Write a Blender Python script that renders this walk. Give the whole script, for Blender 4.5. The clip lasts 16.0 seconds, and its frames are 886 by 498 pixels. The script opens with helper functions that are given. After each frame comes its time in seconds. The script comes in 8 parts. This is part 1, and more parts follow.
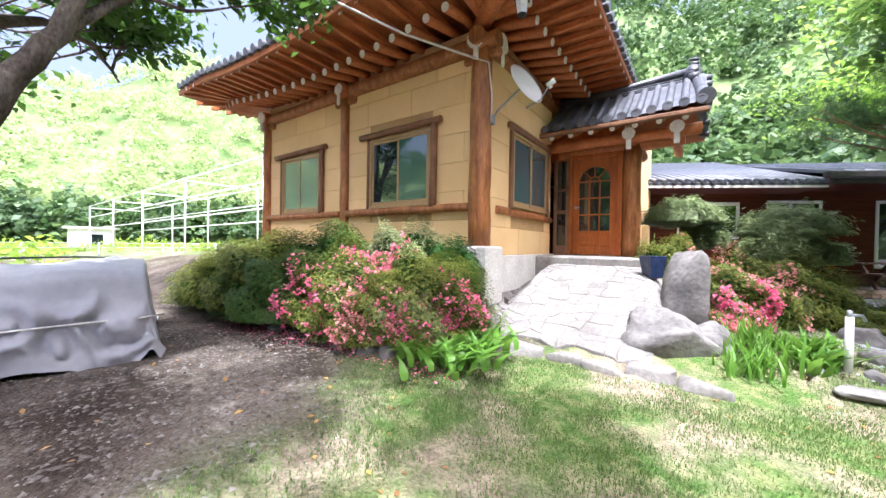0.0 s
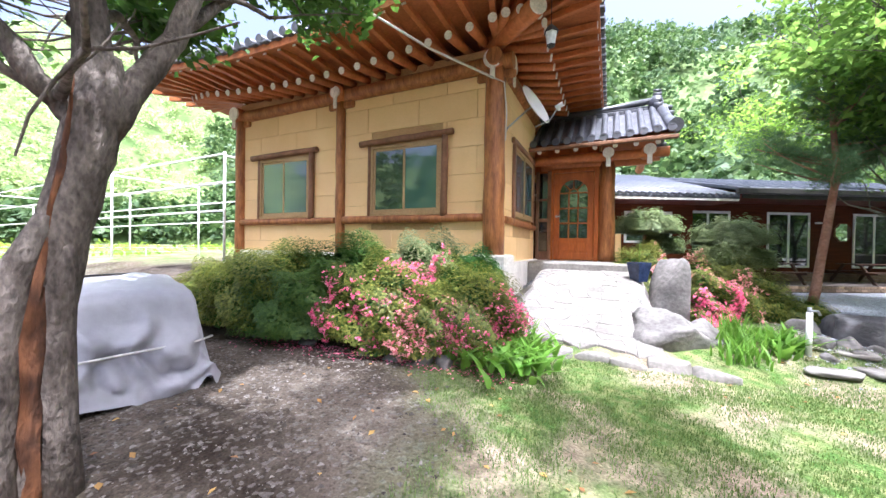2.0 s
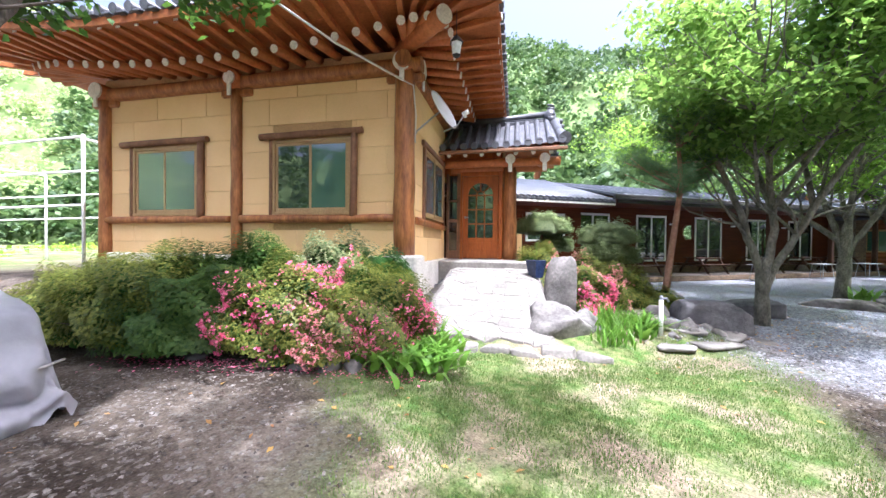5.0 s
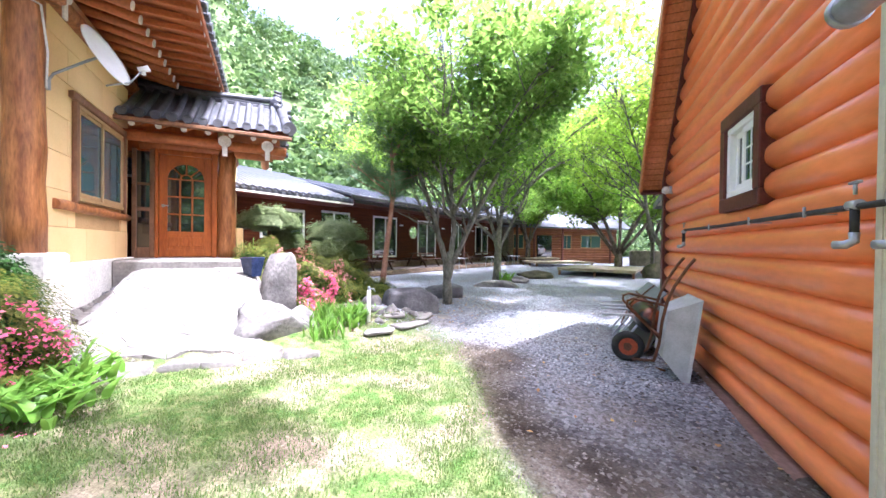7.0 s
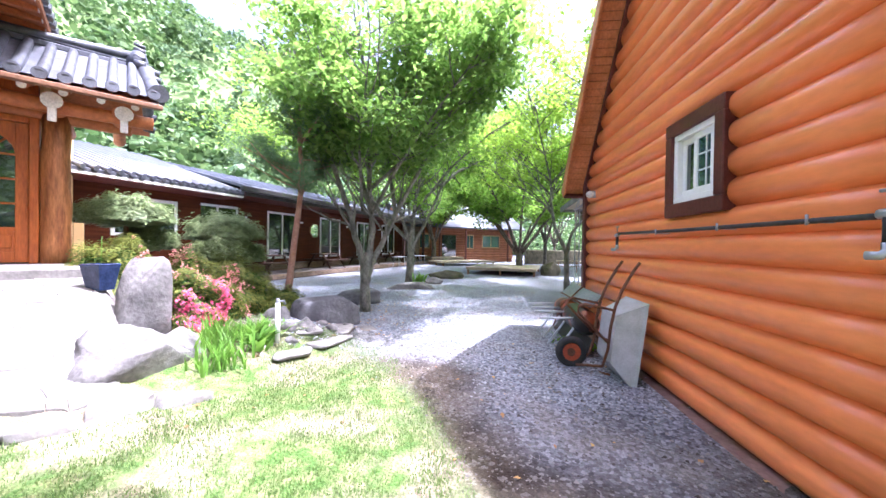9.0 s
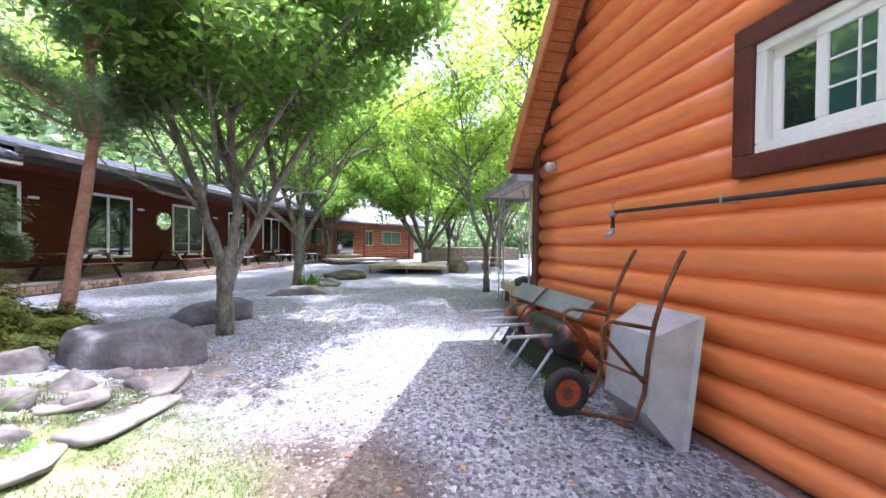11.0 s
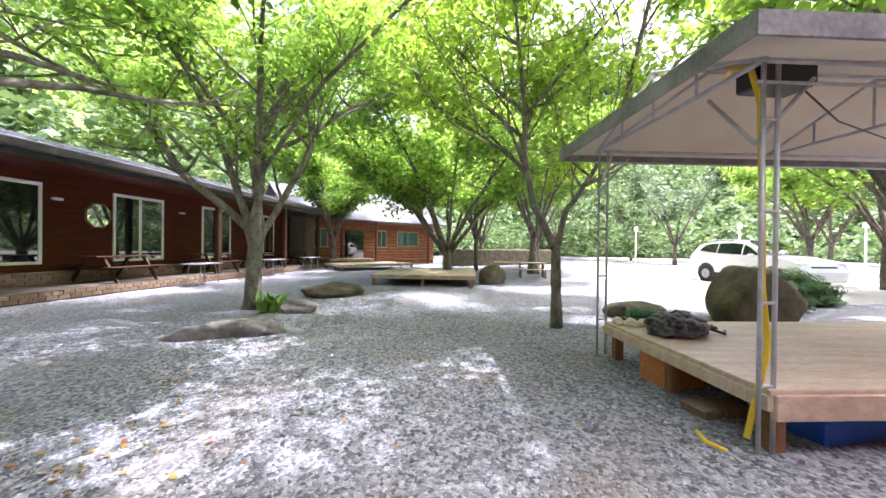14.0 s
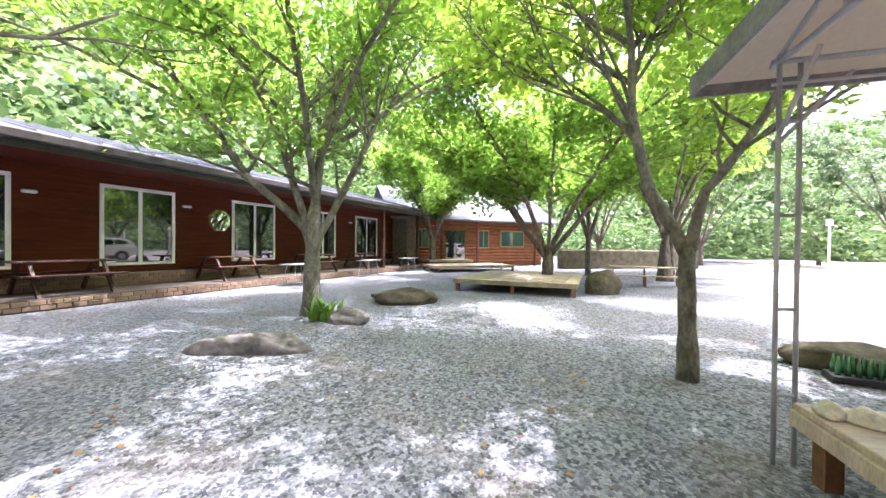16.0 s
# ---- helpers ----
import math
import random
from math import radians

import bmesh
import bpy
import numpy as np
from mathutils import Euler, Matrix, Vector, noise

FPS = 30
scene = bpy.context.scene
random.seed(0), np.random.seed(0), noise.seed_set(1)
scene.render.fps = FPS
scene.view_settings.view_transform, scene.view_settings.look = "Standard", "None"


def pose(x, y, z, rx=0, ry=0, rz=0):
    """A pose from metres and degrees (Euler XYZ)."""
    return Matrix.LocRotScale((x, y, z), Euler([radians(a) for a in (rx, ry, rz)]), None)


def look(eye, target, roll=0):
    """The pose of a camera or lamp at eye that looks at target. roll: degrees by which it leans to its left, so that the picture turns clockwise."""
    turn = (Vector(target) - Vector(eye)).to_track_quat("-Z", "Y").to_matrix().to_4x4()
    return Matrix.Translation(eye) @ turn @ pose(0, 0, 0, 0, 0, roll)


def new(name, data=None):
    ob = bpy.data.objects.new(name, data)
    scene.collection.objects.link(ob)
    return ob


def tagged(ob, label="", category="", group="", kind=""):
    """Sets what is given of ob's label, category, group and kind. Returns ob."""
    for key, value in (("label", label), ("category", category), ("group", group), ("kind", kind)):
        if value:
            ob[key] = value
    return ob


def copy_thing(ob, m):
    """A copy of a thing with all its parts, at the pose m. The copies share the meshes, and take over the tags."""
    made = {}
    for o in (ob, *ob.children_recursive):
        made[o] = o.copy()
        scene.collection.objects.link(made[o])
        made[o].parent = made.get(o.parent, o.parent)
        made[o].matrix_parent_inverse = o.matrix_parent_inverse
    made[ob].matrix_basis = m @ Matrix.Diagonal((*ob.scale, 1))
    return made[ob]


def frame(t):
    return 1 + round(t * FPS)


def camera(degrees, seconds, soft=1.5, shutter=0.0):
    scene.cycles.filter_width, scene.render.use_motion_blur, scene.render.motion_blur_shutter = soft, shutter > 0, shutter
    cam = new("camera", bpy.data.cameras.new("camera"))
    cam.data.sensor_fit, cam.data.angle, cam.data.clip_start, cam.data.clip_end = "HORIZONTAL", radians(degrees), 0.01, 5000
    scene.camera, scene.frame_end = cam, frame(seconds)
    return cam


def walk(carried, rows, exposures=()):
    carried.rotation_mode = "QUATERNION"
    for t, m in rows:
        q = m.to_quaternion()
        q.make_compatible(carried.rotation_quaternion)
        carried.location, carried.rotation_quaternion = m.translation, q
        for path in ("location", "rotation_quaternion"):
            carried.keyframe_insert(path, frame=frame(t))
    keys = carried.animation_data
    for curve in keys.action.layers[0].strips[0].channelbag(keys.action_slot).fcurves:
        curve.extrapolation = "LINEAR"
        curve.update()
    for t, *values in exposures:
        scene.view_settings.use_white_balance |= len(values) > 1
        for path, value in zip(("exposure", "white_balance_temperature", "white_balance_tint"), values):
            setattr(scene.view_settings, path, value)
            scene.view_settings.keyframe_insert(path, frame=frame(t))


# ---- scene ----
cam = camera(102.47, 16.0)
# seconds, x, y, z, pitch, roll, yaw
PATH = [
    (0.0, 0.010, 0.006, 1.285, -0.74, -0.91, -6.25),
    (0.5, -0.480, 0.077, 1.270, -0.83, -0.78, -5.99),
    (1.0, -0.877, 0.211, 1.290, -0.73, -0.91, -7.28),
    (1.5, -1.148, 0.176, 1.327, -0.64, -0.85, -11.81),
    (2.0, -1.286, 0.087, 1.408, -0.60, -0.84, -16.81),
    (2.5, -1.308, 0.056, 1.447, -0.65, -0.79, -15.24),
    (3.0, -1.317, 0.047, 1.449, -0.62, -0.64, -10.76),
    (3.2, -1.351, 0.047, 1.454, -0.60, -0.67, -7.90),
    (5.3, -1.170, -0.003, 1.451, -0.84, -0.51, -35.59),
    (5.5, -1.117, -0.027, 1.444, -0.88, -0.53, -38.70),
    (6.0, -1.031, -0.111, 1.438, -0.75, -0.59, -45.09),
    (6.5, -0.904, -0.281, 1.437, -0.79, -0.74, -57.59),
    (7.0, -0.778, -0.370, 1.413, -0.60, -0.75, -68.27),
    (7.5, -0.711, -0.395, 1.401, -0.48, -0.85, -75.13),
    (8.0, -0.658, -0.273, 1.430, -0.54, -0.70, -73.53),
    (8.5, -0.427, -0.012, 1.447, -0.60, -0.80, -79.73),
    (9.0, -0.272, 0.269, 1.455, -0.55, -0.90, -84.25),
    (9.5, -0.071, 0.521, 1.447, -0.51, -1.07, -92.01),
    (10.0, 0.433, 0.637, 1.334, -0.84, -0.87, -94.82),
    (10.2, 0.673, 0.644, 1.338, -0.77, -0.87, -96.49),
    (12.3, 3.602, 0.481, 1.249, -0.50, -0.69, -102.83),
    (12.5, 3.917, 0.445, 1.238, -0.48, -0.69, -103.06),
    (13.0, 4.690, 0.334, 1.206, -0.40, -0.54, -102.57),
    (13.5, 5.372, 0.254, 1.222, -0.19, -0.57, -100.90),
    (14.0, 6.024, 0.085, 1.302, -0.28, -0.66, -97.60),
    (14.5, 6.566, -0.117, 1.332, -0.36, -0.47, -97.40),
    (15.0, 7.006, -0.390, 1.360, -0.41, -0.60, -93.93),
    (15.5, 7.329, -0.634, 1.363, -0.27, -0.65, -89.70),
    (16.0, 7.595, -0.793, 1.345, -0.49, -0.56, -79.16),
]
walk(cam, [(t, pose(x, y, z, 90 + pitch, roll, yaw)) for t, x, y, z, pitch, roll, yaw in PATH],
     exposures=[(0.0, 1.75, 5450, 18), (2.0, 1.88, 5400, 18), (3.0, 1.98, 5400, 18), (5.5, 1.85, 5400, 21), (7.0, 2.35, 5350, 26), (8.5, 2.45, 5250, 29), (10.0, 2.42, 5250, 30), (12.5, 2.48, 5850, 30), (13.5, 2.2, 5950, 25), (14.0, 2.28, 5900, 26), (14.5, 2.48, 5850, 28), (16.0, 2.68, 5850, 27)])

# ---- world and sun ----
world = bpy.data.worlds.new("world")
scene.world = world
world.use_nodes = True
wn = world.node_tree.nodes
sky = wn.new("ShaderNodeTexSky")
sky.sky_type = 'NISHITA'
sky.sun_disc = False
sky.sun_elevation = radians(69)
sky.sun_rotation = radians(172)
sky.air_density, sky.dust_density, sky.ozone_density = 0.6, 10.0, 0.2
wn["Background"].inputs["Strength"].default_value = 0.14
# a thin bright haze over the whole sky
haze = wn.new("ShaderNodeMix")
haze.data_type, haze.blend_type = 'RGBA', 'ADD'
haze.inputs["Factor"].default_value = 1.0
haze.inputs["B"].default_value = (0.58, 0.6, 0.64, 1)
world.node_tree.links.new(sky.outputs[0], haze.inputs["A"])
world.node_tree.links.new(haze.outputs["Result"], wn["Background"].inputs["Color"])
sun_data = bpy.data.lights.new("sun", 'SUN')
sun_data.energy, sun_data.angle, sun_data.color = 3.1, radians(0.9), (1.0, 0.95, 0.87)
sun = new("sun", sun_data)
sun.matrix_world = look((1, -7.1, 19), (0, 0, 0))

# ---- materials ----
def mat(name, c1, c2, scale=3.0, rough=0.7, bump=0.15, bscale=30.0, metal=0.0, rnd=0.0, spec=0.4, stretch=(1, 1, 1), fine=0.25, coat=0.0):
    m = bpy.data.materials.new(name)
    m.use_nodes = True
    nt = m.node_tree
    N, L = nt.nodes, nt.links
    bsdf = N["Principled BSDF"]
    tc = N.new("ShaderNodeTexCoord")
    mp = N.new("ShaderNodeMapping")
    mp.inputs["Scale"].default_value = stretch
    L.new(tc.outputs["Object"], mp.inputs["Vector"])
    big = N.new("ShaderNodeTexNoise")
    big.inputs["Scale"].default_value, big.inputs["Detail"].default_value = scale, 4
    L.new(mp.outputs[0], big.inputs["Vector"])
    small = N.new("ShaderNodeTexNoise")
    small.inputs["Scale"].default_value, small.inputs["Detail"].default_value = bscale, 5
    L.new(mp.outputs[0], small.inputs["Vector"])
    ramp = N.new("ShaderNodeMapRange")
    ramp.inputs["From Min"].default_value, ramp.inputs["From Max"].default_value = 0.32, 0.68
    L.new(big.outputs["Fac"], ramp.inputs["Value"])
    mix = N.new("ShaderNodeMix")
    mix.data_type = 'RGBA'
    mix.inputs["A"].default_value, mix.inputs["B"].default_value = (*c1, 1), (*c2, 1)
    L.new(ramp.outputs[0], mix.inputs["Factor"])
    hsv = N.new("ShaderNodeHueSaturation")
    L.new(mix.outputs["Result"], hsv.inputs["Color"])
    val = N.new("ShaderNodeMapRange")
    val.inputs["From Min"].default_value, val.inputs["From Max"].default_value = 0.25, 0.75
    val.inputs["To Min"].default_value, val.inputs["To Max"].default_value = 1 - fine, 1 + fine
    L.new(small.outputs["Fac"], val.inputs["Value"])
    if rnd:
        info = N.new("ShaderNodeObjectInfo")
        rr = N.new("ShaderNodeMapRange")
        rr.inputs["To Min"].default_value, rr.inputs["To Max"].default_value = 1 - rnd, 1 + rnd
        L.new(info.outputs["Random"], rr.inputs["Value"])
        mul = N.new("ShaderNodeMath")
        mul.operation = 'MULTIPLY'
        L.new(val.outputs[0], mul.inputs[0])
        L.new(rr.outputs[0], mul.inputs[1])
        L.new(mul.outputs[0], hsv.inputs["Value"])
    else:
        L.new(val.outputs[0], hsv.inputs["Value"])
    L.new(hsv.outputs[0], bsdf.inputs["Base Color"])
    bsdf.inputs["Roughness"].default_value = rough
    bsdf.inputs["Metallic"].default_value = metal
    bsdf.inputs["Specular IOR Level"].default_value = spec
    bsdf.inputs["Coat Weight"].default_value = coat
    bsdf.inputs["Coat Roughness"].default_value = 0.25
    if bump:
        bp = N.new("ShaderNodeBump")
        bp.inputs["Strength"].default_value, bp.inputs["Distance"].default_value = bump, 0.02
        L.new(small.outputs["Fac"], bp.inputs["Height"])
        L.new(bp.outputs[0], bsdf.inputs["Normal"])
    return m


def leaf_mat(name, c1, c2, through_=0.45, rough=0.5):
    """Leaves: each leaf its own shade, part of the light passes through."""
    m = bpy.data.materials.new(name)
    m.use_nodes = True
    N, L = m.node_tree.nodes, m.node_tree.links
    bsdf, out = N["Principled BSDF"], N["Material Output"]
    geo = N.new("ShaderNodeNewGeometry")
    mix = N.new("ShaderNodeMix")
    mix.data_type = 'RGBA'
    mix.inputs["A"].default_value, mix.inputs["B"].default_value = (*c1, 1), (*c2, 1)
    L.new(geo.outputs["Random Per Island"], mix.inputs["Factor"])
    L.new(mix.outputs["Result"], bsdf.inputs["Base Color"])
    bsdf.inputs["Roughness"].default_value = rough
    bsdf.inputs["Specular IOR Level"].default_value = 0.3
    tr = N.new("ShaderNodeBsdfTranslucent")
    warm = N.new("ShaderNodeHueSaturation")
    warm.inputs["Hue"].default_value, warm.inputs["Value"].default_value = 0.485, 1.6
    L.new(mix.outputs["Result"], warm.inputs["Color"])
    L.new(warm.outputs[0], tr.inputs["Color"])
    sh = N.new("ShaderNodeMixShader")
    sh.inputs[0].default_value = through_
    L.new(bsdf.outputs[0], sh.inputs[1])
    L.new(tr.outputs[0], sh.inputs[2])
    L.new(sh.outputs[0], out.inputs["Surface"])
    return m


def glass_mat(name, tint, rough=0.03):
    """Window glass before a dim room or curtain: a dark pane with a clear mirror coat."""
    m = bpy.data.materials.new(name)
    m.use_nodes = True
    b = m.node_tree.nodes["Principled BSDF"]
    b.inputs["Base Color"].default_value = (*tint, 1)
    b.inputs["Roughness"].default_value = rough
    b.inputs["Specular IOR Level"].default_value = 0.9
    b.inputs["IOR"].default_value = 1.7
    return m


M_PLASTER = mat("ochre_plaster_panel", (0.77, 0.52, 0.235), (0.83, 0.58, 0.285), 1.2, 0.85, 0.08, 60, rnd=0.05, fine=0.06)
M_JOINT = mat("panel_joint", (0.42, 0.26, 0.11), (0.5, 0.32, 0.14), 3, 0.9, 0.1, 50)
M_LOGPOST = mat("varnished_log", (0.2, 0.068, 0.02), (0.44, 0.18, 0.055), 3.5, 0.5, 0.35, 16, stretch=(3, 3, 0.55), coat=0.12, fine=0.35)
M_DARKWOOD = mat("weathered_brown_wood", (0.16, 0.075, 0.035), (0.26, 0.13, 0.065), 4, 0.6, 0.3, 24, stretch=(1, 1, 0.6))
M_RAFTER = mat("red_brown_rafter", (0.37, 0.112, 0.03), (0.51, 0.175, 0.054), 3, 0.5, 0.2, 20, rnd=0.12)
M_SOFFIT = mat("rafter_boards", (0.31, 0.095, 0.028), (0.43, 0.145, 0.048), 2, 0.6, 0.2, 25)
M_WHITEEND = mat("white_painted_end_grain", (0.72, 0.69, 0.62), (0.82, 0.79, 0.72), 6, 0.8, 0.1, 40)
M_ROOFTILE = mat("dark_grey_roof_tile", (0.045, 0.048, 0.055), (0.11, 0.115, 0.125), 5, 0.38, 0.2, 45, rnd=0.2)
M_DOOR = mat("orange_varnished_door", (0.32, 0.075, 0.011), (0.46, 0.125, 0.02), 3, 0.4, 0.12, 18, stretch=(3, 3, 0.5), coat=0.15)
M_GLASS = glass_mat("window_glass", (0.012, 0.02, 0.022))
M_GLASSB = glass_mat("bluish_curtained_glass", (0.06, 0.11, 0.12), 0.05)
M_GLASSG = glass_mat("greenish_glass", (0.03, 0.085, 0.08), 0.04)
M_BRONZE = mat("bronze_window_frame", (0.36, 0.23, 0.10), (0.42, 0.28, 0.13), 5, 0.5, 0.05, 40)
M_WHITEFRAME = mat("white_window_frame", (0.78, 0.78, 0.76), (0.84, 0.84, 0.82), 3, 0.4, 0.03, 40, fine=0.05)
M_CONCRETE = mat("pale_concrete", (0.6, 0.58, 0.53), (0.74, 0.72, 0.67), 3, 0.9, 0.2, 30)
M_LOGSIDE = mat("orange_log_siding", (0.79, 0.222, 0.06), (0.86, 0.268, 0.082), 1.1, 0.38, 0.06, 12, rnd=0.05, stretch=(0.6, 2.2, 2.2), coat=0.3, fine=0.09)
M_WINGLOG = mat("brown_log", (0.20, 0.065, 0.02), (0.28, 0.1, 0.035), 2, 0.5, 0.1, 14, rnd=0.1)
M_SOFBOARD = mat("cedar_soffit_board", (0.42, 0.15, 0.05), (0.5, 0.2, 0.08), 3, 0.55, 0.15, 25, rnd=0.08)
M_MAROON = mat("maroon_trim", (0.08, 0.018, 0.012), (0.12, 0.03, 0.02), 4, 0.5, 0.15, 30)
M_BEIGE = mat("beige_metal_trim", (0.50, 0.47, 0.36), (0.58, 0.55, 0.44), 4, 0.5, 0.05, 40, fine=0.08)
M_PLINTH = mat("stained_plinth", (0.16, 0.09, 0.07), (0.24, 0.15, 0.12), 4, 0.8, 0.25, 25)
M_VERANDAH = mat("shaded_verandah_concrete", (0.05, 0.04, 0.034), (0.09, 0.075, 0.064), 4, 0.8, 0.2, 25)
M_SHINGLE = mat("roof_shingle", (0.06, 0.05, 0.05), (0.11, 0.09, 0.085), 5, 0.85, 0.4, 40)
M_FACADE = mat("red_brown_facade", (0.058, 0.0128, 0.0034), (0.096, 0.0235, 0.0064), 2, 0.6, 0.2, 14, spec=0.15, stretch=(0.4, 0.4, 6))
M_BRICK = mat("brick", (0.13, 0.085, 0.055), (0.23, 0.165, 0.11), 6, 0.85, 0.3, 40, rnd=0.25)
M_MORTAR = mat("mortar", (0.13, 0.117, 0.095), (0.2, 0.182, 0.152), 8, 0.9, 0.2, 40)
M_SHEETROOF = mat("pale_sheet_roof", (0.095, 0.105, 0.122), (0.15, 0.162, 0.185), 1.5, 0.45, 0.1, 20, metal=0.2)
M_GUTTER = mat("dark_gutter", (0.03, 0.028, 0.028), (0.055, 0.05, 0.05), 4, 0.35, 0.05, 30)
M_STEEL = mat("galvanised_steel", (0.30, 0.32, 0.34), (0.42, 0.44, 0.46), 7, 0.42, 0.05, 60, metal=0.6, fine=0.1)
M_GALV = mat("weathered_galvanised_pipe", (0.38, 0.4, 0.42), (0.5, 0.52, 0.55), 7, 0.5, 0.05, 60, metal=0.25, fine=0.1)
M_SHEETDARK = mat("dull_grey_sheet", (0.2, 0.22, 0.245), (0.25, 0.27, 0.295), 4, 0.5, 0.08, 30, metal=0.3)
M_RUST = mat("rusty_iron", (0.10, 0.045, 0.025), (0.2, 0.09, 0.05), 8, 0.75, 0.3, 50, metal=0.3)
M_RUBBER = mat("black_rubber", (0.018, 0.018, 0.018), (0.035, 0.034, 0.032), 8, 0.8, 0.2, 50)
M_BLACKPIPE = mat("black_foam_pipe", (0.02, 0.02, 0.02), (0.05, 0.05, 0.05), 8, 0.7, 0.2, 40)
M_REDRIM = mat("orange_red_rim", (0.42, 0.07, 0.02), (0.3, 0.06, 0.025), 12, 0.5, 0.15, 50)
M_TARP = mat("grey_tarpaulin", (0.36, 0.36, 0.385), (0.45, 0.45, 0.475), 1.6, 0.5, 0.3, 14, fine=0.08)
M_GREYROCK = mat("dark_grey_rock", (0.05, 0.05, 0.052), (0.15, 0.148, 0.148), 2.5, 0.9, 0.7, 18)
M_ROCK = mat("pale_grey_rock", (0.09, 0.086, 0.08), (0.22, 0.208, 0.192), 2.2, 0.9, 0.6, 18)
M_MOSSROCK = mat("mossy_rock", (0.045, 0.042, 0.022), (0.125, 0.108, 0.068), 3, 0.9, 0.6, 16)
M_FLAG = mat("pale_flagstone", (0.14, 0.132, 0.117), (0.25, 0.237, 0.212), 2.2, 0.85, 0.5, 22, rnd=0.1)
M_PATHBED = mat("pale_path_mortar", (0.15, 0.142, 0.125), (0.23, 0.218, 0.195), 6, 0.9, 0.3, 34)
M_BARK = mat("grey_brown_bark", (0.06, 0.047, 0.037), (0.2, 0.168, 0.138), 8, 0.9, 1.0, 50, stretch=(1, 1, 0.5), fine=0.55)
M_BARKMOSS = mat("greenish_grey_bark", (0.085, 0.083, 0.06), (0.22, 0.212, 0.165), 7, 0.9, 0.9, 32, stretch=(1, 1, 0.55), fine=0.45)
M_ROT = mat("rotten_heartwood", (0.03, 0.014, 0.008), (0.2, 0.08, 0.03), 11, 0.95, 1.0, 38, stretch=(1, 1, 0.4))
M_PINEBARK = mat("red_pine_bark", (0.25, 0.12, 0.07), (0.34, 0.2, 0.14), 6, 0.9, 0.6, 30)
M_LEAF = leaf_mat("maple_leaves", (0.1, 0.21, 0.03), (0.21, 0.35, 0.06), 0.68)
M_LEAFMID = leaf_mat("deep_green_maple_leaves", (0.08, 0.175, 0.03), (0.18, 0.3, 0.065), 0.66)
M_LEAFDARK = leaf_mat("cherry_leaves", (0.035, 0.10, 0.014), (0.075, 0.165, 0.025), 0.4)
M_LEAFYEL = leaf_mat("bright_maple_leaves", (0.15, 0.28, 0.03), (0.28, 0.42, 0.06), 0.7)
M_NEEDLE = leaf_mat("pine_needles", (0.06, 0.13, 0.05), (0.12, 0.20, 0.085), 0.3)
M_PAD = leaf_mat("clipped_needles", (0.13, 0.19, 0.07), (0.28, 0.34, 0.16), 0.3)
M_FOREST = leaf_mat("forest_leaves", (0.042, 0.098, 0.028), (0.125, 0.2, 0.068), 0.34)
M_FOREST2 = leaf_mat("forest_leaves_bluish", (0.06, 0.118, 0.054), (0.155, 0.23, 0.11), 0.34)
M_AZALEA = leaf_mat("azalea_leaves", (0.055, 0.095, 0.013), (0.23, 0.25, 0.045), 0.34)
M_SHRUBMID = leaf_mat("deep_green_shrub_leaves", (0.035, 0.09, 0.014), (0.1, 0.17, 0.03), 0.3)
M_VARIEGATED = leaf_mat("variegated_leaves", (0.08, 0.14, 0.04), (0.34, 0.36, 0.19), 0.35)
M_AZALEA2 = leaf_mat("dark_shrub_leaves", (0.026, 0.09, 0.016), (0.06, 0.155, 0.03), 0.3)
M_FLOWER = leaf_mat("pink_petals", (0.66, 0.085, 0.19), (0.8, 0.27, 0.38), 0.35)
M_FLOWERPALE = leaf_mat("faded_pink_petals", (0.6, 0.2, 0.2), (0.72, 0.4, 0.36), 0.35)
M_HOSTA = leaf_mat("hosta_leaves", (0.07, 0.18, 0.02), (0.15, 0.30, 0.04), 0.35, 0.4)
M_GRASS = leaf_mat("grass_blades", (0.06, 0.125, 0.026), (0.15, 0.215, 0.06), 0.4)
M_FABRIC = mat("beige_canopy_fabric", (0.60, 0.55, 0.44), (0.68, 0.63, 0.52), 1.2, 0.8, 0.08, 30, fine=0.05)
M_CANVASDARK = mat("grey_canopy_edge", (0.14, 0.14, 0.14), (0.26, 0.26, 0.26), 4, 0.7, 0.1, 30)
M_PLY = mat("worn_plywood", (0.46, 0.36, 0.27), (0.60, 0.49, 0.39), 2.5, 0.55, 0.12, 18, stretch=(4, 0.6, 1))
M_DECKWOOD = mat("weathered_deck_wood", (0.34, 0.27, 0.18), (0.5, 0.42, 0.3), 3, 0.75, 0.2, 20, rnd=0.1)
M_TABLE = mat("dark_picnic_wood", (0.026, 0.01, 0.005), (0.055, 0.021, 0.01), 3, 0.55, 0.2, 20, rnd=0.1)
M_YELLOW = mat("yellow_hose", (0.72, 0.50, 0.02), (0.82, 0.60, 0.04), 5, 0.45, 0.05, 30, fine=0.05)
M_BLUE = mat("blue_plastic", (0.01, 0.07, 0.36), (0.02, 0.10, 0.45), 5, 0.4, 0.05, 30, fine=0.06)
M_NAVYPOT = mat("navy_glazed_pot", (0.015, 0.025, 0.06), (0.03, 0.045, 0.10), 6, 0.25, 0.05, 30)
M_CAR = mat("white_car_paint", (0.80, 0.80, 0.80), (0.84, 0.84, 0.84), 2, 0.25, 0.0, 30, fine=0.02, coat=0.8)
M_BAG = mat("black_patterned_cloth", (0.003, 0.003, 0.004), (0.12, 0.12, 0.13), 17, 0.55, 0.1, 40, fine=0.4)
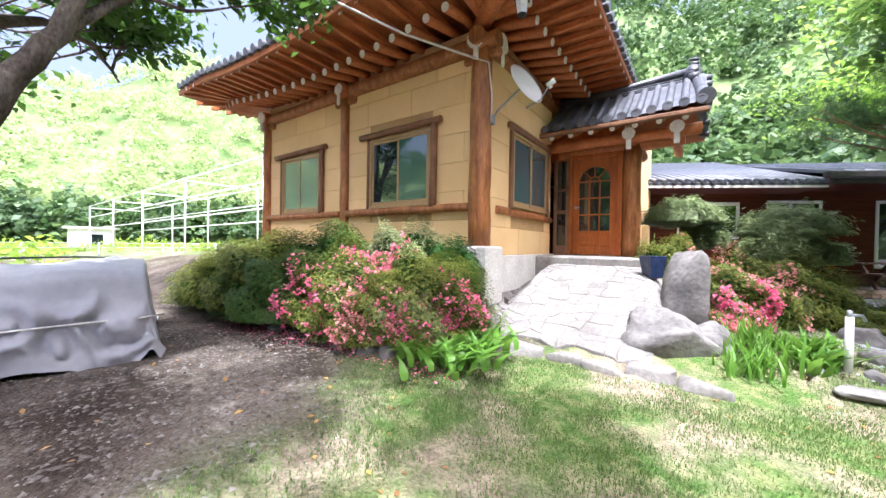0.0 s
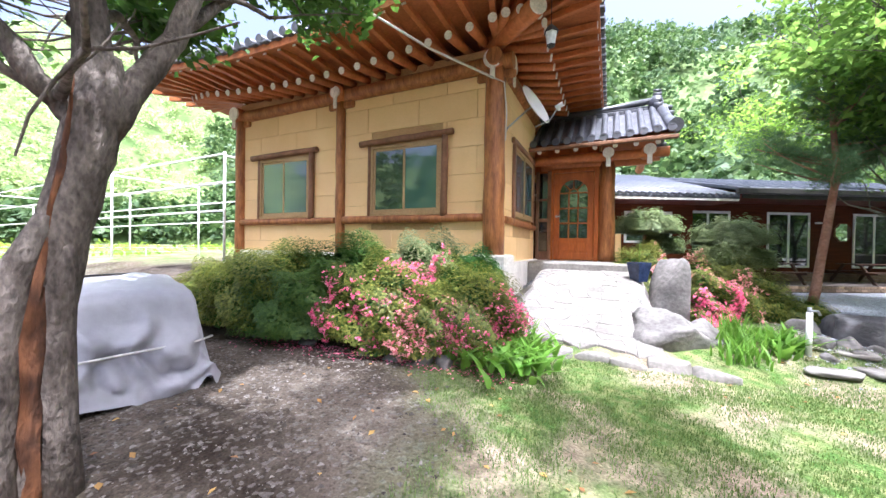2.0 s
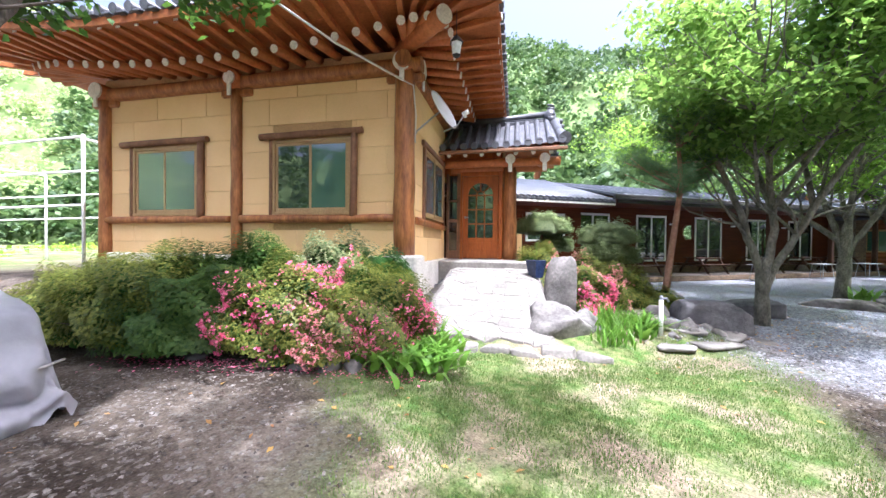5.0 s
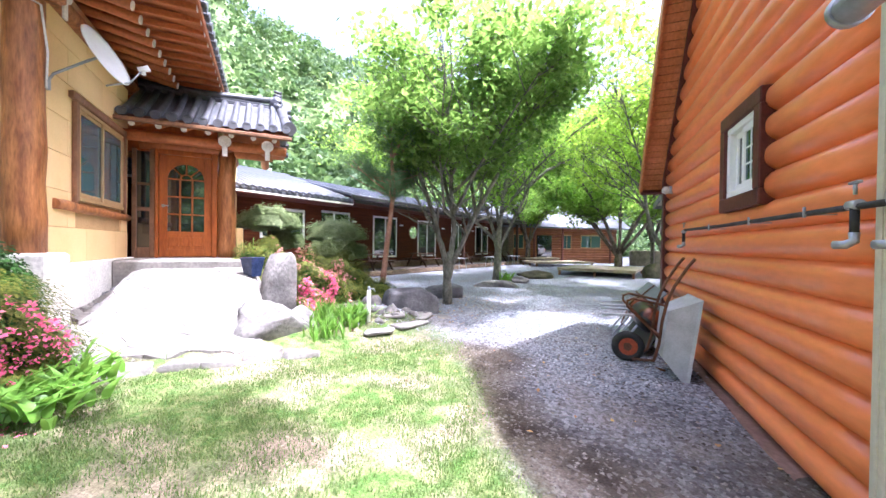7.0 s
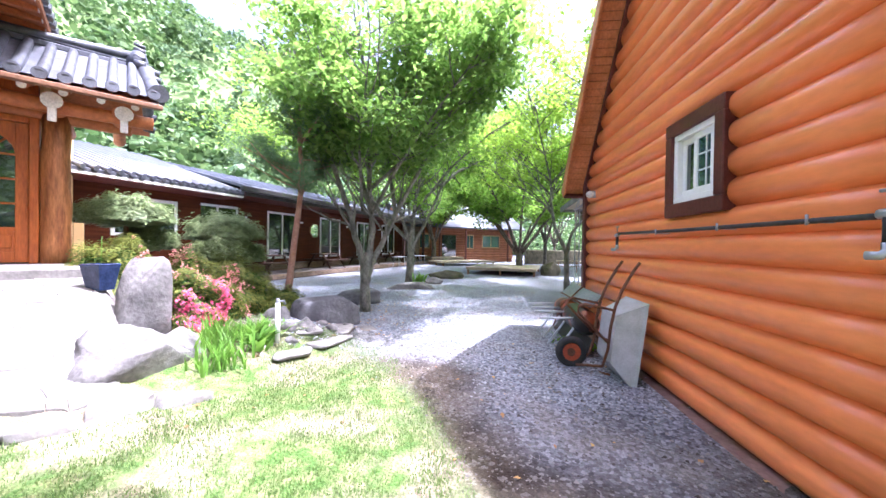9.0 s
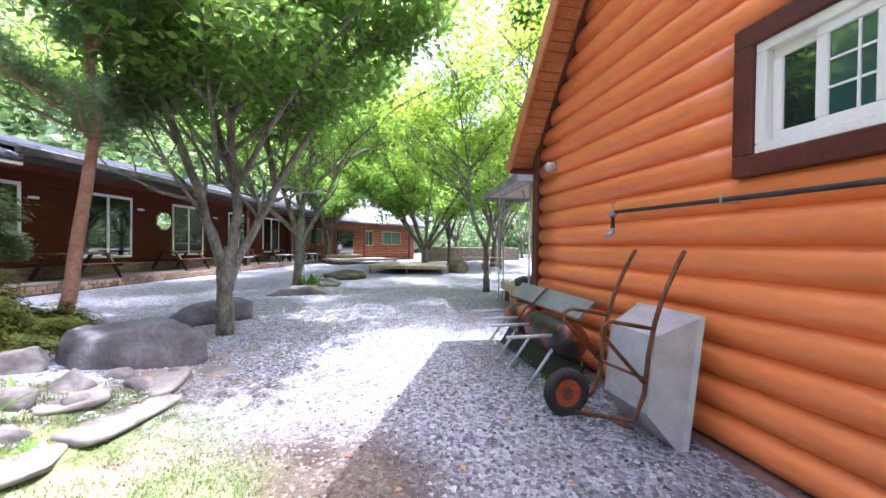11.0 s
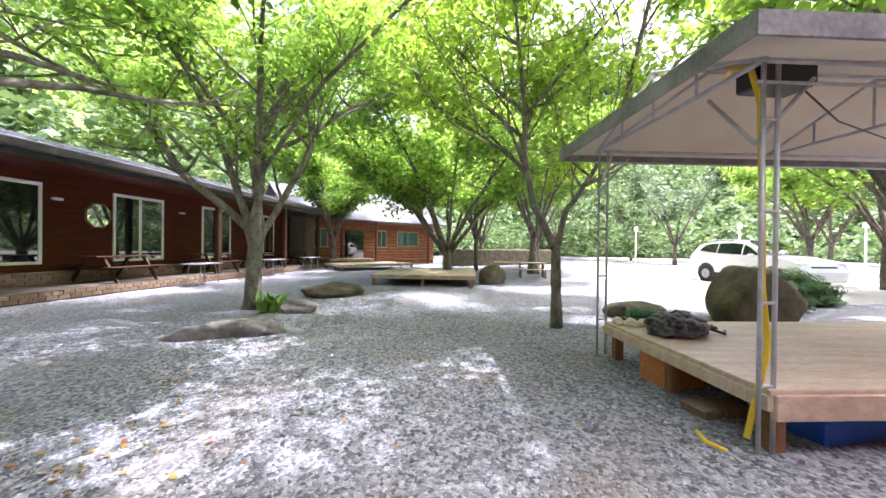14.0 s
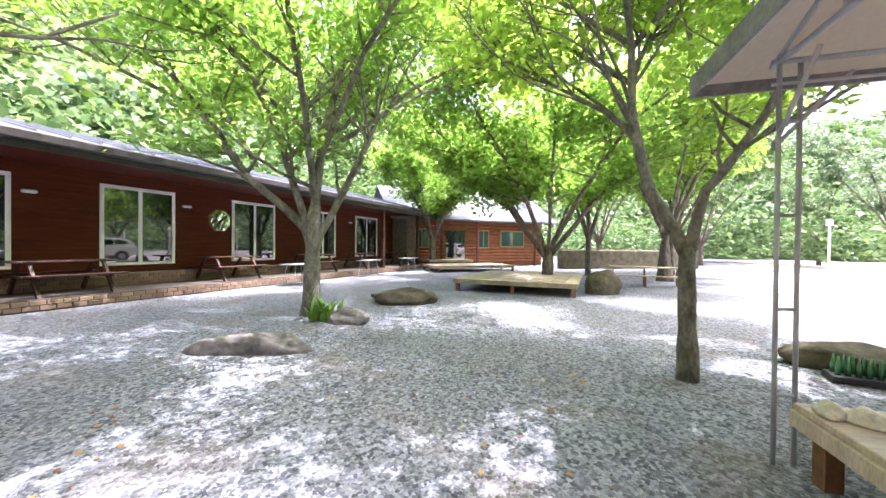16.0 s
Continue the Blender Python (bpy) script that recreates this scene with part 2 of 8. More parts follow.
M_CLOTH = mat("cream_cloth", (0.62, 0.55, 0.40), (0.74, 0.70, 0.60), 6, 0.85, 0.2, 40)
M_BOTTLE = glass_mat("green_bottle_glass", (0.01, 0.13, 0.03), 0.08)
M_RED = mat("red_canvas", (0.42, 0.03, 0.045), (0.5, 0.045, 0.06), 4, 0.8, 0.15, 60, fine=0.08)
M_STRIPE = mat("white_canvas_stripe", (0.66, 0.64, 0.6), (0.74, 0.72, 0.68), 4, 0.8, 0.15, 60, fine=0.06)
M_CABLE = mat("white_cable", (0.62, 0.6, 0.56), (0.7, 0.68, 0.64), 4, 0.6, 0, 30)
M_DISH = mat("white_dish_enamel", (0.72, 0.72, 0.7), (0.8, 0.8, 0.78), 3, 0.4, 0.03, 30, fine=0.04)
M_MIRROR = mat("mirror_silver", (0.9, 0.9, 0.9), (0.92, 0.92, 0.92), 1, 0.02, 0.0, 30, metal=1.0, fine=0.0)
M_LOGSEAT = mat("scorched_drum", (0.012, 0.012, 0.014), (0.26, 0.06, 0.016), 4.2, 0.42, 0.2, 14, coat=0.15, fine=0.4)
for key, val in (("From Min", 0.48), ("From Max", 0.6)):
    M_LOGSEAT.node_tree.nodes["Map Range"].inputs[key].default_value = val
M_DRYLEAF = leaf_mat("fallen_leaves", (0.22, 0.10, 0.04), (0.45, 0.30, 0.08), 0.2)
M_GRAVELSTONE = leaf_mat("loose_gravel", (0.17, 0.18, 0.20), (0.46, 0.47, 0.49), 0.0, 0.85)
M_PEBBLE = leaf_mat("dirt_pebbles", (0.035, 0.028, 0.022), (0.25, 0.23, 0.205), 0.0, 0.85)
M_ORANGEPLY = mat("lit_orange_wood_wall", (0.40, 0.17, 0.06), (0.46, 0.21, 0.08), 2, 0.6, 0.1, 20)
M_TAIL = mat("dark_plastic", (0.02, 0.02, 0.022), (0.03, 0.03, 0.032), 3, 0.5, 0.05, 30)
M_LAMP = mat("frosted_lamp_glass", (0.55, 0.57, 0.55), (0.65, 0.67, 0.65), 5, 0.3, 0.02, 20)

# ---- mesh building ----
class Build:
    """Collects vertices and faces for one mesh."""
    def __init__(self):
        self.v, self.f, self.s = [], [], []

    def add(self, verts, faces, smooth=False):
        k = len(self.v)
        self.v += [tuple(p) for p in verts]
        self.f += [tuple(i + k for i in q) for q in faces]
        self.s += [smooth] * len(faces)
        return self

    def box(self, x0, x1, y0, y1, z0, z1, c=0.0):
        """An upright box; c is the width of its chamfered edges."""
        if c <= 0:
            vs = [(x, y, z) for x in (x0, x1) for y in (y0, y1) for z in (z0, z1)]
            return self.add(vs, [(0, 1, 3, 2), (4, 6, 7, 5), (0, 4, 5, 1), (2, 3, 7, 6), (0, 2, 6, 4), (1, 5, 7, 3)])
        c = min(c, (x1 - x0) / 2.2, (y1 - y0) / 2.2, (z1 - z0) / 2.2)
        ring = lambda a0, a1, b0, b1, z: [(a0 + c, b0, z), (a1 - c, b0, z), (a1, b0 + c, z), (a1, b1 - c, z), (a1 - c, b1, z), (a0 + c, b1, z), (a0, b1 - c, z), (a0, b0 + c, z)]
        inner = lambda z: [(x, y, z) for x, y, _ in ring(x0 + c, x1 - c, y0 + c, y1 - c, z)]
        vs = inner(z0) + ring(x0, x1, y0, y1, z0 + c) + ring(x0, x1, y0, y1, z1 - c) + inner(z1)
        fs = [tuple(range(7, -1, -1)), tuple(range(24, 32))]
        for r in range(3):
            for i in range(8):
                j = (i + 1) % 8
                fs.append((r * 8 + i, r * 8 + j, r * 8 + 8 + j, r * 8 + 8 + i))
        return self.add(vs, fs)

    def tube(self, pts, rad, n=10, caps=True, smooth=True, wob=0.0, seed=0):
        """A round bar along pts; rad is one radius or one for each point."""
        pts = [Vector(p) for p in pts]
        rad = rad if hasattr(rad, "__len__") else [rad] * len(pts)
        rng = random.Random(seed)
        vs, fs = [], []
        side = None
        for i, p in enumerate(pts):
            d = (pts[min(i + 1, len(pts) - 1)] - pts[max(i - 1, 0)]).normalized()
            if side is None:
                side = d.orthogonal().normalized()
            side = (side - d * side.dot(d)).normalized()
            up = d.cross(side)
            for k in range(n):
                a = 2 * math.pi * k / n
                r = rad[i] * (1 + wob * (rng.random() - 0.5) * 2)
                vs.append(p + side * (r * math.cos(a)) + up * (r * math.sin(a)))
        for i in range(len(pts) - 1):
            for k in range(n):
                j = (k + 1) % n
                fs.append((i * n + k, i * n + j, i * n + n + j, i * n + n + k))
        self.add(vs, fs, smooth)
        if caps:
            m = len(vs) - n
            self.f += [tuple(len(self.v) - len(vs) + k for k in range(n - 1, -1, -1)), tuple(len(self.v) - len(vs) + m + k for k in range(n))]
            self.s += [False, False]
        return self

    def prism(self, poly, z0, z1):
        """A flat outline (x, y) given thickness from z0 to z1."""
        n = len(poly)
        vs = [(x, y, z0) for x, y in poly] + [(x, y, z1) for x, y in poly]
        fs = [tuple(range(n - 1, -1, -1)), tuple(range(n, 2 * n))] + [(i, (i + 1) % n, n + (i + 1) % n, n + i) for i in range(n)]
        return self.add(vs, fs)

    def disc(self, c, nrm, r, t=0.01, n=16):
        d = Vector(nrm).normalized()
        return self.tube([Vector(c), Vector(c) + d * t], r, n, smooth=False)

    def mesh(self, name):
        me = bpy.data.meshes.new(name)
        me.from_pydata(self.v, [], self.f)
        me.polygons.foreach_set("use_smooth", self.s)
        bm = bmesh.new()
        bm.from_mesh(me)
        bmesh.ops.recalc_face_normals(bm, faces=bm.faces)
        bm.to_mesh(me)
        bm.free()
        return me


def part(name, b, material, parent=None, label="", m=None):
    """Links a Build or a mesh as ONE object, under a thing or a part."""
    me = b.mesh(name) if isinstance(b, Build) else b
    if not me.materials:
        me.materials.append(material)
    ob = new(name, me)
    if parent:
        ob.parent = parent
    if m is not None:
        ob.matrix_basis = m
    return tagged(ob, label) if label else ob


def thing(name, m, label, category, group="", kind=""):
    ob = new(name)
    ob.empty_display_size = 0.2
    ob.matrix_basis = m
    return tagged(ob, label, category, group, kind)


def rock(name, c, r, seed, material, label, amp=0.35, rz=0.0, flat=0.0, category="rock", group="", sub=4, boxy=1.0, planes=9):
    """A rough boulder that sits on the ground: faceted by a few cutting planes and worn."""
    bm = bmesh.new()
    bmesh.ops.create_icosphere(bm, subdivisions=sub, radius=1.0)
    rng = random.Random(seed)
    cuts = [(Vector((rng.uniform(-1, 1), rng.uniform(-1, 1), rng.uniform(-0.3, 1))).normalized(), rng.uniform(0.6, 0.85)) for _ in range(planes)]
    for v in bm.verts:
        p = Vector([math.copysign(abs(k) ** boxy, k) for k in v.co])
        for nrm, dist in cuts:
            over = p.dot(nrm) - dist
            if over > 0:
                p -= nrm * over * 0.85
        q = p * 1.6 + Vector((seed * 7.3, seed * 3.1, 0))
        p += p.normalized() * (amp * 0.4 * noise.noise(q) + amp * 0.14 * noise.noise(q * 3.1) + amp * 0.06 * noise.noise(q * 8))
        v.co = Vector((p.x * r[0], p.y * r[1], max(p.z, -0.55 + flat) * r[2]))
    low = min(v.co.z for v in bm.verts)
    for v in bm.verts:
        v.co.z -= low
    me = bpy.data.meshes.new(name)
    bm.to_mesh(me)
    bm.free()
    me.polygons.foreach_set("use_smooth", [True] * len(me.polygons))
    me.materials.append(material)
    ob = new(name, me)
    ob.matrix_basis = pose(c[0], c[1], c[2], 0, 0, rz)
    return tagged(ob, label, category, group)


def scatter_mesh(name, centres, size, seed, material, parent=None, up=0.3, aspect=0.55, m=None, droop=0.0, jitter=0.35):
    """Many small pointed leaves, one at each centre, as one mesh."""
    rng = np.random.default_rng(seed)
    c = np.asarray(centres, float)
    n = len(c)
    nrm = rng.normal(size=(n, 3))
    nrm[:, 2] = np.abs(nrm[:, 2]) + up * 3
    nrm /= np.linalg.norm(nrm, axis=1)[:, None]
    t = rng.normal(size=(n, 3))
    t -= nrm * (t * nrm).sum(1)[:, None]
    t[:, 2] -= droop
    t /= np.linalg.norm(t, axis=1)[:, None]
    s = np.cross(nrm, t)
    ln = size * (1 + jitter * rng.uniform(-1, 1, n))[:, None]
    w = ln * aspect
    v = np.empty((n, 4, 3))
    v[:, 0] = c - t * ln * 0.5
    v[:, 1] = c + s * w * 0.5 + nrm * ln * 0.06
    v[:, 2] = c + t * ln * 0.5 - nrm * ln * 0.08
    v[:, 3] = c - s * w * 0.5 + nrm * ln * 0.06
    return quads(name, v.reshape(-1, 3), material, parent, m)


def quads(name, v, material, parent=None, m=None):
    n = len(v) // 4
    me = bpy.data.meshes.new(name)
    me.vertices.add(4 * n)
    me.vertices.foreach_set("co", np.ascontiguousarray(v, np.float32).ravel())
    me.loops.add(4 * n)
    me.loops.foreach_set("vertex_index", np.arange(4 * n, dtype=np.int32))
    me.polygons.add(n)
    me.polygons.foreach_set("loop_start", np.arange(0, 4 * n, 4, dtype=np.int32))
    me.update(calc_edges=True)
    me.validate()
    me.materials.append(material)
    ob = new(name, me)
    if parent:
        ob.parent = parent
    if m is not None:
        ob.matrix_basis = m
    return ob


def smooth01(t):
    t = max(0.0, min(1.0, t))
    return t * t * (3 - 2 * t)


# ---- plan ----
# The old house: its front wall runs along D, its depth along E, from the corner O.
O = Vector((1.0, 5.5, 0))
D, E = Vector((0.7446, -0.6676, 0)), Vector((0.6676, 0.7446, 0))
HOUSE = Matrix(((D.x, E.x, 0, O.x), (D.y, E.y, 0, O.y), (0, 0, 1, 0), (0, 0, 0, 1)))
# The long building: its front runs along F from Q, facing the yard.
Q, F = Vector((17.0, 9.5, 0)), Vector((0.972, -0.233, 0))
LONG = Matrix(((F.x, 0.233, 0, Q.x), (F.y, 0.972, 0, Q.y), (0, 0, 1, 0), (0, 0, 0, 1)))


def house_ab(x, y):
    v = Vector((x, y, 0)) - O
    return v.dot(D), v.dot(E)


def ground_z(x, y):
    a, b = house_ab(x, y)
    z = 0.17 * smooth01((1.6 - x) / 3.0) - 0.03 * smooth01((x - 1) / 2)
    bank = 0.62 * smooth01((b + 2.2) / 1.9) * smooth01((0.75 - a) / 0.5)
    ramp = (0.1 + 0.88 * smooth01((b + 0.9) / 3.0)) * smooth01((a - 0.2) / 0.5) * smooth01((2.85 - a) / 0.5) * smooth01((b + 0.72) / 0.22)
    bed = 0.28 * smooth01((b + 0.6) / 1.2) * smooth01((a - 2.4) / 0.3) * smooth01((6.2 - a) / 2.0)
    return z + max(bank, ramp, bed if b < 7 else 0) + (0.02 if -9 < x < 26 and -10 < y < 11 else 0.0) * noise.noise(Vector((x * 0.7, y * 0.7, 0))) + 0.008 * noise.noise(Vector((x * 3, y * 3, 4)))

# ---- ground ----
def lawn_mask(x, y):
    n = 0.5 * noise.noise(Vector((x * 0.9, y * 0.9, 2))) + 0.3 * noise.noise(Vector((x * 2.6, y * 2.6, 5)))
    edge = min((x + 0.9 - 0.25 * (y - 2)) / 0.6, (4.1 + 0.35 * y - x) / 0.9, (y + 1.2) / 0.8, (4.3 - y) / 0.5)
    edge = min(edge, (y - 0.45 + 0.95 * max(0, 1.9 - x) - 0.35 * max(0, x - 1.9)) / 0.35 + 0.3)
    field = smooth01((y - 8.5 + 0.4 * x + n) / 3) * smooth01((-x - 4) / 3)
    return max(field, smooth01(edge * 0.7 + 0.3 + n * 0.9))


def gravel_mask(x, y):
    n = 0.4 * noise.noise(Vector((x * 1.2, y * 1.2, 9)))
    return smooth01((x - 3.6 + 0.5 * max(0, y - 1.5) + 2.5 * smooth01((0.9 - y) / 1.2)) / 2.6 + n)


def axis(lo, hi, step, far):
    near = np.arange(lo, hi + 1e-6, step)
    out = np.array([1.5, 4, 8, 16, 32, 64, 130, far])
    return np.concatenate([lo - out[::-1], near, hi + out])


gx, gy = axis(-9, 26, 0.22, 420), axis(-10, 11, 0.22, 420)
verts = [(x, y, ground_z(x, y)) for y in gy for x in gx]
nx = len(gx)
faces = [(j * nx + i, j * nx + i + 1, j * nx + nx + i + 1, j * nx + nx + i) for j in range(len(gy) - 1) for i in range(nx - 1)]
me = bpy.data.meshes.new("ground")
me.from_pydata(verts, [], faces)
me.polygons.foreach_set("use_smooth", [True] * len(faces))
for key, fn in (("lawn", lawn_mask), ("gravel", gravel_mask)):
    at = me.attributes.new(key, 'FLOAT', 'POINT')
    at.data.foreach_set("value", [fn(v[0], v[1]) for v in verts])


def ground_material():
    m = bpy.data.materials.new("yard_ground")
    m.use_nodes = True
    N, L = m.node_tree.nodes, m.node_tree.links
    bsdf = N["Principled BSDF"]
    tc = N.new("ShaderNodeTexCoord")

    def noise_node(scale, detail=6):
        t = N.new("ShaderNodeTexNoise")
        t.inputs["Scale"].default_value, t.inputs["Detail"].default_value = scale, detail
        L.new(tc.outputs["Object"], t.inputs["Vector"])
        return t

    def blend(fac, a, b):
        x = N.new("ShaderNodeMix")
        x.data_type = 'RGBA'
        for sock, val in (("Factor", fac), ("A", a), ("B", b)):
            if isinstance(val, tuple):
                x.inputs[sock].default_value = (*val, 1)
            else:
                L.new(val, x.inputs[sock])
        return x.outputs["Result"]

    def ramp(src, a, b, lo=0.0, hi=1.0):
        r = N.new("ShaderNodeMapRange")
        r.inputs["From Min"].default_value, r.inputs["From Max"].default_value = a, b
        r.inputs["To Min"].default_value, r.inputs["To Max"].default_value = lo, hi
        L.new(src, r.inputs["Value"])
        return r.outputs[0]

    n1, n2, n3 = noise_node(1.1), noise_node(7), noise_node(60, 3)
    vor = N.new("ShaderNodeTexVoronoi")
    vor.inputs["Scale"].default_value = 34
    L.new(tc.outputs["Object"], vor.inputs["Vector"])
    sep = N.new("ShaderNodeSeparateColor")
    L.new(vor.outputs["Color"], sep.inputs[0])
    dirt = blend(ramp(n1.outputs["Fac"], 0.4, 0.62), (0.036, 0.026, 0.018), (0.148, 0.124, 0.097))
    grit = noise_node(26, 4)
    dirt = blend(ramp(grit.outputs["Fac"], 0.52, 0.68, 0, 0.6), dirt, (0.03, 0.021, 0.015))
    dirt = blend(ramp(sep.outputs[0], 0.8, 0.86, 0, 0.5), dirt, (0.2, 0.185, 0.165))
    sand = blend(ramp(n2.outputs["Fac"], 0.35, 0.65), (0.2, 0.165, 0.11), (0.31, 0.26, 0.185))
    turf = blend(ramp(n2.outputs["Fac"], 0.4, 0.62), (0.075, 0.14, 0.03), (0.18, 0.2, 0.08))
    grav = blend(sep.outputs[0], (0.075, 0.083, 0.1), (0.34, 0.36, 0.395))
    grav = blend(ramp(n1.outputs["Fac"], 0.52, 0.75, 0, 0.5), grav, (0.2, 0.16, 0.12))
    at1, at2 = N.new("ShaderNodeAttribute"), N.new("ShaderNodeAttribute")
    at1.attribute_name, at2.attribute_name = "lawn", "gravel"
    col = blend(at2.outputs["Fac"], dirt, grav)
    col = blend(at1.outputs["Fac"], col, blend(ramp(n1.outputs["Fac"], 0.38, 0.54), sand, turf))
    hsv = N.new("ShaderNodeHueSaturation")
    L.new(col, hsv.inputs["Color"])
    L.new(ramp(n3.outputs["Fac"], 0.25, 0.75, 0.7, 1.3), hsv.inputs["Value"])
    L.new(hsv.outputs[0], bsdf.inputs["Base Color"])
    bsdf.inputs["Roughness"].default_value = 0.95
    bsdf.inputs["Specular IOR Level"].default_value = 0.15
    add = N.new("ShaderNodeMath")
    add.operation = 'ADD'
    L.new(n3.outputs["Fac"], add.inputs[0])
    L.new(ramp(vor.outputs["Distance"], 0, 0.6, 1, 0), add.inputs[1])
    bp = N.new("ShaderNodeBump")
    bp.inputs["Strength"].default_value, bp.inputs["Distance"].default_value = 0.7, 0.02
    L.new(add.outputs[0], bp.inputs["Height"])
    L.new(bp.outputs[0], bsdf.inputs["Normal"])
    return m


me.materials.append(ground_material())
tagged(new("ground", me), "yard of bare dirt, thin lawn and grey crushed gravel", "ground", kind="structure")

# ---- wooded hills round the valley ----
EL = [(-180, 13), (-120, 15), (-90, 13), (-60, 10), (-20, 12), (10, 16), (35, 25), (60, 31), (80, 28), (100, 23), (118, 21.5), (135, 16), (155, 14), (180, 11)]
NEAR = [(-180, 80), (-60, 75), (-10, 62), (20, 46), (60, 40), (85, 46), (100, 62), (112, 85), (150, 85), (180, 90)]


def interp(table, az):
    for (a0, v0), (a1, v1) in zip(table, table[1:]):
        if a0 <= az <= a1:
            return v0 + (v1 - v0) * smooth01((az - a0) / (a1 - a0))
    return table[-1][1]


def hill_point(az, u):
    r0 = interp(NEAR, az)
    r = r0 + 95 * u
    top = math.tan(radians(interp(EL, az) + 1.6 * noise.noise(Vector((az * 0.08, 3, 0))))) * (r0 + 95)
    z = top * (0.35 * u + 0.65 * smooth01(u)) + 2.5 * noise.noise(Vector((r * 0.03, az * 0.12, 1))) * min(1, u * 4) - 0.3
    return 2 + r * math.cos(radians(az)), 2 + r * math.sin(radians(az)), z


azs, us = np.linspace(-180, 180, 145), np.linspace(0, 1.25, 22)
b = Build()
hv = [hill_point(a, u) for a in azs for u in us]
b.add(hv, [(i * 22 + j, i * 22 + j + 1, i * 22 + 22 + j + 1, i * 22 + 22 + j) for i in range(144) for j in range(21)], True)
M_HILL = mat("forest_floor", (0.1, 0.17, 0.05), (0.2, 0.28, 0.1), 0.12, 0.95, 0.0, 1.0)
tagged(part("backdrop_hills", b, M_HILL), "steep green wooded hillside round the valley", "hill", kind="structure")


def crown_points(c, r, n, rng):
    """Points through the outer shell of a lumpy crown."""
    d = rng.normal(size=(n, 3))
    d /= np.linalg.norm(d, axis=1)[:, None]
    d[:, 2] = np.where(d[:, 2] < -0.4, -d[:, 2], d[:, 2])
    lump = 1 + 0.28 * np.sin(d[:, 0] * 5 + c[0]) * np.sin(d[:, 1] * 5 + c[1]) + 0.15 * np.sin(d[:, 2] * 9 + c[0])
    k = (rng.uniform(0.55, 1.0, n) ** 0.6) * lump
    return np.asarray(c) + d * k[:, None] * np.asarray(r)


rng = np.random.default_rng(4)
woods = [[], [], []]
# Last 800 crowns: unseen, added for window reflections and to cut low sky light.
for i in range(3900):
    az = rng.uniform(-75, 172) if i < 3100 else rng.uniform(172, 285)
    az -= 360 if az > 180 else 0
    u = rng.uniform(0, 1.03)
    if rng.uniform() < 0.25:
        u *= 0.2
    x, y, z = hill_point(az, u)
    s = rng.uniform(2.2, 3.9)
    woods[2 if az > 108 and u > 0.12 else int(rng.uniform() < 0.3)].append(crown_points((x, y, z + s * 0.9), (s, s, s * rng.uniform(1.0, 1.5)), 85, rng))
# Left-hand far woods: distance haze is put into paler leaf colours.
for k, mm in ((0, M_FOREST), (1, M_FOREST2), (2, leaf_mat("hazed_far_forest", (0.27, 0.36, 0.15), (0.42, 0.5, 0.26), 0.45))):
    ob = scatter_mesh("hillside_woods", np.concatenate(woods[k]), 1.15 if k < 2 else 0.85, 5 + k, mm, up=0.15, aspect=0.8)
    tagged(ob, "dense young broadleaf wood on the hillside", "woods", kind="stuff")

# ---- the old house ----
house = thing("hanok_house", HOUSE, "ochre hanok house with log posts and dark tiled roof", "house")
EAVE_F, EAVE_R, EAVE_L, EAVE_B = -1.5, 1.7, -7.2, 9.2


def lift(a):
    return 0.2 * ((a + 2.85) / 3.05) ** 2


def panels(plane, lo, hi, z0, z1, holes, k0=0):
    """Rows of plaster panels with thin joints on one wall, kept out of the holes."""
    row, z = 0, z0
    while z < z1 - 0.02:
        zt = min(z + 0.46, z1)
        u = lo - (0.55 if row % 2 else 0.0)
        while u < hi - 0.01:
            ut = min(u + 1.1, hi)
            ua = max(u, lo)
            spans = [(ua, ut)]
            for h0, h1, hz0, hz1 in holes:
                if hz0 < zt - 0.02 and hz1 > z + 0.02:
                    spans = [q for s0, s1 in spans for q in ((s0, min(s1, h0)), (max(s0, h1), s1)) if q[1] - q[0] > 0.05]
            for s0, s1 in spans:
                g = 0.003
                bb = Build()
                if plane == "front":
                    bb.box(s0 + g, s1 - g, -0.012, 0.03, z + g, zt - g, 0.004)
                else:
                    bb.box(0.25, 0.292, s0 + g, s1 - g, z + g, zt - g, 0.004)
                part("panel", bb, M_PLASTER, house)
            u = ut
        z, row = zt, row + 1


W_A, W_B, W_S = (-2.2, -0.72, 1.94, 3.24), (-5.24, -3.74, 1.94, 3.24), (0.93, 2.58, 1.95, 3.25)
part("wall", Build().box(-5.95, 0.2, 0.005, 0.22, 0.3, 4.6), M_JOINT, house, "ochre panelled front wall")
part("wall", Build().box(0.08, 0.275, 0.222, 2.95, 0.3, 4.6), M_JOINT, house, "ochre panelled side wall")
part("wall", Build().box(-5.95, -5.75, 0.222, 8.0, 0.3, 4.6), M_PLASTER, house)
part("wall", Build().box(-5.74, 1.7, 7.8, 8.0, 0.3, 4.6), M_PLASTER, house)
part("wall", Build().box(1.58, 1.7, 3.4, 7.79, 0.3, 4.2), M_PLASTER, house)
part("plinth", Build().box(-6.05, 0.36, -0.1, 0.1, 0.2, 1.24, 0.02).box(0.26, 0.37, 0.1, 3.0, 0.2, 1.12, 0.01), M_CONCRETE, house, "whitewashed concrete plinth")


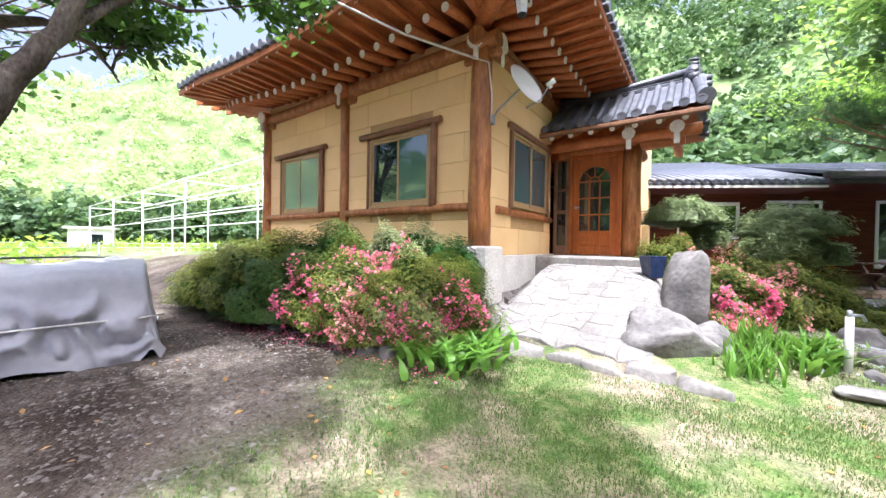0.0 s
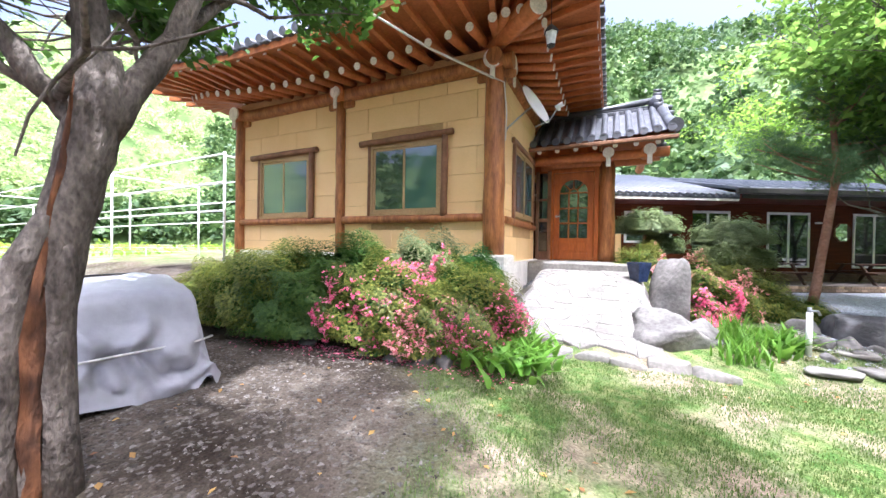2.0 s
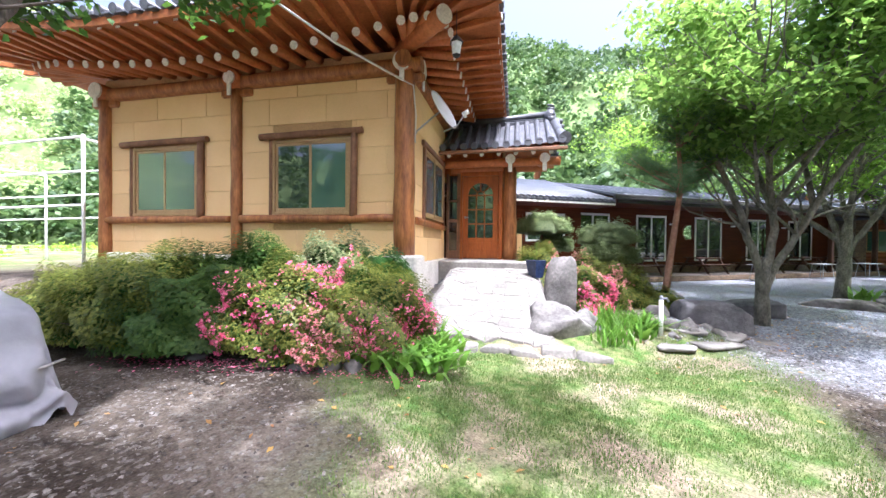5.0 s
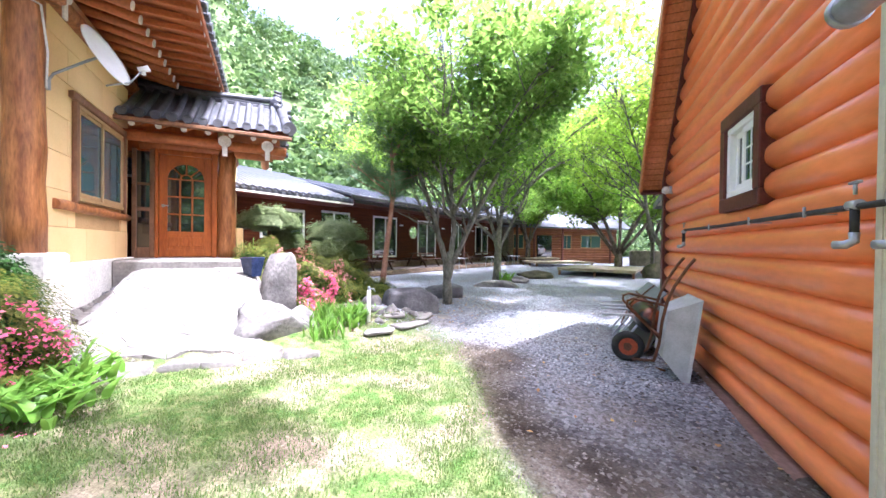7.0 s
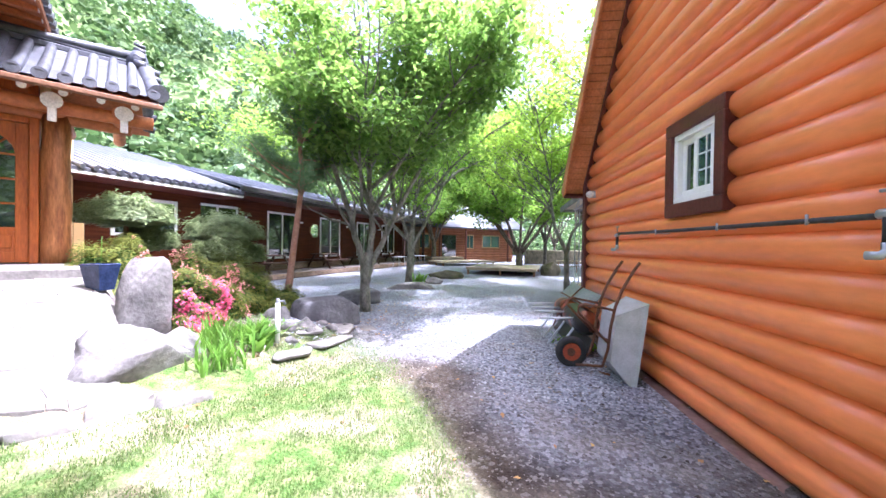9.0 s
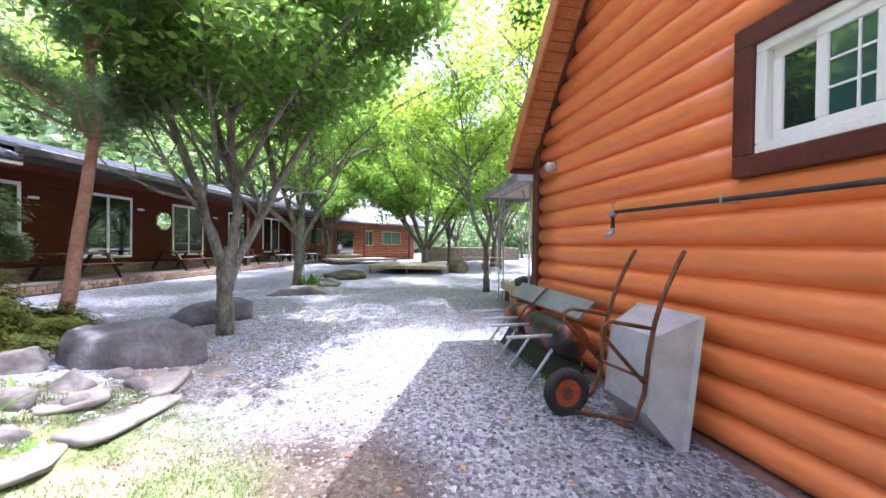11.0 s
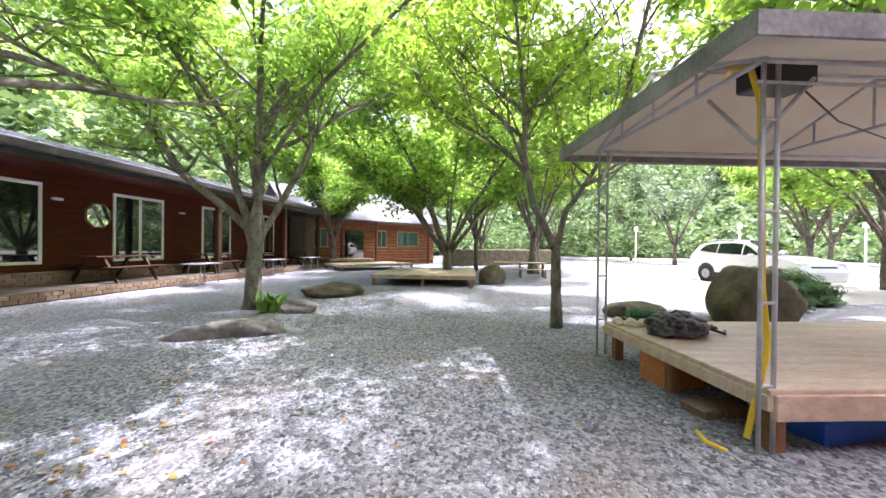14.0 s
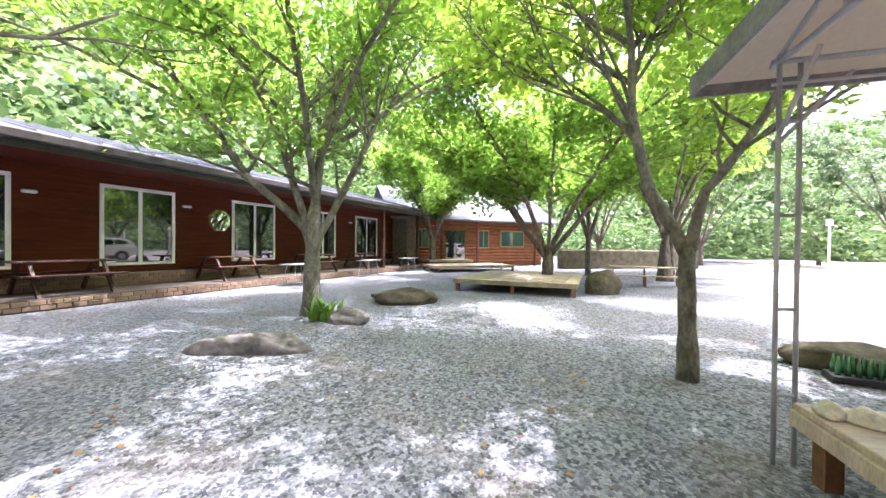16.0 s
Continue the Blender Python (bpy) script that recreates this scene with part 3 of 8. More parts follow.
def log_bar(p0, p1, r, seed, n=10, taper=0.92):
    """A hand-peeled log with slight bends."""
    rg = random.Random(seed)
    p0, p1 = Vector(p0), Vector(p1)
    pts, rad = [], []
    for i in range(9):
        t = i / 8
        w = Vector((rg.uniform(-1, 1), rg.uniform(-1, 1), rg.uniform(-1, 1))) * r * 0.07 * (0 < i < 8)
        pts.append(p0.lerp(p1, t) + w)
        rad.append(r * (1 + (taper - 1) * t) * rg.uniform(0.97, 1.03))
    return Build().tube(pts, rad, n)


for a, r, z0, sd in ((0.22, 0.175, 1.27, 1), (-2.93, 0.105, 1.0, 2), (-5.9, 0.12, 1.0, 3)):
    part("post", log_bar((a, -0.03, z0), (a, -0.03, 4.3), r, sd, 14), M_LOGPOST, house)
    # bracket end under the beam, sawn and painted white
    bb = Build().tube([(a, -0.2, 4.33), (a, 0.1, 4.33)], 0.16, 14)
    br = part("beam_end", bb, M_RAFTER, house)
    part("white_end", Build().disc((a - 0.0, -0.235, 4.33), (0, 1, 0), 0.15 if a != -2.93 else 0.11, 0.03, 18).box(a - 0.04, a + 0.04, -0.232, -0.2, 4.02, 4.25, 0.008), M_WHITEEND, br)
    part("bracket", Build().box(a - 0.32, a + 0.32, -0.07, 0.04, 4.06, 4.2, 0.03), M_LOGPOST, house)
part("white_end", Build().disc((0.46, 0.15, 4.33), (1, 0, 0), 0.15, 0.03, 18).box(0.46, 0.49, 0.11, 0.19, 3.98, 4.25, 0.008), M_WHITEEND, house)
part("plinth_stone", Build().box(-0.06, 0.5, -0.28, 0.24, 0.4, 1.27, 0.03), M_CONCRETE, house, "pale stone footing under the corner post")
part("beam", log_bar((-6.1, -0.02, 4.3), (0.5, -0.02, 4.33), 0.13, 11, 12, 1.0), M_LOGPOST, house)
part("beam", log_bar((0.26, -0.3, 4.33), (0.26, 7.9, 4.33), 0.13, 12, 12, 1.0), M_LOGPOST, house)
part("rail", log_bar((-5.85, -0.06, 1.87), (-3.05, -0.06, 1.87), 0.07, 13), M_LOGPOST, house)
part("rail", log_bar((-2.82, -0.06, 1.87), (0.06, -0.06, 1.87), 0.075, 14), M_LOGPOST, house)
part("rail", log_bar((0.3, 0.35, 1.86), (0.3, 2.9, 1.84), 0.065, 15), M_LOGPOST, house)
panels("front", -5.8, -3.02, 1.0, 4.19, [W_B])
panels("front", -2.84, 0.08, 1.22, 4.19, [W_A])
panels("side", 0.16, 2.93, 1.12, 4.19, [W_S])


def sliding_window(u0, u1, z0, z1, side, left_glass, right_glass, name_label):
    """A two-leaf sliding window in a bronze frame; side: on the wall that faces E's side."""
    def bx(bb, p0, p1, q0, q1, r0, r1, c=0.006):
        return bb.box(p0, p1, q0, q1, r0, r1, c) if not side else bb.box(0.28 - q1, 0.28 - q0, p0, p1, r0, r1, c)
    win = new("window")
    win.parent = house
    tagged(win, name_label)
    fr = Build()
    for p in ((u0, u1, -0.05, 0.06, z1 - 0.05, z1), (u0, u1, -0.06, 0.06, z0, z0 + 0.05), (u0, u0 + 0.05, -0.05, 0.06, z0 + 0.05, z1 - 0.05), (u1 - 0.05, u1, -0.05, 0.06, z0 + 0.05, z1 - 0.05)):
        bx(fr, *p)
    part("frame", fr, M_BRONZE, win)
    um = (u0 + u1) / 2
    for s0, s1, q, gm in ((u0 + 0.05, um + 0.03, -0.02, left_glass), (um - 0.03, u1 - 0.05, -0.045, right_glass)):
        lf = Build()
        for p in ((s0, s1, q, q + 0.025, z1 - 0.1, z1 - 0.05), (s0, s1, q, q + 0.025, z0 + 0.05, z0 + 0.12), (s0, s0 + 0.045, q, q + 0.025, z0 + 0.12, z1 - 0.1), (s1 - 0.045, s1, q, q + 0.025, z0 + 0.12, z1 - 0.1)):
            bx(lf, *p, 0.004)
        part("sash", lf, M_BRONZE, win)
        part("pane", bx(Build(), s0 + 0.04, s1 - 0.04, q + 0.008, q + 0.016, z0 + 0.11, z1 - 0.09, 0), gm, win)


sliding_window(*W_A, False, M_GLASS, M_GLASSG, "bronze sliding window with dark reflecting panes")
sliding_window(*W_B, False, M_GLASSB, M_GLASSB, "bronze sliding window with pale bluish panes")
sliding_window(*W_S, True, M_GLASSB, M_GLASSB, "bronze sliding window with a screen")
for w, sd in ((W_A, 21), (W_B, 22)):
    part("lintel", log_bar((w[0] - 0.22, -0.07, 3.30), (w[1] + 0.22, -0.07, 3.33), 0.062, sd, 8), M_DARKWOOD, house)
    part("jamb", log_bar((w[1] + 0.06, -0.06, 1.9), (w[1] + 0.07, -0.06, 3.28), 0.065, sd + 3, 8), M_DARKWOOD, house)
    part("jamb", log_bar((w[0] - 0.03, -0.04, 1.92), (w[0] - 0.03, -0.04, 3.28), 0.035, sd + 6, 8), M_DARKWOOD, house)
part("lintel", Build().box(0.292, 0.36, 0.72, 2.78, 3.26, 3.36, 0.012), M_DARKWOOD, house)
for q in (0.86, 2.64):
    part("jamb", Build().box(0.292, 0.345, q - 0.05, q + 0.05, 1.88, 3.26, 0.012), M_DARKWOOD, house)

# rafters, flying rafters and boards of the eaves
me_r = Build().tube([(0, -0.74, 0), (0, 0.3, 0.2)], 0.068, 12).mesh("rafter")
me_re = Build().disc((0, -0.752, -0.001), (0, 1, 0.19), 0.062, 0.012, 14).mesh("white_end")
me_s = Build().box(-0.04, 0.04, -1.45, 0.1, -0.045, 0.045, 0.006).mesh("flying_rafter")
me_se = Build().box(-0.036, 0.036, -1.462, -1.451, -0.04, 0.04, 0.003).mesh("white_end")
for me_, mm in ((me_r, M_RAFTER), (me_re, M_WHITEEND), (me_s, M_RAFTER), (me_se, M_WHITEEND)):
    me_.materials.append(mm)


def rafter(m, inner=True):
    if inner:
        r = part("rafter", me_r, M_RAFTER, house, m=m)
        part("white_end", me_re, M_WHITEEND, r)
    s = part("flying_rafter", me_s, M_RAFTER, house, m=m @ pose(0, 0, 0.125, -2.0))
    part("white_end", me_se, M_WHITEEND, s)


a = -6.0
while a < 0.05:
    rafter(pose(a, 0, 4.38 + lift(a)))
    a += 0.335
q = 0.2
while q < 7.5:
    rafter(pose(0.24, q, 4.53, 0, 0, 90))
    q += 0.335
for ang in (12, 24, 36, 54, 66, 78):
    ln = 1.0 + 0.32 * (1 - abs(ang - 45) / 45)
    rafter(pose(0.22, 0.0, 4.56 + 0.06 * (1 - abs(ang - 45) / 45), 0, 0, ang) @ Matrix.Diagonal((1, ln, 1, 1)))
    rafter(pose(-5.95, 0.0, 4.56, 0, 0, -ang) @ Matrix.Diagonal((1, ln, 1, 1)))
hip = part("hip_rafter", Build().tube([(0.0, 0.2, 4.66), (1.02, -0.86, 4.54)], 0.13, 12), M_RAFTER, house)
part("white_end", Build().disc((1.02, -0.86, 4.54), (0.7, -0.7, -0.05), 0.125, 0.02, 16), M_WHITEEND, hip)


def roof_z(a_, b_):
    d = max(0.0, min(a_ - EAVE_L, EAVE_R - a_, b_ - EAVE_F, EAVE_B - b_))
    up = lift(max(-5.9, min(a_, 0.25)))
    up = max(up * smooth01((3 - b_) / 3), 0.17 * smooth01((a_ + 1.5) / 2))
    return 4.54 + up + 0.12 * d + 0.36 * max(0, d - 1.3)


NA, NB = 36, 40
aa, bs = np.linspace(EAVE_L, EAVE_R, NA), np.linspace(EAVE_F, EAVE_B, NB)
for nm, dz, mm, lab in (("eave_lining", 0.0, M_SOFFIT, "red-brown boards under the eaves"), ("roof", 0.14, M_ROOFTILE, "dark grey tiled hip roof")):
    bb = Build()
    top = [(x, y, roof_z(x, y) + dz) for x in aa for y in bs]
    bb.add(top, [(i * NB + j, i * NB + NB + j, i * NB + NB + j + 1, i * NB + j + 1) for i in range(NA - 1) for j in range(NB - 1)], True)
    part(nm, bb, mm, house, lab)
edge = Build()
for k in range(60):
    x0, x1 = EAVE_L + k * (EAVE_R - EAVE_L) / 60, EAVE_L + (k + 1) * (EAVE_R - EAVE_L) / 60
    edge.box(x0, x1, EAVE_F - 0.03, EAVE_F, roof_z(x0, EAVE_F) - 0.01, roof_z(x0, EAVE_F) + 0.1)
for k in range(60):
    y0, y1 = EAVE_F + k * 9 / 60, EAVE_F + (k + 1) * 9 / 60
    edge.box(EAVE_R, EAVE_R + 0.03, y0, y1, roof_z(EAVE_R, y0) - 0.01, roof_z(EAVE_R, y0) + 0.1)
part("eave_fascia", edge, M_RAFTER, house)
# cover tiles along the eaves
me_t = Build().tube([(0, -0.09, 0.0), (0, 0.75, 0.1)], 0.075, 10).mesh("cover_tile")
me_t.materials.append(M_ROOFTILE)
me_u = Build().box(-0.06, 0.06, -0.1, 0.3, -0.09, -0.05, 0.01).mesh("pan_tile")
me_u.materials.append(M_ROOFTILE)
for k in range(33):
    x = EAVE_L + 0.15 + k * 0.268
    part("cover_tile", me_t, M_ROOFTILE, house, m=pose(x, EAVE_F, roof_z(x, EAVE_F) + 0.17))
    part("pan_tile", me_u, M_ROOFTILE, house, m=pose(x + 0.134, EAVE_F, roof_z(x, EAVE_F) + 0.17))
for k in range(28):
    y = EAVE_F + 0.12 + k * 0.268
    part("cover_tile", me_t, M_ROOFTILE, house, m=pose(EAVE_R, y, roof_z(EAVE_R, y) + 0.17, 0, 0, 90))
    part("pan_tile", me_u, M_ROOFTILE, house, m=pose(EAVE_R, y + 0.134, roof_z(EAVE_R, y) + 0.17, 0, 0, 90))
part("hip_ridge", Build().tube([(EAVE_R, EAVE_F, 4.95), (0.2, 0.0, 5.1), (-2.4, 2.6, 6.4)], 0.12, 10), M_ROOFTILE, house)

# ---- the porch and its door ----
part("porch_floor", Build().box(0.36, 2.3, 1.9, 3.5, 0.6, 1.1, 0.03), M_FLAG, house, "pale stone porch step")
part("porch_wall", Build().box(0.12, 0.66, 3.22, 3.32, 3.14, 4.2).box(0.66, 1.66, 3.22, 3.32, 3.28, 4.2), M_DOOR, house)
part("sidelight_frame", Build().box(0.29, 0.36, 3.14, 3.28, 1.1, 3.2, 0.01).box(0.56, 0.64, 3.14, 3.28, 1.1, 3.2, 0.01).box(0.36, 0.56, 3.16, 3.26, 2.0, 2.08, 0.01).box(0.36, 0.56, 3.16, 3.26, 2.5, 2.55, 0.01).box(0.36, 0.56, 3.16, 3.26, 1.1, 1.3, 0.01), M_DARKWOOD, house)
part("sidelight_pane", Build().box(0.36, 0.56, 3.2, 3.215, 1.3, 3.16), M_GLASS, house)
part("door_frame", Build().box(0.645, 0.7, 3.12, 3.28, 1.1, 3.22, 0.01).box(1.58, 1.68, 3.12, 3.28, 1.1, 3.22, 0.01).box(0.7, 1.58, 3.12, 3.28, 3.13, 3.22, 0.01), M_DOOR, house)
door = new("front_door")
door.parent = house
tagged(door, "closed orange varnished door with arched glazing")
DX0, DX1, DZ0, DZ1 = 0.705, 1.575, 1.115, 3.125
leaf = Build().box(DX0, DX0 + 0.13, 3.17, 3.22, DZ0, DZ1, 0.006).box(DX1 - 0.13, DX1, 3.17, 3.22, DZ0, DZ1, 0.006)
leaf.box(DX0 + 0.13, DX1 - 0.13, 3.17, 3.22, DZ0, 1.27, 0.006).box(DX0 + 0.13, DX1 - 0.13, 3.175, 3.215, 1.27, 1.56, 0.004).box(DX0 + 0.13, DX1 - 0.13, 3.17, 3.22, 1.56, 1.62, 0.006)
xm, rad_, zc = (DX0 + DX1) / 2, (DX1 - DX0) / 2 - 0.13, 2.66
arch = []
for k in range(13):
    t = math.pi * k / 12
    arch.append((xm + rad_ * math.cos(t), zc + rad_ * math.sin(t)))
for (x0, z0), (x1, z1) in zip(arch, arch[1:]):
    leaf.add([(x0, 3.17, z0), (x1, 3.17, z1), (x1, 3.17, DZ1), (x0, 3.17, DZ1), (x0, 3.21, z0), (x1, 3.21, z1), (x1, 3.21, DZ1), (x0, 3.21, DZ1)],
             [(0, 1, 2, 3), (0, 4, 5, 1), (4, 7, 6, 5)])
part("door_leaf", leaf, M_DOOR, door)
for k in range(3):
    x0 = DX0 + 0.15 + k * 0.197
    part("door_panel", Build().box(x0, x0 + 0.17, 3.16, 3.18, 1.32, 1.51, 0.012), M_DOOR, door)
part("door_glass", Build().box(DX0 + 0.12, DX1 - 0.12, 3.2, 3.208, 1.6, 3.07), M_GLASS, door, "dark door glass")
bars = Build()
for k in (1, 2):
    x = DX0 + 0.13 + k * (DX1 - DX0 - 0.26) / 3
    bars.box(x - 0.014, x + 0.014, 3.17, 3.2, 1.62, zc, 0.004)
for z in (1.96, 2.31, 2.66):
    bars.box(DX0 + 0.13, DX1 - 0.13, 3.171, 3.2, z - 0.014, z + 0.014, 0.004)
for t in (0.25, 0.5, 0.75):
    t *= math.pi
    bars.tube([(xm + 0.09 * math.cos(t), 3.186, zc + 0.09 * math.sin(t)), (xm + rad_ * math.cos(t), 3.186, zc + rad_ * math.sin(t))], 0.014, 6)
bars.tube([(xm + 0.1 * math.cos(math.pi * k / 8), 3.186, zc + 0.1 * math.sin(math.pi * k / 8)) for k in range(9)], 0.014, 6)
part("glazing_bars", bars, M_DOOR, door)
part("handle", Build().tube([(0.77, 3.17, 2.12), (0.77, 3.12, 2.12), (0.86, 3.115, 2.12)], 0.012, 8).disc((0.77, 3.168, 2.12), (0, -1, 0), 0.03, 0.01), M_STEEL, door, "brushed steel lever handle")
part("porch_post", log_bar((1.86, 3.18, 1.1), (1.84, 3.18, 3.3), 0.17, 31, 14), M_LOGPOST, house)
part("porch_panel", Build().box(2.02, 2.14, 3.2, 3.34, 1.0, 1.72, 0.01), M_PLASTER, house)
part("porch_beam", log_bar((0.2, 2.72, 3.34), (2.95, 2.72, 3.34), 0.1, 32, 12, 1.0), M_RAFTER, house)
part("porch_beam", log_bar((0.4, 3.2, 3.32), (2.7, 3.2, 3.32), 0.12, 33, 12, 1.0), M_RAFTER, house)
part("porch_beam", log_bar((1.86, 2.5, 3.36), (1.86, 4.6, 3.36), 0.11, 34, 12, 1.0), M_RAFTER, house)
part("porch_beam", log_bar((2.55, 2.5, 3.36), (2.55, 4.6, 3.36), 0.09, 35, 12, 1.0), M_RAFTER, house)
for x in (1.86, 2.6):
    part("white_end", Build().disc((x, 2.5, 3.36), (0, -1, 0), 0.11, 0.02, 16).box(x - 0.045, x + 0.045, 2.5, 2.54, 3.08, 3.3, 0.008), M_WHITEEND, house)


def porch_z(x, y):
    return 3.56 + 0.88 * max(0.0, 1 - abs(y - 3.5) / 1.22) ** 1.15 + 0.06 * smooth01((x - 1.6) / 1.4)


for nm, dz, mm in (("porch_soffit", -0.06, M_SOFFIT), ("porch_roof", 0.02, M_ROOFTILE)):
    bb = Build()
    PX, PY = np.linspace(0.3, 3.0, 12), np.linspace(2.32, 4.68, 17)
    bb.add([(x, y, porch_z(x, y) + dz) for x in PX for y in PY], [(i * 17 + j, i * 17 + 17 + j, i * 17 + 18 + j, i * 17 + j + 1) for i in range(11) for j in range(16)], True)
    part(nm, bb, mm, house)
for k in range(12):
    x = 0.38 + k * 0.232
    rib = Build().tube([(x, y, porch_z(x, y) + 0.045) for y in np.linspace(2.27, 3.42, 7)], [0.07, 0.068, 0.066, 0.064, 0.062, 0.06, 0.058], 10)
    row = part("cover_tile", rib, M_ROOFTILE, house)
    part("tile_cap", Build().disc((x, 2.275, porch_z(x, 2.32) + 0.04), (0, -1, 0.1), 0.078, 0.03, 14), M_ROOFTILE, row)
    rib2 = Build().tube([(x, 7.0 - y, porch_z(x, y) + 0.045) for y in np.linspace(2.32, 3.42, 5)], 0.064, 8)
    part("cover_tile", rib2, M_ROOFTILE, house)
part("porch_ridge", Build().box(0.3, 2.72, 3.42, 3.58, 4.4, 4.5, 0.02).box(0.3, 2.7, 3.44, 3.56, 4.5, 4.55, 0.02).tube([(0.3, 3.5, 4.58), (1.5, 3.5, 4.57), (2.75, 3.5, 4.66)], 0.07, 10), M_ROOFTILE, house)
orn = Build().tube([(2.76, 3.5, 4.42), (2.78, 3.5, 4.62), (2.8, 3.5, 4.74)], [0.17, 0.15, 0.09], 12)
for dy, dz, r in ((-0.14, 4.5, 0.09), (0.14, 4.5, 0.09), (0.0, 4.68, 0.1), (0.0, 4.79, 0.06), (-0.1, 4.63, 0.06), (0.1, 4.63, 0.06), (0.0, 4.88, 0.035)):
    orn.tube([(2.72, 3.5 + dy, dz), (2.88, 3.5 + dy, dz - 0.03)], [r * 0.7, r], 10)
part("ridge_ornament", orn, M_ROOFTILE, house, "moulded dark ridge-end tile ornament")
part("descending_ridge", Build().tube([(2.86, 3.44, 4.46), (2.93, 2.95, 4.06), (2.97, 2.45, 3.76), (3.0, 2.28, 3.72)], [0.1, 0.1, 0.11, 0.13], 12), M_ROOFTILE, house)
part("descending_ridge", Build().tube([(2.86, 3.56, 4.46), (2.93, 4.05, 4.06), (2.97, 4.6, 3.72)], 0.1, 10), M_ROOFTILE, house)
part("gutter", Build().box(0.28, 3.04, 2.2, 2.3, 3.46, 3.53, 0.012), M_DARKWOOD, house, "dark wooden gutter board")
for k in range(9):
    y = 2.45 + k * 0.26
    part("verge_tile", Build().tube([(2.9, y, porch_z(3, y) - 0.02), (3.08, y, porch_z(3, y) - 0.05)], 0.065, 10), M_ROOFTILE, house)
for k in range(7):
    x = 0.5 + k * 0.37
    pr = part("porch_rafter", Build().tube([(x, 2.34, 3.45), (x, 3.15, 3.74)], 0.05, 10), M_RAFTER, house)
    part("white_end", Build().disc((x, 2.335, 3.448), (0, -1, -0.3), 0.047, 0.01, 12), M_WHITEEND, pr)

# ---- the log cabin ----
cabin = thing("log_cabin", pose(0, 0, 0), "cabin clad in orange varnished half-log siding", "cabin")
WALL, X_R, PEAK_X, PEAK_Z, PITCH = -1.66, 6.5, 3.75, 5.83, 0.2275


def rake(z):
    """Left and right ends of the gable wall at height z."""
    return max(0.95, PEAK_X - (PEAK_Z - z) / 1.3), min(X_R - 0.1, PEAK_X + (PEAK_Z - z) / 1.19)


def half_log(x0, x1, z0, h, out, seed, end=True):
    """One half-round siding log along x."""
    rg = random.Random(seed)
    prof = [(0.0, 0.0)] + [(out * (1 - abs(2 * k / 12 - 1) ** 2.8), h * k / 12) for k in range(1, 12)] + [(0.0, h)]
    n = max(2, int((x1 - x0) / 0.5) + 1)
    vs, fs = [], []
    for i in range(n):
        x = x0 + (x1 - x0) * i / (n - 1)
        w = 1 + 0.06 * noise.noise(Vector((x * 0.8, seed * 3.3, 0)))
        vs += [(x, -0.075 + d * w, z0 + z) for d, z in prof] + [(x, -0.1, z0 + h * 0.5)]
    k = len(prof) + 1
    for i in range(n - 1):
        for j in range(len(prof) - 1):
            fs.append((i * k + j, i * k + k + j, i * k + k + j + 1, i * k + j + 1))
    fs += [tuple(range(k - 1)), tuple((n - 1) * k + j for j in range(k - 2, -1, -1))]
    return Build().add(vs, fs, True)


GW = (2.85, 3.49, 1.9, 2.57)
part("wall", Build().prism([(0.9, 0), (6.45, 0), (6.45, 2.6), (PEAK_X, PEAK_Z), (1.4, 2.5), (0.9, 2.5)], 0, 0.15), M_MAROON, cabin, "inner gable wall", Matrix(((1, 0, 0, 0), (0, 0, -1, WALL - 0.085), (0, 1, 0, 0), (0, 0, 0, 1))))
part("wall", Build().box(6.3, 6.45, -7.5, WALL - 0.24, -0.1, 2.6), M_MAROON, cabin)
part("wall", Build().box(0.9, 6.29, -7.65, -7.5, -0.1, 2.6), M_MAROON, cabin)
part("wall", Build().box(0.9, 1.05, -7.49, WALL - 0.24, -0.1, 2.5), M_MAROON, cabin)
z, sd = -0.018, 100
while z < PEAK_Z - 0.1:
    lo, hi = rake(z + 0.02)
    lo2, hi2 = rake(z + PITCH)
    spans = [(lo, hi)]
    if z + PITCH > GW[2] + 0.01 and z < GW[3] - 0.01:
        spans = [(lo, GW[0] - 0.02), (GW[1] + 0.02, hi)]
    spans = [q for s0, s1 in spans for q in (((s0, 1.29), (1.47, s1)) if s0 < 1.29 and s1 > 1.47 else ((s0, s1),))]
    for s0, s1 in spans:
        if s1 - s0 > 0.08:
            sd += 1
            part("log", half_log(s0, s1, z, PITCH, 0.075, sd), M_LOGSIDE, cabin, m=pose(0, WALL, 0))
    z += PITCH
for k in range(12):
    part("log", half_log(-7.4, WALL - 0.1, k * PITCH - 0.018, PITCH, 0.075, 300 + k), M_LOGSIDE, cabin, m=Matrix(((0, 1, 0, X_R), (1, 0, 0, 0), (0, 0, 1, 0), (0, 0, 0, 1))))
part("corner_post", Build().box(6.4, 6.56, WALL - 0.12, WALL + 0.03, -0.05, 2.75, 0.012), M_MAROON, cabin, "maroon corner post")
part("corner_strip", Build().box(1.375, 1.465, WALL - 0.08, WALL + 0.06, -0.05, 3.0, 0.006).box(1.41, 1.43, WALL + 0.06, WALL + 0.066, -0.05, 3.0), M_BEIGE, cabin, "beige metal cover strip")
part("corner_strip", Build().box(1.295, 1.373, WALL - 0.08, WALL + 0.045, -0.05, 3.0, 0.006), M_LOGSIDE, cabin)
part("plinth", Build().box(0.9, 6.55, WALL - 0.2, WALL + 0.07, -0.3, -0.02, 0.01), M_PLINTH, cabin, "stained concrete plinth")
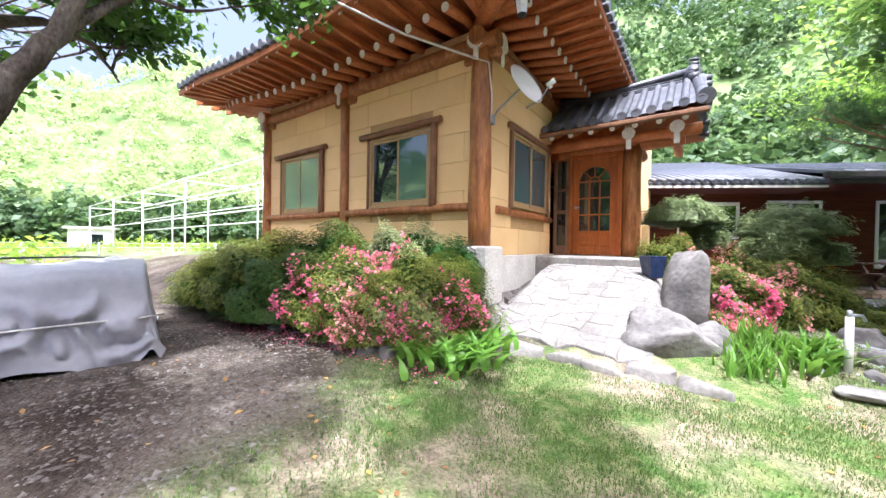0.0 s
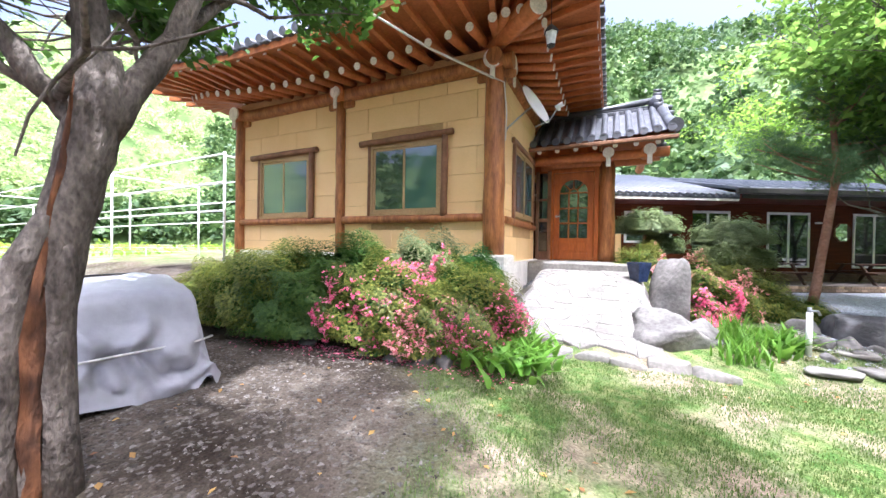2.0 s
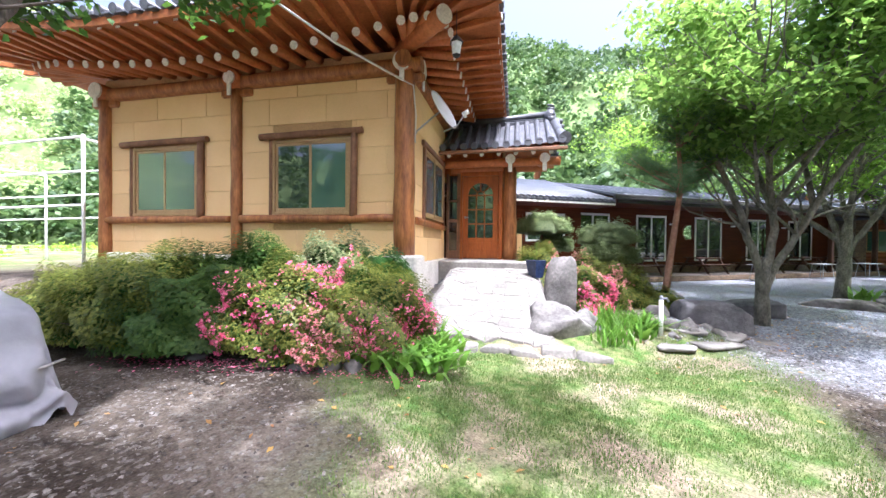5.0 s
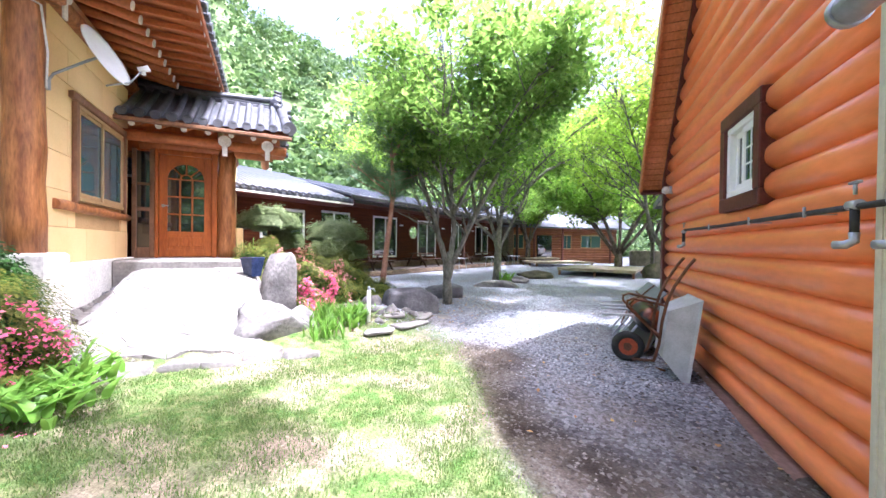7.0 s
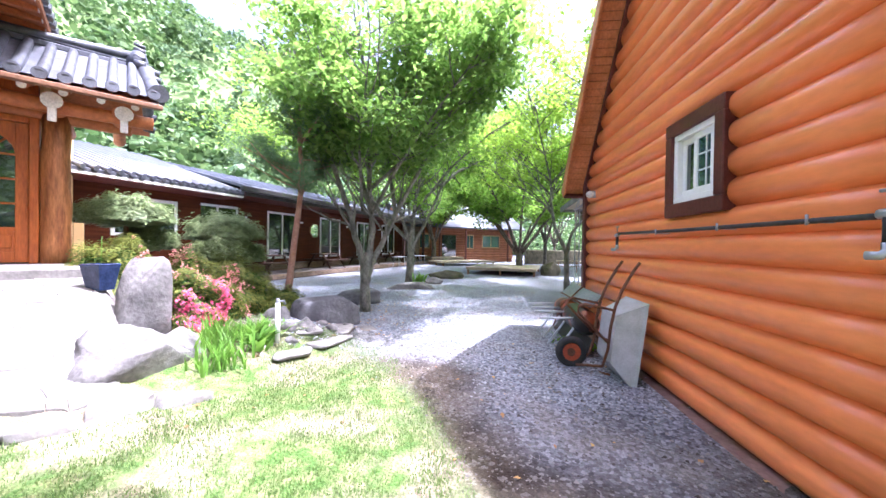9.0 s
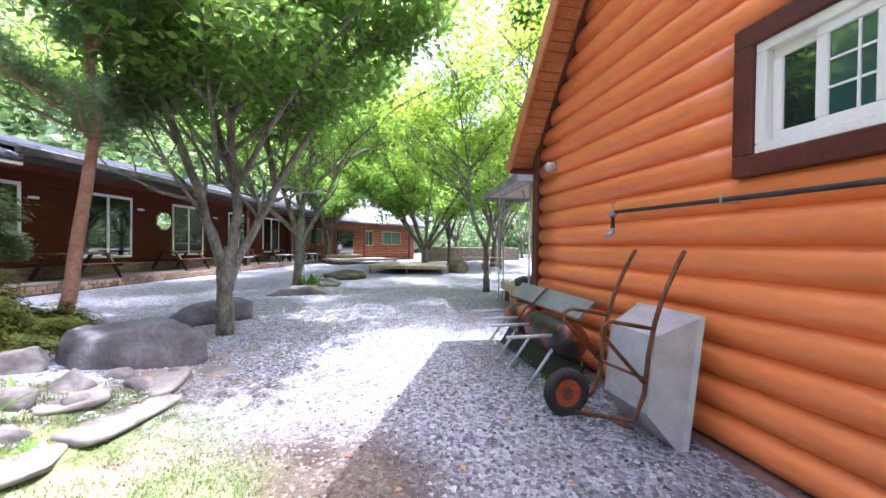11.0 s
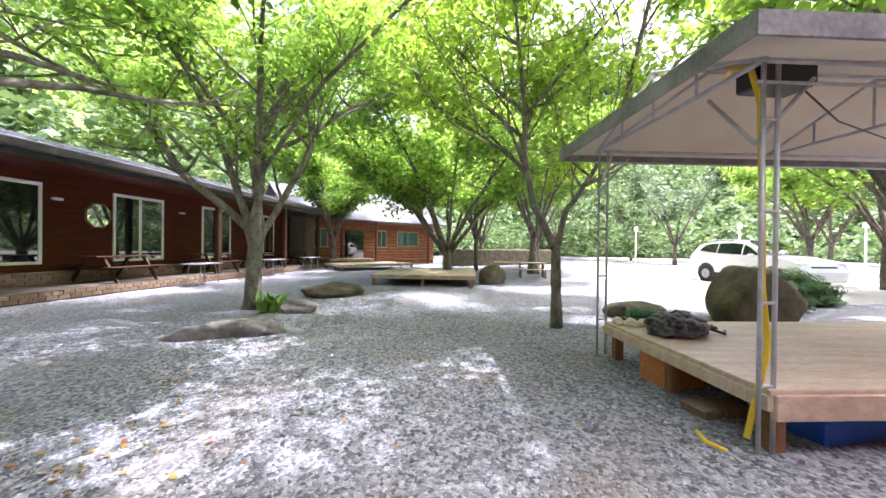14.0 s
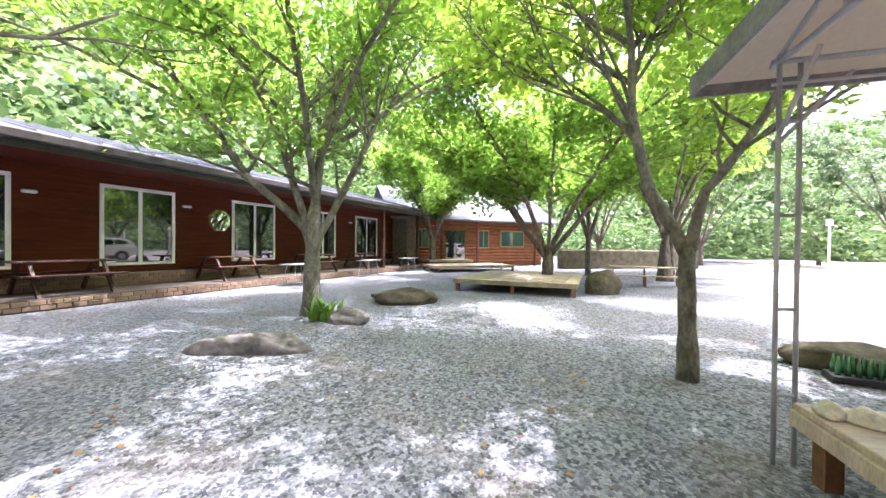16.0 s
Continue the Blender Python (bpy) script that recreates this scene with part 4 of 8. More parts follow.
# window
win = new("window")
win.parent = cabin
tagged(win, "small white sliding window in a maroon board frame")
x0, x1, z0, z1 = GW
for p in ((x0 - 0.12, x1 + 0.12, z1, z1 + 0.13), (x0 - 0.12, x1 + 0.12, z0 - 0.13, z0), (x0 - 0.12, x0, z0, z1), (x1, x1 + 0.12, z0, z1)):
    part("casing", Build().box(p[0], p[1], WALL - 0.09, WALL + 0.035, p[2], p[3], 0.008), M_MAROON, win, "maroon board casing")
fr = Build()
for p in ((x0, x1, z1 - 0.06, z1), (x0, x1, z0, z0 + 0.06), (x0, x0 + 0.06, z0 + 0.06, z1 - 0.06), (x1 - 0.06, x1, z0 + 0.06, z1 - 0.06)):
    fr.box(p[0], p[1], WALL - 0.08, WALL + 0.01, p[2], p[3], 0.006)
part("frame", fr, M_WHITEFRAME, win)
xm = (x0 + x1) / 2
for s0, s1, dy in ((x0 + 0.06, xm + 0.03, 0.0), (xm - 0.03, x1 - 0.06, -0.03)):
    sa = Build()
    for p in ((s0, s1, z1 - 0.12, z1 - 0.06), (s0, s1, z0 + 0.06, z0 + 0.12), (s0, s0 + 0.055, z0 + 0.12, z1 - 0.12), (s1 - 0.055, s1, z0 + 0.12, z1 - 0.12)):
        sa.box(p[0], p[1], WALL - 0.045 + dy, WALL - 0.01 + dy, p[2], p[3], 0.006)
    part("sash", sa, M_WHITEFRAME, win)
    part("pane", Build().box(s0 + 0.05, s1 - 0.05, WALL - 0.03 + dy, WALL - 0.024 + dy, z0 + 0.11, z1 - 0.11), M_GLASSG if dy == 0.0 else M_GLASS, win)
mu = Build()
mu.box(x0 + 0.17, x0 + 0.182, WALL - 0.022, WALL - 0.014, z0 + 0.12, z1 - 0.12)
for k in (1, 2):
    zz = z0 + 0.12 + k * (z1 - z0 - 0.24) / 3
    mu.box(x0 + 0.11, xm - 0.02, WALL - 0.023, WALL - 0.015, zz - 0.006, zz + 0.006)
part("muntin", mu, M_WHITEFRAME, win)
# roof with its boarded underside
for sgn, slope, reach in ((1, 1.19, 2.88), (-1, 1.3, 2.3)):
    ang = math.atan(slope)
    ln = reach / math.cos(ang)
    m = Matrix.Translation((PEAK_X, 0, PEAK_Z + 0.02)) @ Matrix.Rotation(ang if sgn > 0 else math.pi - ang, 4, 'Y')
    rf = Build().box(0, ln, -7.9, WALL + 0.36, 0.06, 0.14) if sgn > 0 else Build().box(0, ln, -7.9, WALL + 0.36, -0.14, -0.06)
    part("roof", rf, M_SHINGLE, cabin, "dark shingled roof slope", m)
    bd = Build()
    n = int(ln / 0.11)
    for k in range(n):
        s0 = k * ln / n
        zz = (0.035, 0.06) if sgn > 0 else (-0.06, -0.035)
        part("soffit_board", Build().box(s0 + 0.003, s0 + ln / n - 0.003, WALL - 0.05, WALL + 0.33, zz[0], zz[1], 0.004), M_SOFBOARD, cabin, m=m)
    zz = (-0.03, 0.17) if sgn > 0 else (-0.17, 0.03)
    part("barge_board", Build().box(0, ln + 0.02, WALL + 0.33, WALL + 0.37, zz[0], zz[1], 0.006), M_SOFBOARD, cabin, "cedar barge board", m)
    zz = (-0.02, 0.03) if sgn > 0 else (-0.03, 0.02)
    part("rake_trim", Build().box(0, ln - 0.3, WALL - 0.05, WALL + 0.03, zz[0], zz[1], 0.006), M_MAROON, cabin, m=m)
    if sgn > 0:
        part("eave_end", Build().box(ln - 0.03, ln + 0.02, -7.9, WALL + 0.36, -0.06, 0.14, 0.006), M_MAROON, cabin, m=m)
# wall lamp, pipe run, flue
lamp = thing("wall_lamp", pose(5.97, WALL + 0.0, 2.36), "small round metal wall lamp on the log wall", "lamp")
part("base", Build().tube([(0, -0.02, 0), (0, 0.03, 0)], 0.06, 16), M_STEEL, lamp)
part("shade", Build().tube([(0, 0.03, 0), (0, 0.09, -0.005), (0, 0.13, -0.01)], [0.058, 0.062, 0.03], 16), M_LAMP, lamp, "frosted dome shade")
pipes = thing("water_pipe", pose(0, 0, 0), "black insulated water pipe clipped along the log wall", "pipe")
part("pipe", Build().tube([(4.67, WALL + 0.09, 1.65), (3.3, WALL + 0.1, 1.63), (1.2, WALL + 0.1, 1.62), (-0.5, WALL + 0.1, 1.62)], 0.016, 8), M_BLACKPIPE, pipes)
for x in (4.67, 1.52, 1.26):
    tp = part("tap", Build().tube([(x, WALL + 0.1, 1.5), (x, WALL + 0.1, 1.46), (x, WALL + 0.13, 1.44), (x + 0.04, WALL + 0.15, 1.44)], 0.021, 10), M_STEEL, pipes, "galvanised elbow and tap")
    part("pipe_tee", Build().tube([(x - 0.035, WALL + 0.1, 1.63), (x + 0.035, WALL + 0.1, 1.63)], 0.024, 10), M_STEEL, pipes, "galvanised pipe tee")
    part("foam_sleeve", Build().tube([(x, WALL + 0.1, 1.63), (x, WALL + 0.1, 1.49)], 0.018, 10), M_BLACKPIPE, tp, "black foam sleeve")
    part("tap_handle", Build().tube([(x, WALL + 0.1, 1.68), (x, WALL + 0.1, 1.74)], 0.008, 6).box(x - 0.035, x + 0.035, WALL + 0.09, WALL + 0.11, 1.73, 1.745, 0.003), M_STEEL, tp)
for x in (3.6, 2.65, 1.9):
    part("clip", Build().box(x - 0.012, x + 0.012, WALL - 0.02, WALL + 0.118, 1.612, 1.618).tube([(x, WALL + 0.118, 1.6), (x, WALL + 0.118, 1.66)], 0.008, 6), M_STEEL, pipes)
flue = thing("stove_flue", pose(0.8, -1.2, 2.24), "shiny stainless stove flue with a perforated end", "flue")
part("pipe", Build().tube([(0.08, 0, 0), (-0.5, 0, 0)], 0.055, 18), M_STEEL, flue)
part("cap", Build().tube([(0.085, 0, 0), (0.06, 0, 0)], 0.062, 18), M_STEEL, flue)
part("elbow", Build().tube([(-0.5, 0, 0), (-0.58, -0.02, 0.02), (-0.62, -0.12, 0.03), (-0.62, -0.5, 0.03)], 0.06, 14), M_WHITEFRAME, flue)

# ---- the long building across the yard ----
longb = thing("long_guesthouse", LONG, "long low guesthouse with dark red-brown boarded front", "building")
part("wall", Build().box(-18, 13.9, 0.0, 0.25, 0, 3.75), M_FACADE, longb, "dark red-brown boarded front")
part("wall", Build().box(-18, 13.9, 6.0, 6.2, 0, 3.75), M_FACADE, longb)
part("wall", Build().box(-18.2, -18, 0.0, 6.2, 0, 3.75), M_FACADE, longb)
# Projecting front takes the dark colour as shaded, its return orange as lit.
part("wall", Build().box(-18, -5.7, -0.9, -0.7, 0, 3.2), M_FACADE, longb, "boarded projecting wall coloured dark as in shadow")
part("wall", Build().box(-5.9, -5.7, -0.7, 0.0, 0, 3.2), M_ORANGEPLY, longb)
part("roof", Build().add([(-4.9, -2.1, 3.4), (14.2, -2.1, 3.4), (14.2, 3.1, 4.7), (-4.9, 3.1, 4.7), (-4.9, 7.4, 3.6), (14.2, 7.4, 3.6), (-4.9, -2.1, 3.5), (14.2, -2.1, 3.5), (14.2, 3.1, 4.8), (-4.9, 3.1, 4.8), (-4.9, 7.4, 3.7), (14.2, 7.4, 3.7)],
     [(0, 1, 2, 3), (3, 2, 5, 4), (6, 7, 8, 9), (9, 8, 11, 10), (0, 1, 7, 6), (4, 5, 11, 10), (1, 2, 8, 7), (2, 5, 11, 8), (0, 3, 9, 6), (3, 4, 10, 9)]), M_SHEETROOF, longb, "pale sheet-metal roof")
for k in range(38):
    x = -4.7 + k * 0.5
    part("roof_rib", Build().add([(x - 0.03, -2.12, 3.501), (x + 0.03, -2.12, 3.501), (x + 0.03, 3.1, 4.801), (x - 0.03, 3.1, 4.801), (x - 0.015, -2.12, 3.54), (x + 0.015, -2.12, 3.54), (x + 0.015, 3.1, 4.84), (x - 0.015, 3.1, 4.84)],
         [(0, 1, 5, 4), (4, 5, 6, 7), (1, 2, 6, 5), (3, 0, 4, 7), (2, 3, 7, 6)]), M_SHEETROOF, longb)
part("gutter", Build().box(-5.2, 14.2, -2.27, -2.11, 3.27, 3.47, 0.03), M_GUTTER, longb, "dark eaves gutter")
part("fascia", Build().box(-4.9, 14.1, -2.09, -2.05, 3.14, 3.38), M_GUTTER, longb)
part("soffit", Build().box(-4.9, 14.1, -2.05, -0.002, 3.24, 3.28), M_MAROON, longb)
# older end of the roof, tiled
part("tiled_roof", Build().add([(-18.5, -2.0, 3.1), (-4.92, -2.0, 3.1), (-4.92, 3.1, 4.72), (-18.5, 3.1, 4.72), (-18.5, -2.0, 3.2), (-4.92, -2.0, 3.2), (-4.92, 3.1, 4.82), (-18.5, 3.1, 4.82), (-18.5, 7.4, 3.6), (-4.92, 7.4, 3.6)],
     [(0, 1, 2, 3), (4, 5, 6, 7), (0, 1, 5, 4), (1, 2, 6, 5), (7, 6, 9, 8), (3, 0, 4, 7)]), M_ROOFTILE, longb, "grey tiled roof of the older end")
part("soffit", Build().box(-18.4, -4.95, -1.95, -0.9, 3.02, 3.06), M_MAROON, longb)
part("eaves_board", Build().box(-18.4, -4.93, -2.0, -1.95, 3.05, 3.12), M_WHITEEND, longb, "pale eaves board")
me_lt = Build().tube([(0, -2.08, 3.22), (0, 3.1, 4.86)], 0.065, 8).mesh("cover_tile")
me_lt.materials.append(M_SHEETROOF)
for k in range(52):
    part("cover_tile", me_lt, M_SHEETROOF, longb, m=pose(-18.3 + k * 0.26, 0, 0))


def glass_door(s0, s1, z0, z1, depth=0.0, dark=M_GLASS):
    w = new("sliding_door")
    w.parent = longb
    tagged(w, "white-framed sliding glass door")
    y = depth - 0.04
    fr = Build()
    for p in ((s0, s1, z1 - 0.1, z1), (s0, s1, z0, z0 + 0.08), (s0, s0 + 0.09, z0 + 0.08, z1 - 0.1), (s1 - 0.09, s1, z0 + 0.08, z1 - 0.1)):
        fr.box(p[0], p[1], y, depth + 0.02, p[2], p[3], 0.01)
    part("frame", fr, M_WHITEFRAME, w)
    mid = (s0 + s1) / 2
    part("stile", Build().box(mid - 0.05, mid + 0.05, y + 0.005, depth + 0.01, z0 + 0.08, z1 - 0.1, 0.008), M_WHITEFRAME, w)
    for q0, q1 in ((s0 + 0.09, mid - 0.05), (mid + 0.05, s1 - 0.09)):
        part("pane", Build().box(q0, q1, y + 0.02, y + 0.028, z0 + 0.08, z1 - 0.1), dark, w)


for s0, s1 in ((-5.3, -3.45), (-1.9, -0.08), (1.78, 3.62), (5.45, 7.2), (8.75, 10.75)):
    glass_door(s0, s1, 0.72, 2.92)
glass_door(-8.3, -6.5, 1.6, 2.75, -0.9)
part("door_hood", Build().box(-10.6, -9.4, -0.94, -0.9, 2.0, 2.7, 0.01), M_GLASSB, longb)
for s in (4.02, 8.6, 12.3):
    part("verandah_post", Build().box(s - 0.09, s + 0.09, -1.98, -1.8, 0.2, 3.3, 0.02), M_TABLE, longb)
col = Build().box(12.45, 13.5, -1.05, -0.02, 0.1, 3.32)
part("brick_pier", col, M_MORTAR, longb, "red brick pier")
me_b = Build().box(0, 0.225, -0.02, 0.02, 0, 0.085, 0.006).mesh("brick")
me_b.materials.append(M_BRICK)
for r in range(30):
    for k in range(4):
        part("brick", me_b, M_BRICK, longb, m=pose(12.5 + k * 0.24 + (0.06 if r % 2 else 0) - 0.03, -1.055, 0.2 + r * 0.103))
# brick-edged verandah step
# Floor colour is darkened to stand for the deep shade under the eaves.
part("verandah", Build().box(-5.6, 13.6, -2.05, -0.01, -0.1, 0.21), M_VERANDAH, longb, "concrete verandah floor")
part("verandah_step", Build().box(-5.6, 13.6, -0.45, -0.011, 0.21, 0.52), M_MORTAR, longb)
for r in range(2):
    for k in range(78):
        part("brick", me_b, M_BRICK, longb, m=pose(-5.55 + k * 0.24 + 0.1 * r, -2.06, 0.0 + r * 0.1))
for r in range(3):
    for k in range(60):
        part("brick", me_b, M_BRICK, longb, m=pose(-5.55 + k * 0.24 + 0.1 * (r % 2), -0.46, 0.22 + r * 0.1))
mir = thing("wall_mirror", LONG @ pose(1.34, -0.03, 2.15), "octagonal mirror in a thin dark frame", "mirror")
oc = [(0.37 * math.cos(radians(22.5 + 45 * k)), 0.37 * math.sin(radians(22.5 + 45 * k))) for k in range(8)]
UP = Matrix(((1, 0, 0, 0), (0, 0, 1, 0), (0, 1, 0, 0), (0, 0, 0, 1)))
part("frame", Build().prism([(x * 1.1, y * 1.1) for x, y in oc], -0.0, 0.03), M_DARKWOOD, mir, m=UP)
part("glass", Build().prism(oc, -0.02, -0.001), M_MIRROR, mir, m=UP)
for s in (-3.18, 0.25, 4.4, 8.3):
    wl = thing("verandah_lamp", LONG @ pose(s, -0.02, 2.52), "small white wall lamp on the boarded front", "lamp", "verandah lamps")
    part("body", Build().box(-0.13, 0.13, -0.08, 0.02, -0.04, 0.04, 0.02), M_WHITEFRAME, wl)
# the far wing
WING = pose(29.6, 6.3, 0, 0, 0, -58)
wing = thing("far_wing", WING, "log-sided wing with a pale roof", "building")
part("wall", Build().box(0, 11, 0, 0.2, 0, 3.2), M_WINGLOG, wing, "brown log front")
part("wall", Build().box(-0.2, 0, 0, 7, 0, 3.2), M_WINGLOG, wing)
part("wall", Build().box(10.8, 11, 0.2, 7, 0, 3.2), M_WINGLOG, wing)
for k in range(14):
    part("log", half_log(0, 11, 0.2 + k * 0.22, 0.22, 0.07, 500 + k), M_WINGLOG, wing, m=Matrix(((1, 0, 0, 0), (0, -1, 0, -0.075), (0, 0, 1, 0), (0, 0, 0, 1))))
part("roof", Build().add([(-0.8, -1.0, 3.0), (11.8, -1.0, 3.0), (11.8, 3.5, 5.6), (-0.8, 3.5, 5.6), (11.8, 8, 3.0), (-0.8, 8, 3.0), (-0.8, -1.0, 3.12), (11.8, -1.0, 3.12), (11.8, 3.5, 5.72), (-0.8, 3.5, 5.72), (11.8, 8, 3.12), (-0.8, 8, 3.12)],
     [(0, 1, 2, 3), (3, 2, 4, 5), (6, 7, 8, 9), (9, 8, 10, 11), (0, 1, 7, 6), (4, 5, 11, 10), (1, 2, 8, 7), (2, 4, 10, 8), (0, 3, 9, 6), (3, 5, 11, 9)]), M_SHEETROOF, wing, "pale metal roof")
part("gable", Build().add([(-0.1, 0.1, 3.0), (-0.1, 6.9, 3.0), (-0.1, 3.5, 5.5), (-0.2, 0.1, 3.0), (-0.2, 6.9, 3.0), (-0.2, 3.5, 5.5)], [(0, 1, 2), (3, 4, 5), (0, 1, 4, 3), (1, 2, 5, 4), (2, 0, 3, 5)]), M_SOFBOARD, wing)
for s0, s1, z0 in ((1.0, 2.0, 1.2), (5.6, 6.5, 1.2), (7.4, 9.4, 1.3)):
    w = new("window")
    w.parent = wing
    fr = Build()
    for p in ((s0, s1, 2.4, 2.5), (s0, s1, z0, z0 + 0.08), (s0, s0 + 0.08, z0 + 0.08, 2.4), (s1 - 0.08, s1, z0 + 0.08, 2.4), ((s0 + s1) / 2 - 0.03, (s0 + s1) / 2 + 0.03, z0 + 0.08, 2.4)):
        fr.box(p[0], p[1], -0.1, -0.01, p[2], p[3], 0.01)
    part("frame", fr, M_BRONZE, w)
    part("pane", Build().box(s0 + 0.06, s1 - 0.06, -0.085, -0.08, z0 + 0.06, 2.42), M_GLASSG, w)
part("doorway", Build().box(3.2, 4.6, -0.11, -0.08, 0.2, 2.4), M_GLASS, wing)
for s in (2.6, 5.2, 9.8):
    part("post", Build().box(s - 0.07, s + 0.07, -0.95, -0.81, 0, 3.0, 0.02), M_MAROON, wing)

# ---- trees ----
def bent(rg, p, d, length, r0, r1, n=5, wander=0.25, up=0.1):
    """A branch that wanders: its points and radii."""
    p, d = Vector(p), Vector(d).normalized()
    pts, rad = [p.copy()], [r0]
    for i in range(n):
        d = (d + Vector((rg.uniform(-1, 1), rg.uniform(-1, 1), rg.uniform(-1, 1))) * wander + Vector((0, 0, up))).normalized()
        p = p + d * (length / n)
        pts.append(p.copy())
        rad.append(r0 + (r1 - r0) * (i + 1) / n)
    return pts, rad


def tree(name, base, label, stem, limbs, seed, bark, leaves, leaf=0.11, per=26, subs=7, reach=1.5, spread=0.33, up=0.12, low=2.4, twigs=3, group="", flat=0.4, keep_out=None, gaps=-0.08):
    """A tree: stem and main limbs as given (points and end radii), side branches and twigs grown, leaves on the twigs."""
    rg, rn = random.Random(seed), np.random.default_rng(seed)
    t = thing(name, pose(0, 0, 0), label, "tree", group)
    t.location = base
    off = Vector(base)
    loc = lambda pts: [Vector(p) - off for p in pts]
    radii = lambda n, r0, r1: [r0 + (r1 - r0) * i / (n - 1) for i in range(n)]
    sp, sr0, sr1 = stem
    rr = list(sr0) if sr1 is None else radii(len(sp), sr0, sr1)
    rr[0] *= 1.12
    fine = []
    rad_f = []
    for i in range(len(sp) - 1):
        for k in range(4):
            q = k / 4
            fine.append(Vector(sp[i]).lerp(Vector(sp[i + 1]), q))
            rad_f.append((rr[i] + (rr[i + 1] - rr[i]) * q) * rg.uniform(0.94, 1.06))
    fine.append(Vector(sp[-1]))
    rad_f.append(rr[-1])
    trunk = part("trunk", Build().tube(loc(fine), rad_f, 14, wob=0.07, seed=seed), bark, t)
    tips = []
    for pts, r0, r1 in limbs:
        lp, lr = [], []
        for i in range(len(pts) - 1):
            for k in range(3):
                q = k / 3
                lp.append(Vector(pts[i]).lerp(Vector(pts[i + 1]), q) + Vector((rg.uniform(-1, 1), rg.uniform(-1, 1), rg.uniform(-1, 1))) * r0 * 0.22 * (i + k > 0))
        lp.append(Vector(pts[-1]))
        lr = [r0 * 0.98 + (r1 - r0) * i / (len(lp) - 1) for i in range(len(lp))]
        lb = Build().tube(loc(lp), lr, 9, wob=0.06, seed=seed + 1)
        for s in range(subs):
            i = rg.randrange(max(1, len(lp) // 3), len(lp))
            d = (lp[min(i + 1, len(lp) - 1)] - lp[i - 1]).normalized()
            d = d * 0.5 + Vector((rg.uniform(-1, 1), rg.uniform(-1, 1), rg.uniform(-0.25, 0.7)))
            bp, br = bent(rg, lp[i], d, reach * rg.uniform(0.6, 1.2), max(lr[i] * 0.5, 0.014), 0.007, 5, 0.28, up)
            lb.tube(loc(bp), br, 6, seed=s)
            for w in range(twigs):
                j = rg.randrange(1, len(bp))
                d2 = (bp[j] - bp[j - 1]).normalized() * 0.6 + Vector((rg.uniform(-1, 1), rg.uniform(-1, 1), rg.uniform(-0.3, 0.5)))
                tp, tr = bent(rg, bp[j], d2, reach * 0.5 * rg.uniform(0.5, 1.2), 0.009, 0.004, 3, 0.3, 0.03)
                lb.tube(loc(tp), tr, 4, caps=False)
                tips += tp[1:]
            tips += bp[2:]
        part("limb", lb, bark, trunk)
    # leaf sprays gather in drifts with open gaps between them
    tips = [p for p in tips if noise.noise(Vector(p) * 0.75 + Vector((seed, 0, 0))) > gaps]
    pts = np.array([tuple(p) for p in tips])
    per = max(6, int(per * 1.3))
    c = np.repeat(pts, per, axis=0) + rn.normal(size=(len(pts) * per, 3)) * np.array([spread, spread, spread * flat]) * 0.66
    c = c[c[:, 2] > low]
    if keep_out is not None:
        c = c[~keep_out(c)]
    scatter_mesh("crown", c - np.array(base), leaf * 1.12, seed, leaves, t, up=0.45, aspect=0.6, droop=0.3)
    return t


def random_limbs(base, n, z0, z1, r, seed, rad=0.09):
    rg = random.Random(seed)
    out = []
    for k in range(n):
        az = 2 * math.pi * (k + rg.uniform(-0.3, 0.3)) / n
        x, y = math.cos(az), math.sin(az)
        s0 = z0 + rg.uniform(-0.1, 0.25)
        out.append(([(base[0], base[1], s0), (base[0] + x * r * 0.25, base[1] + y * r * 0.25, s0 + (z1 - s0) * 0.35), (base[0] + x * r * 0.6, base[1] + y * r * 0.6, s0 + (z1 - s0) * rg.uniform(0.6, 0.8)), (base[0] + x * r, base[1] + y * r, z1 * rg.uniform(0.85, 1.05))], rad * rg.uniform(0.7, 1.1), 0.018))
    return out


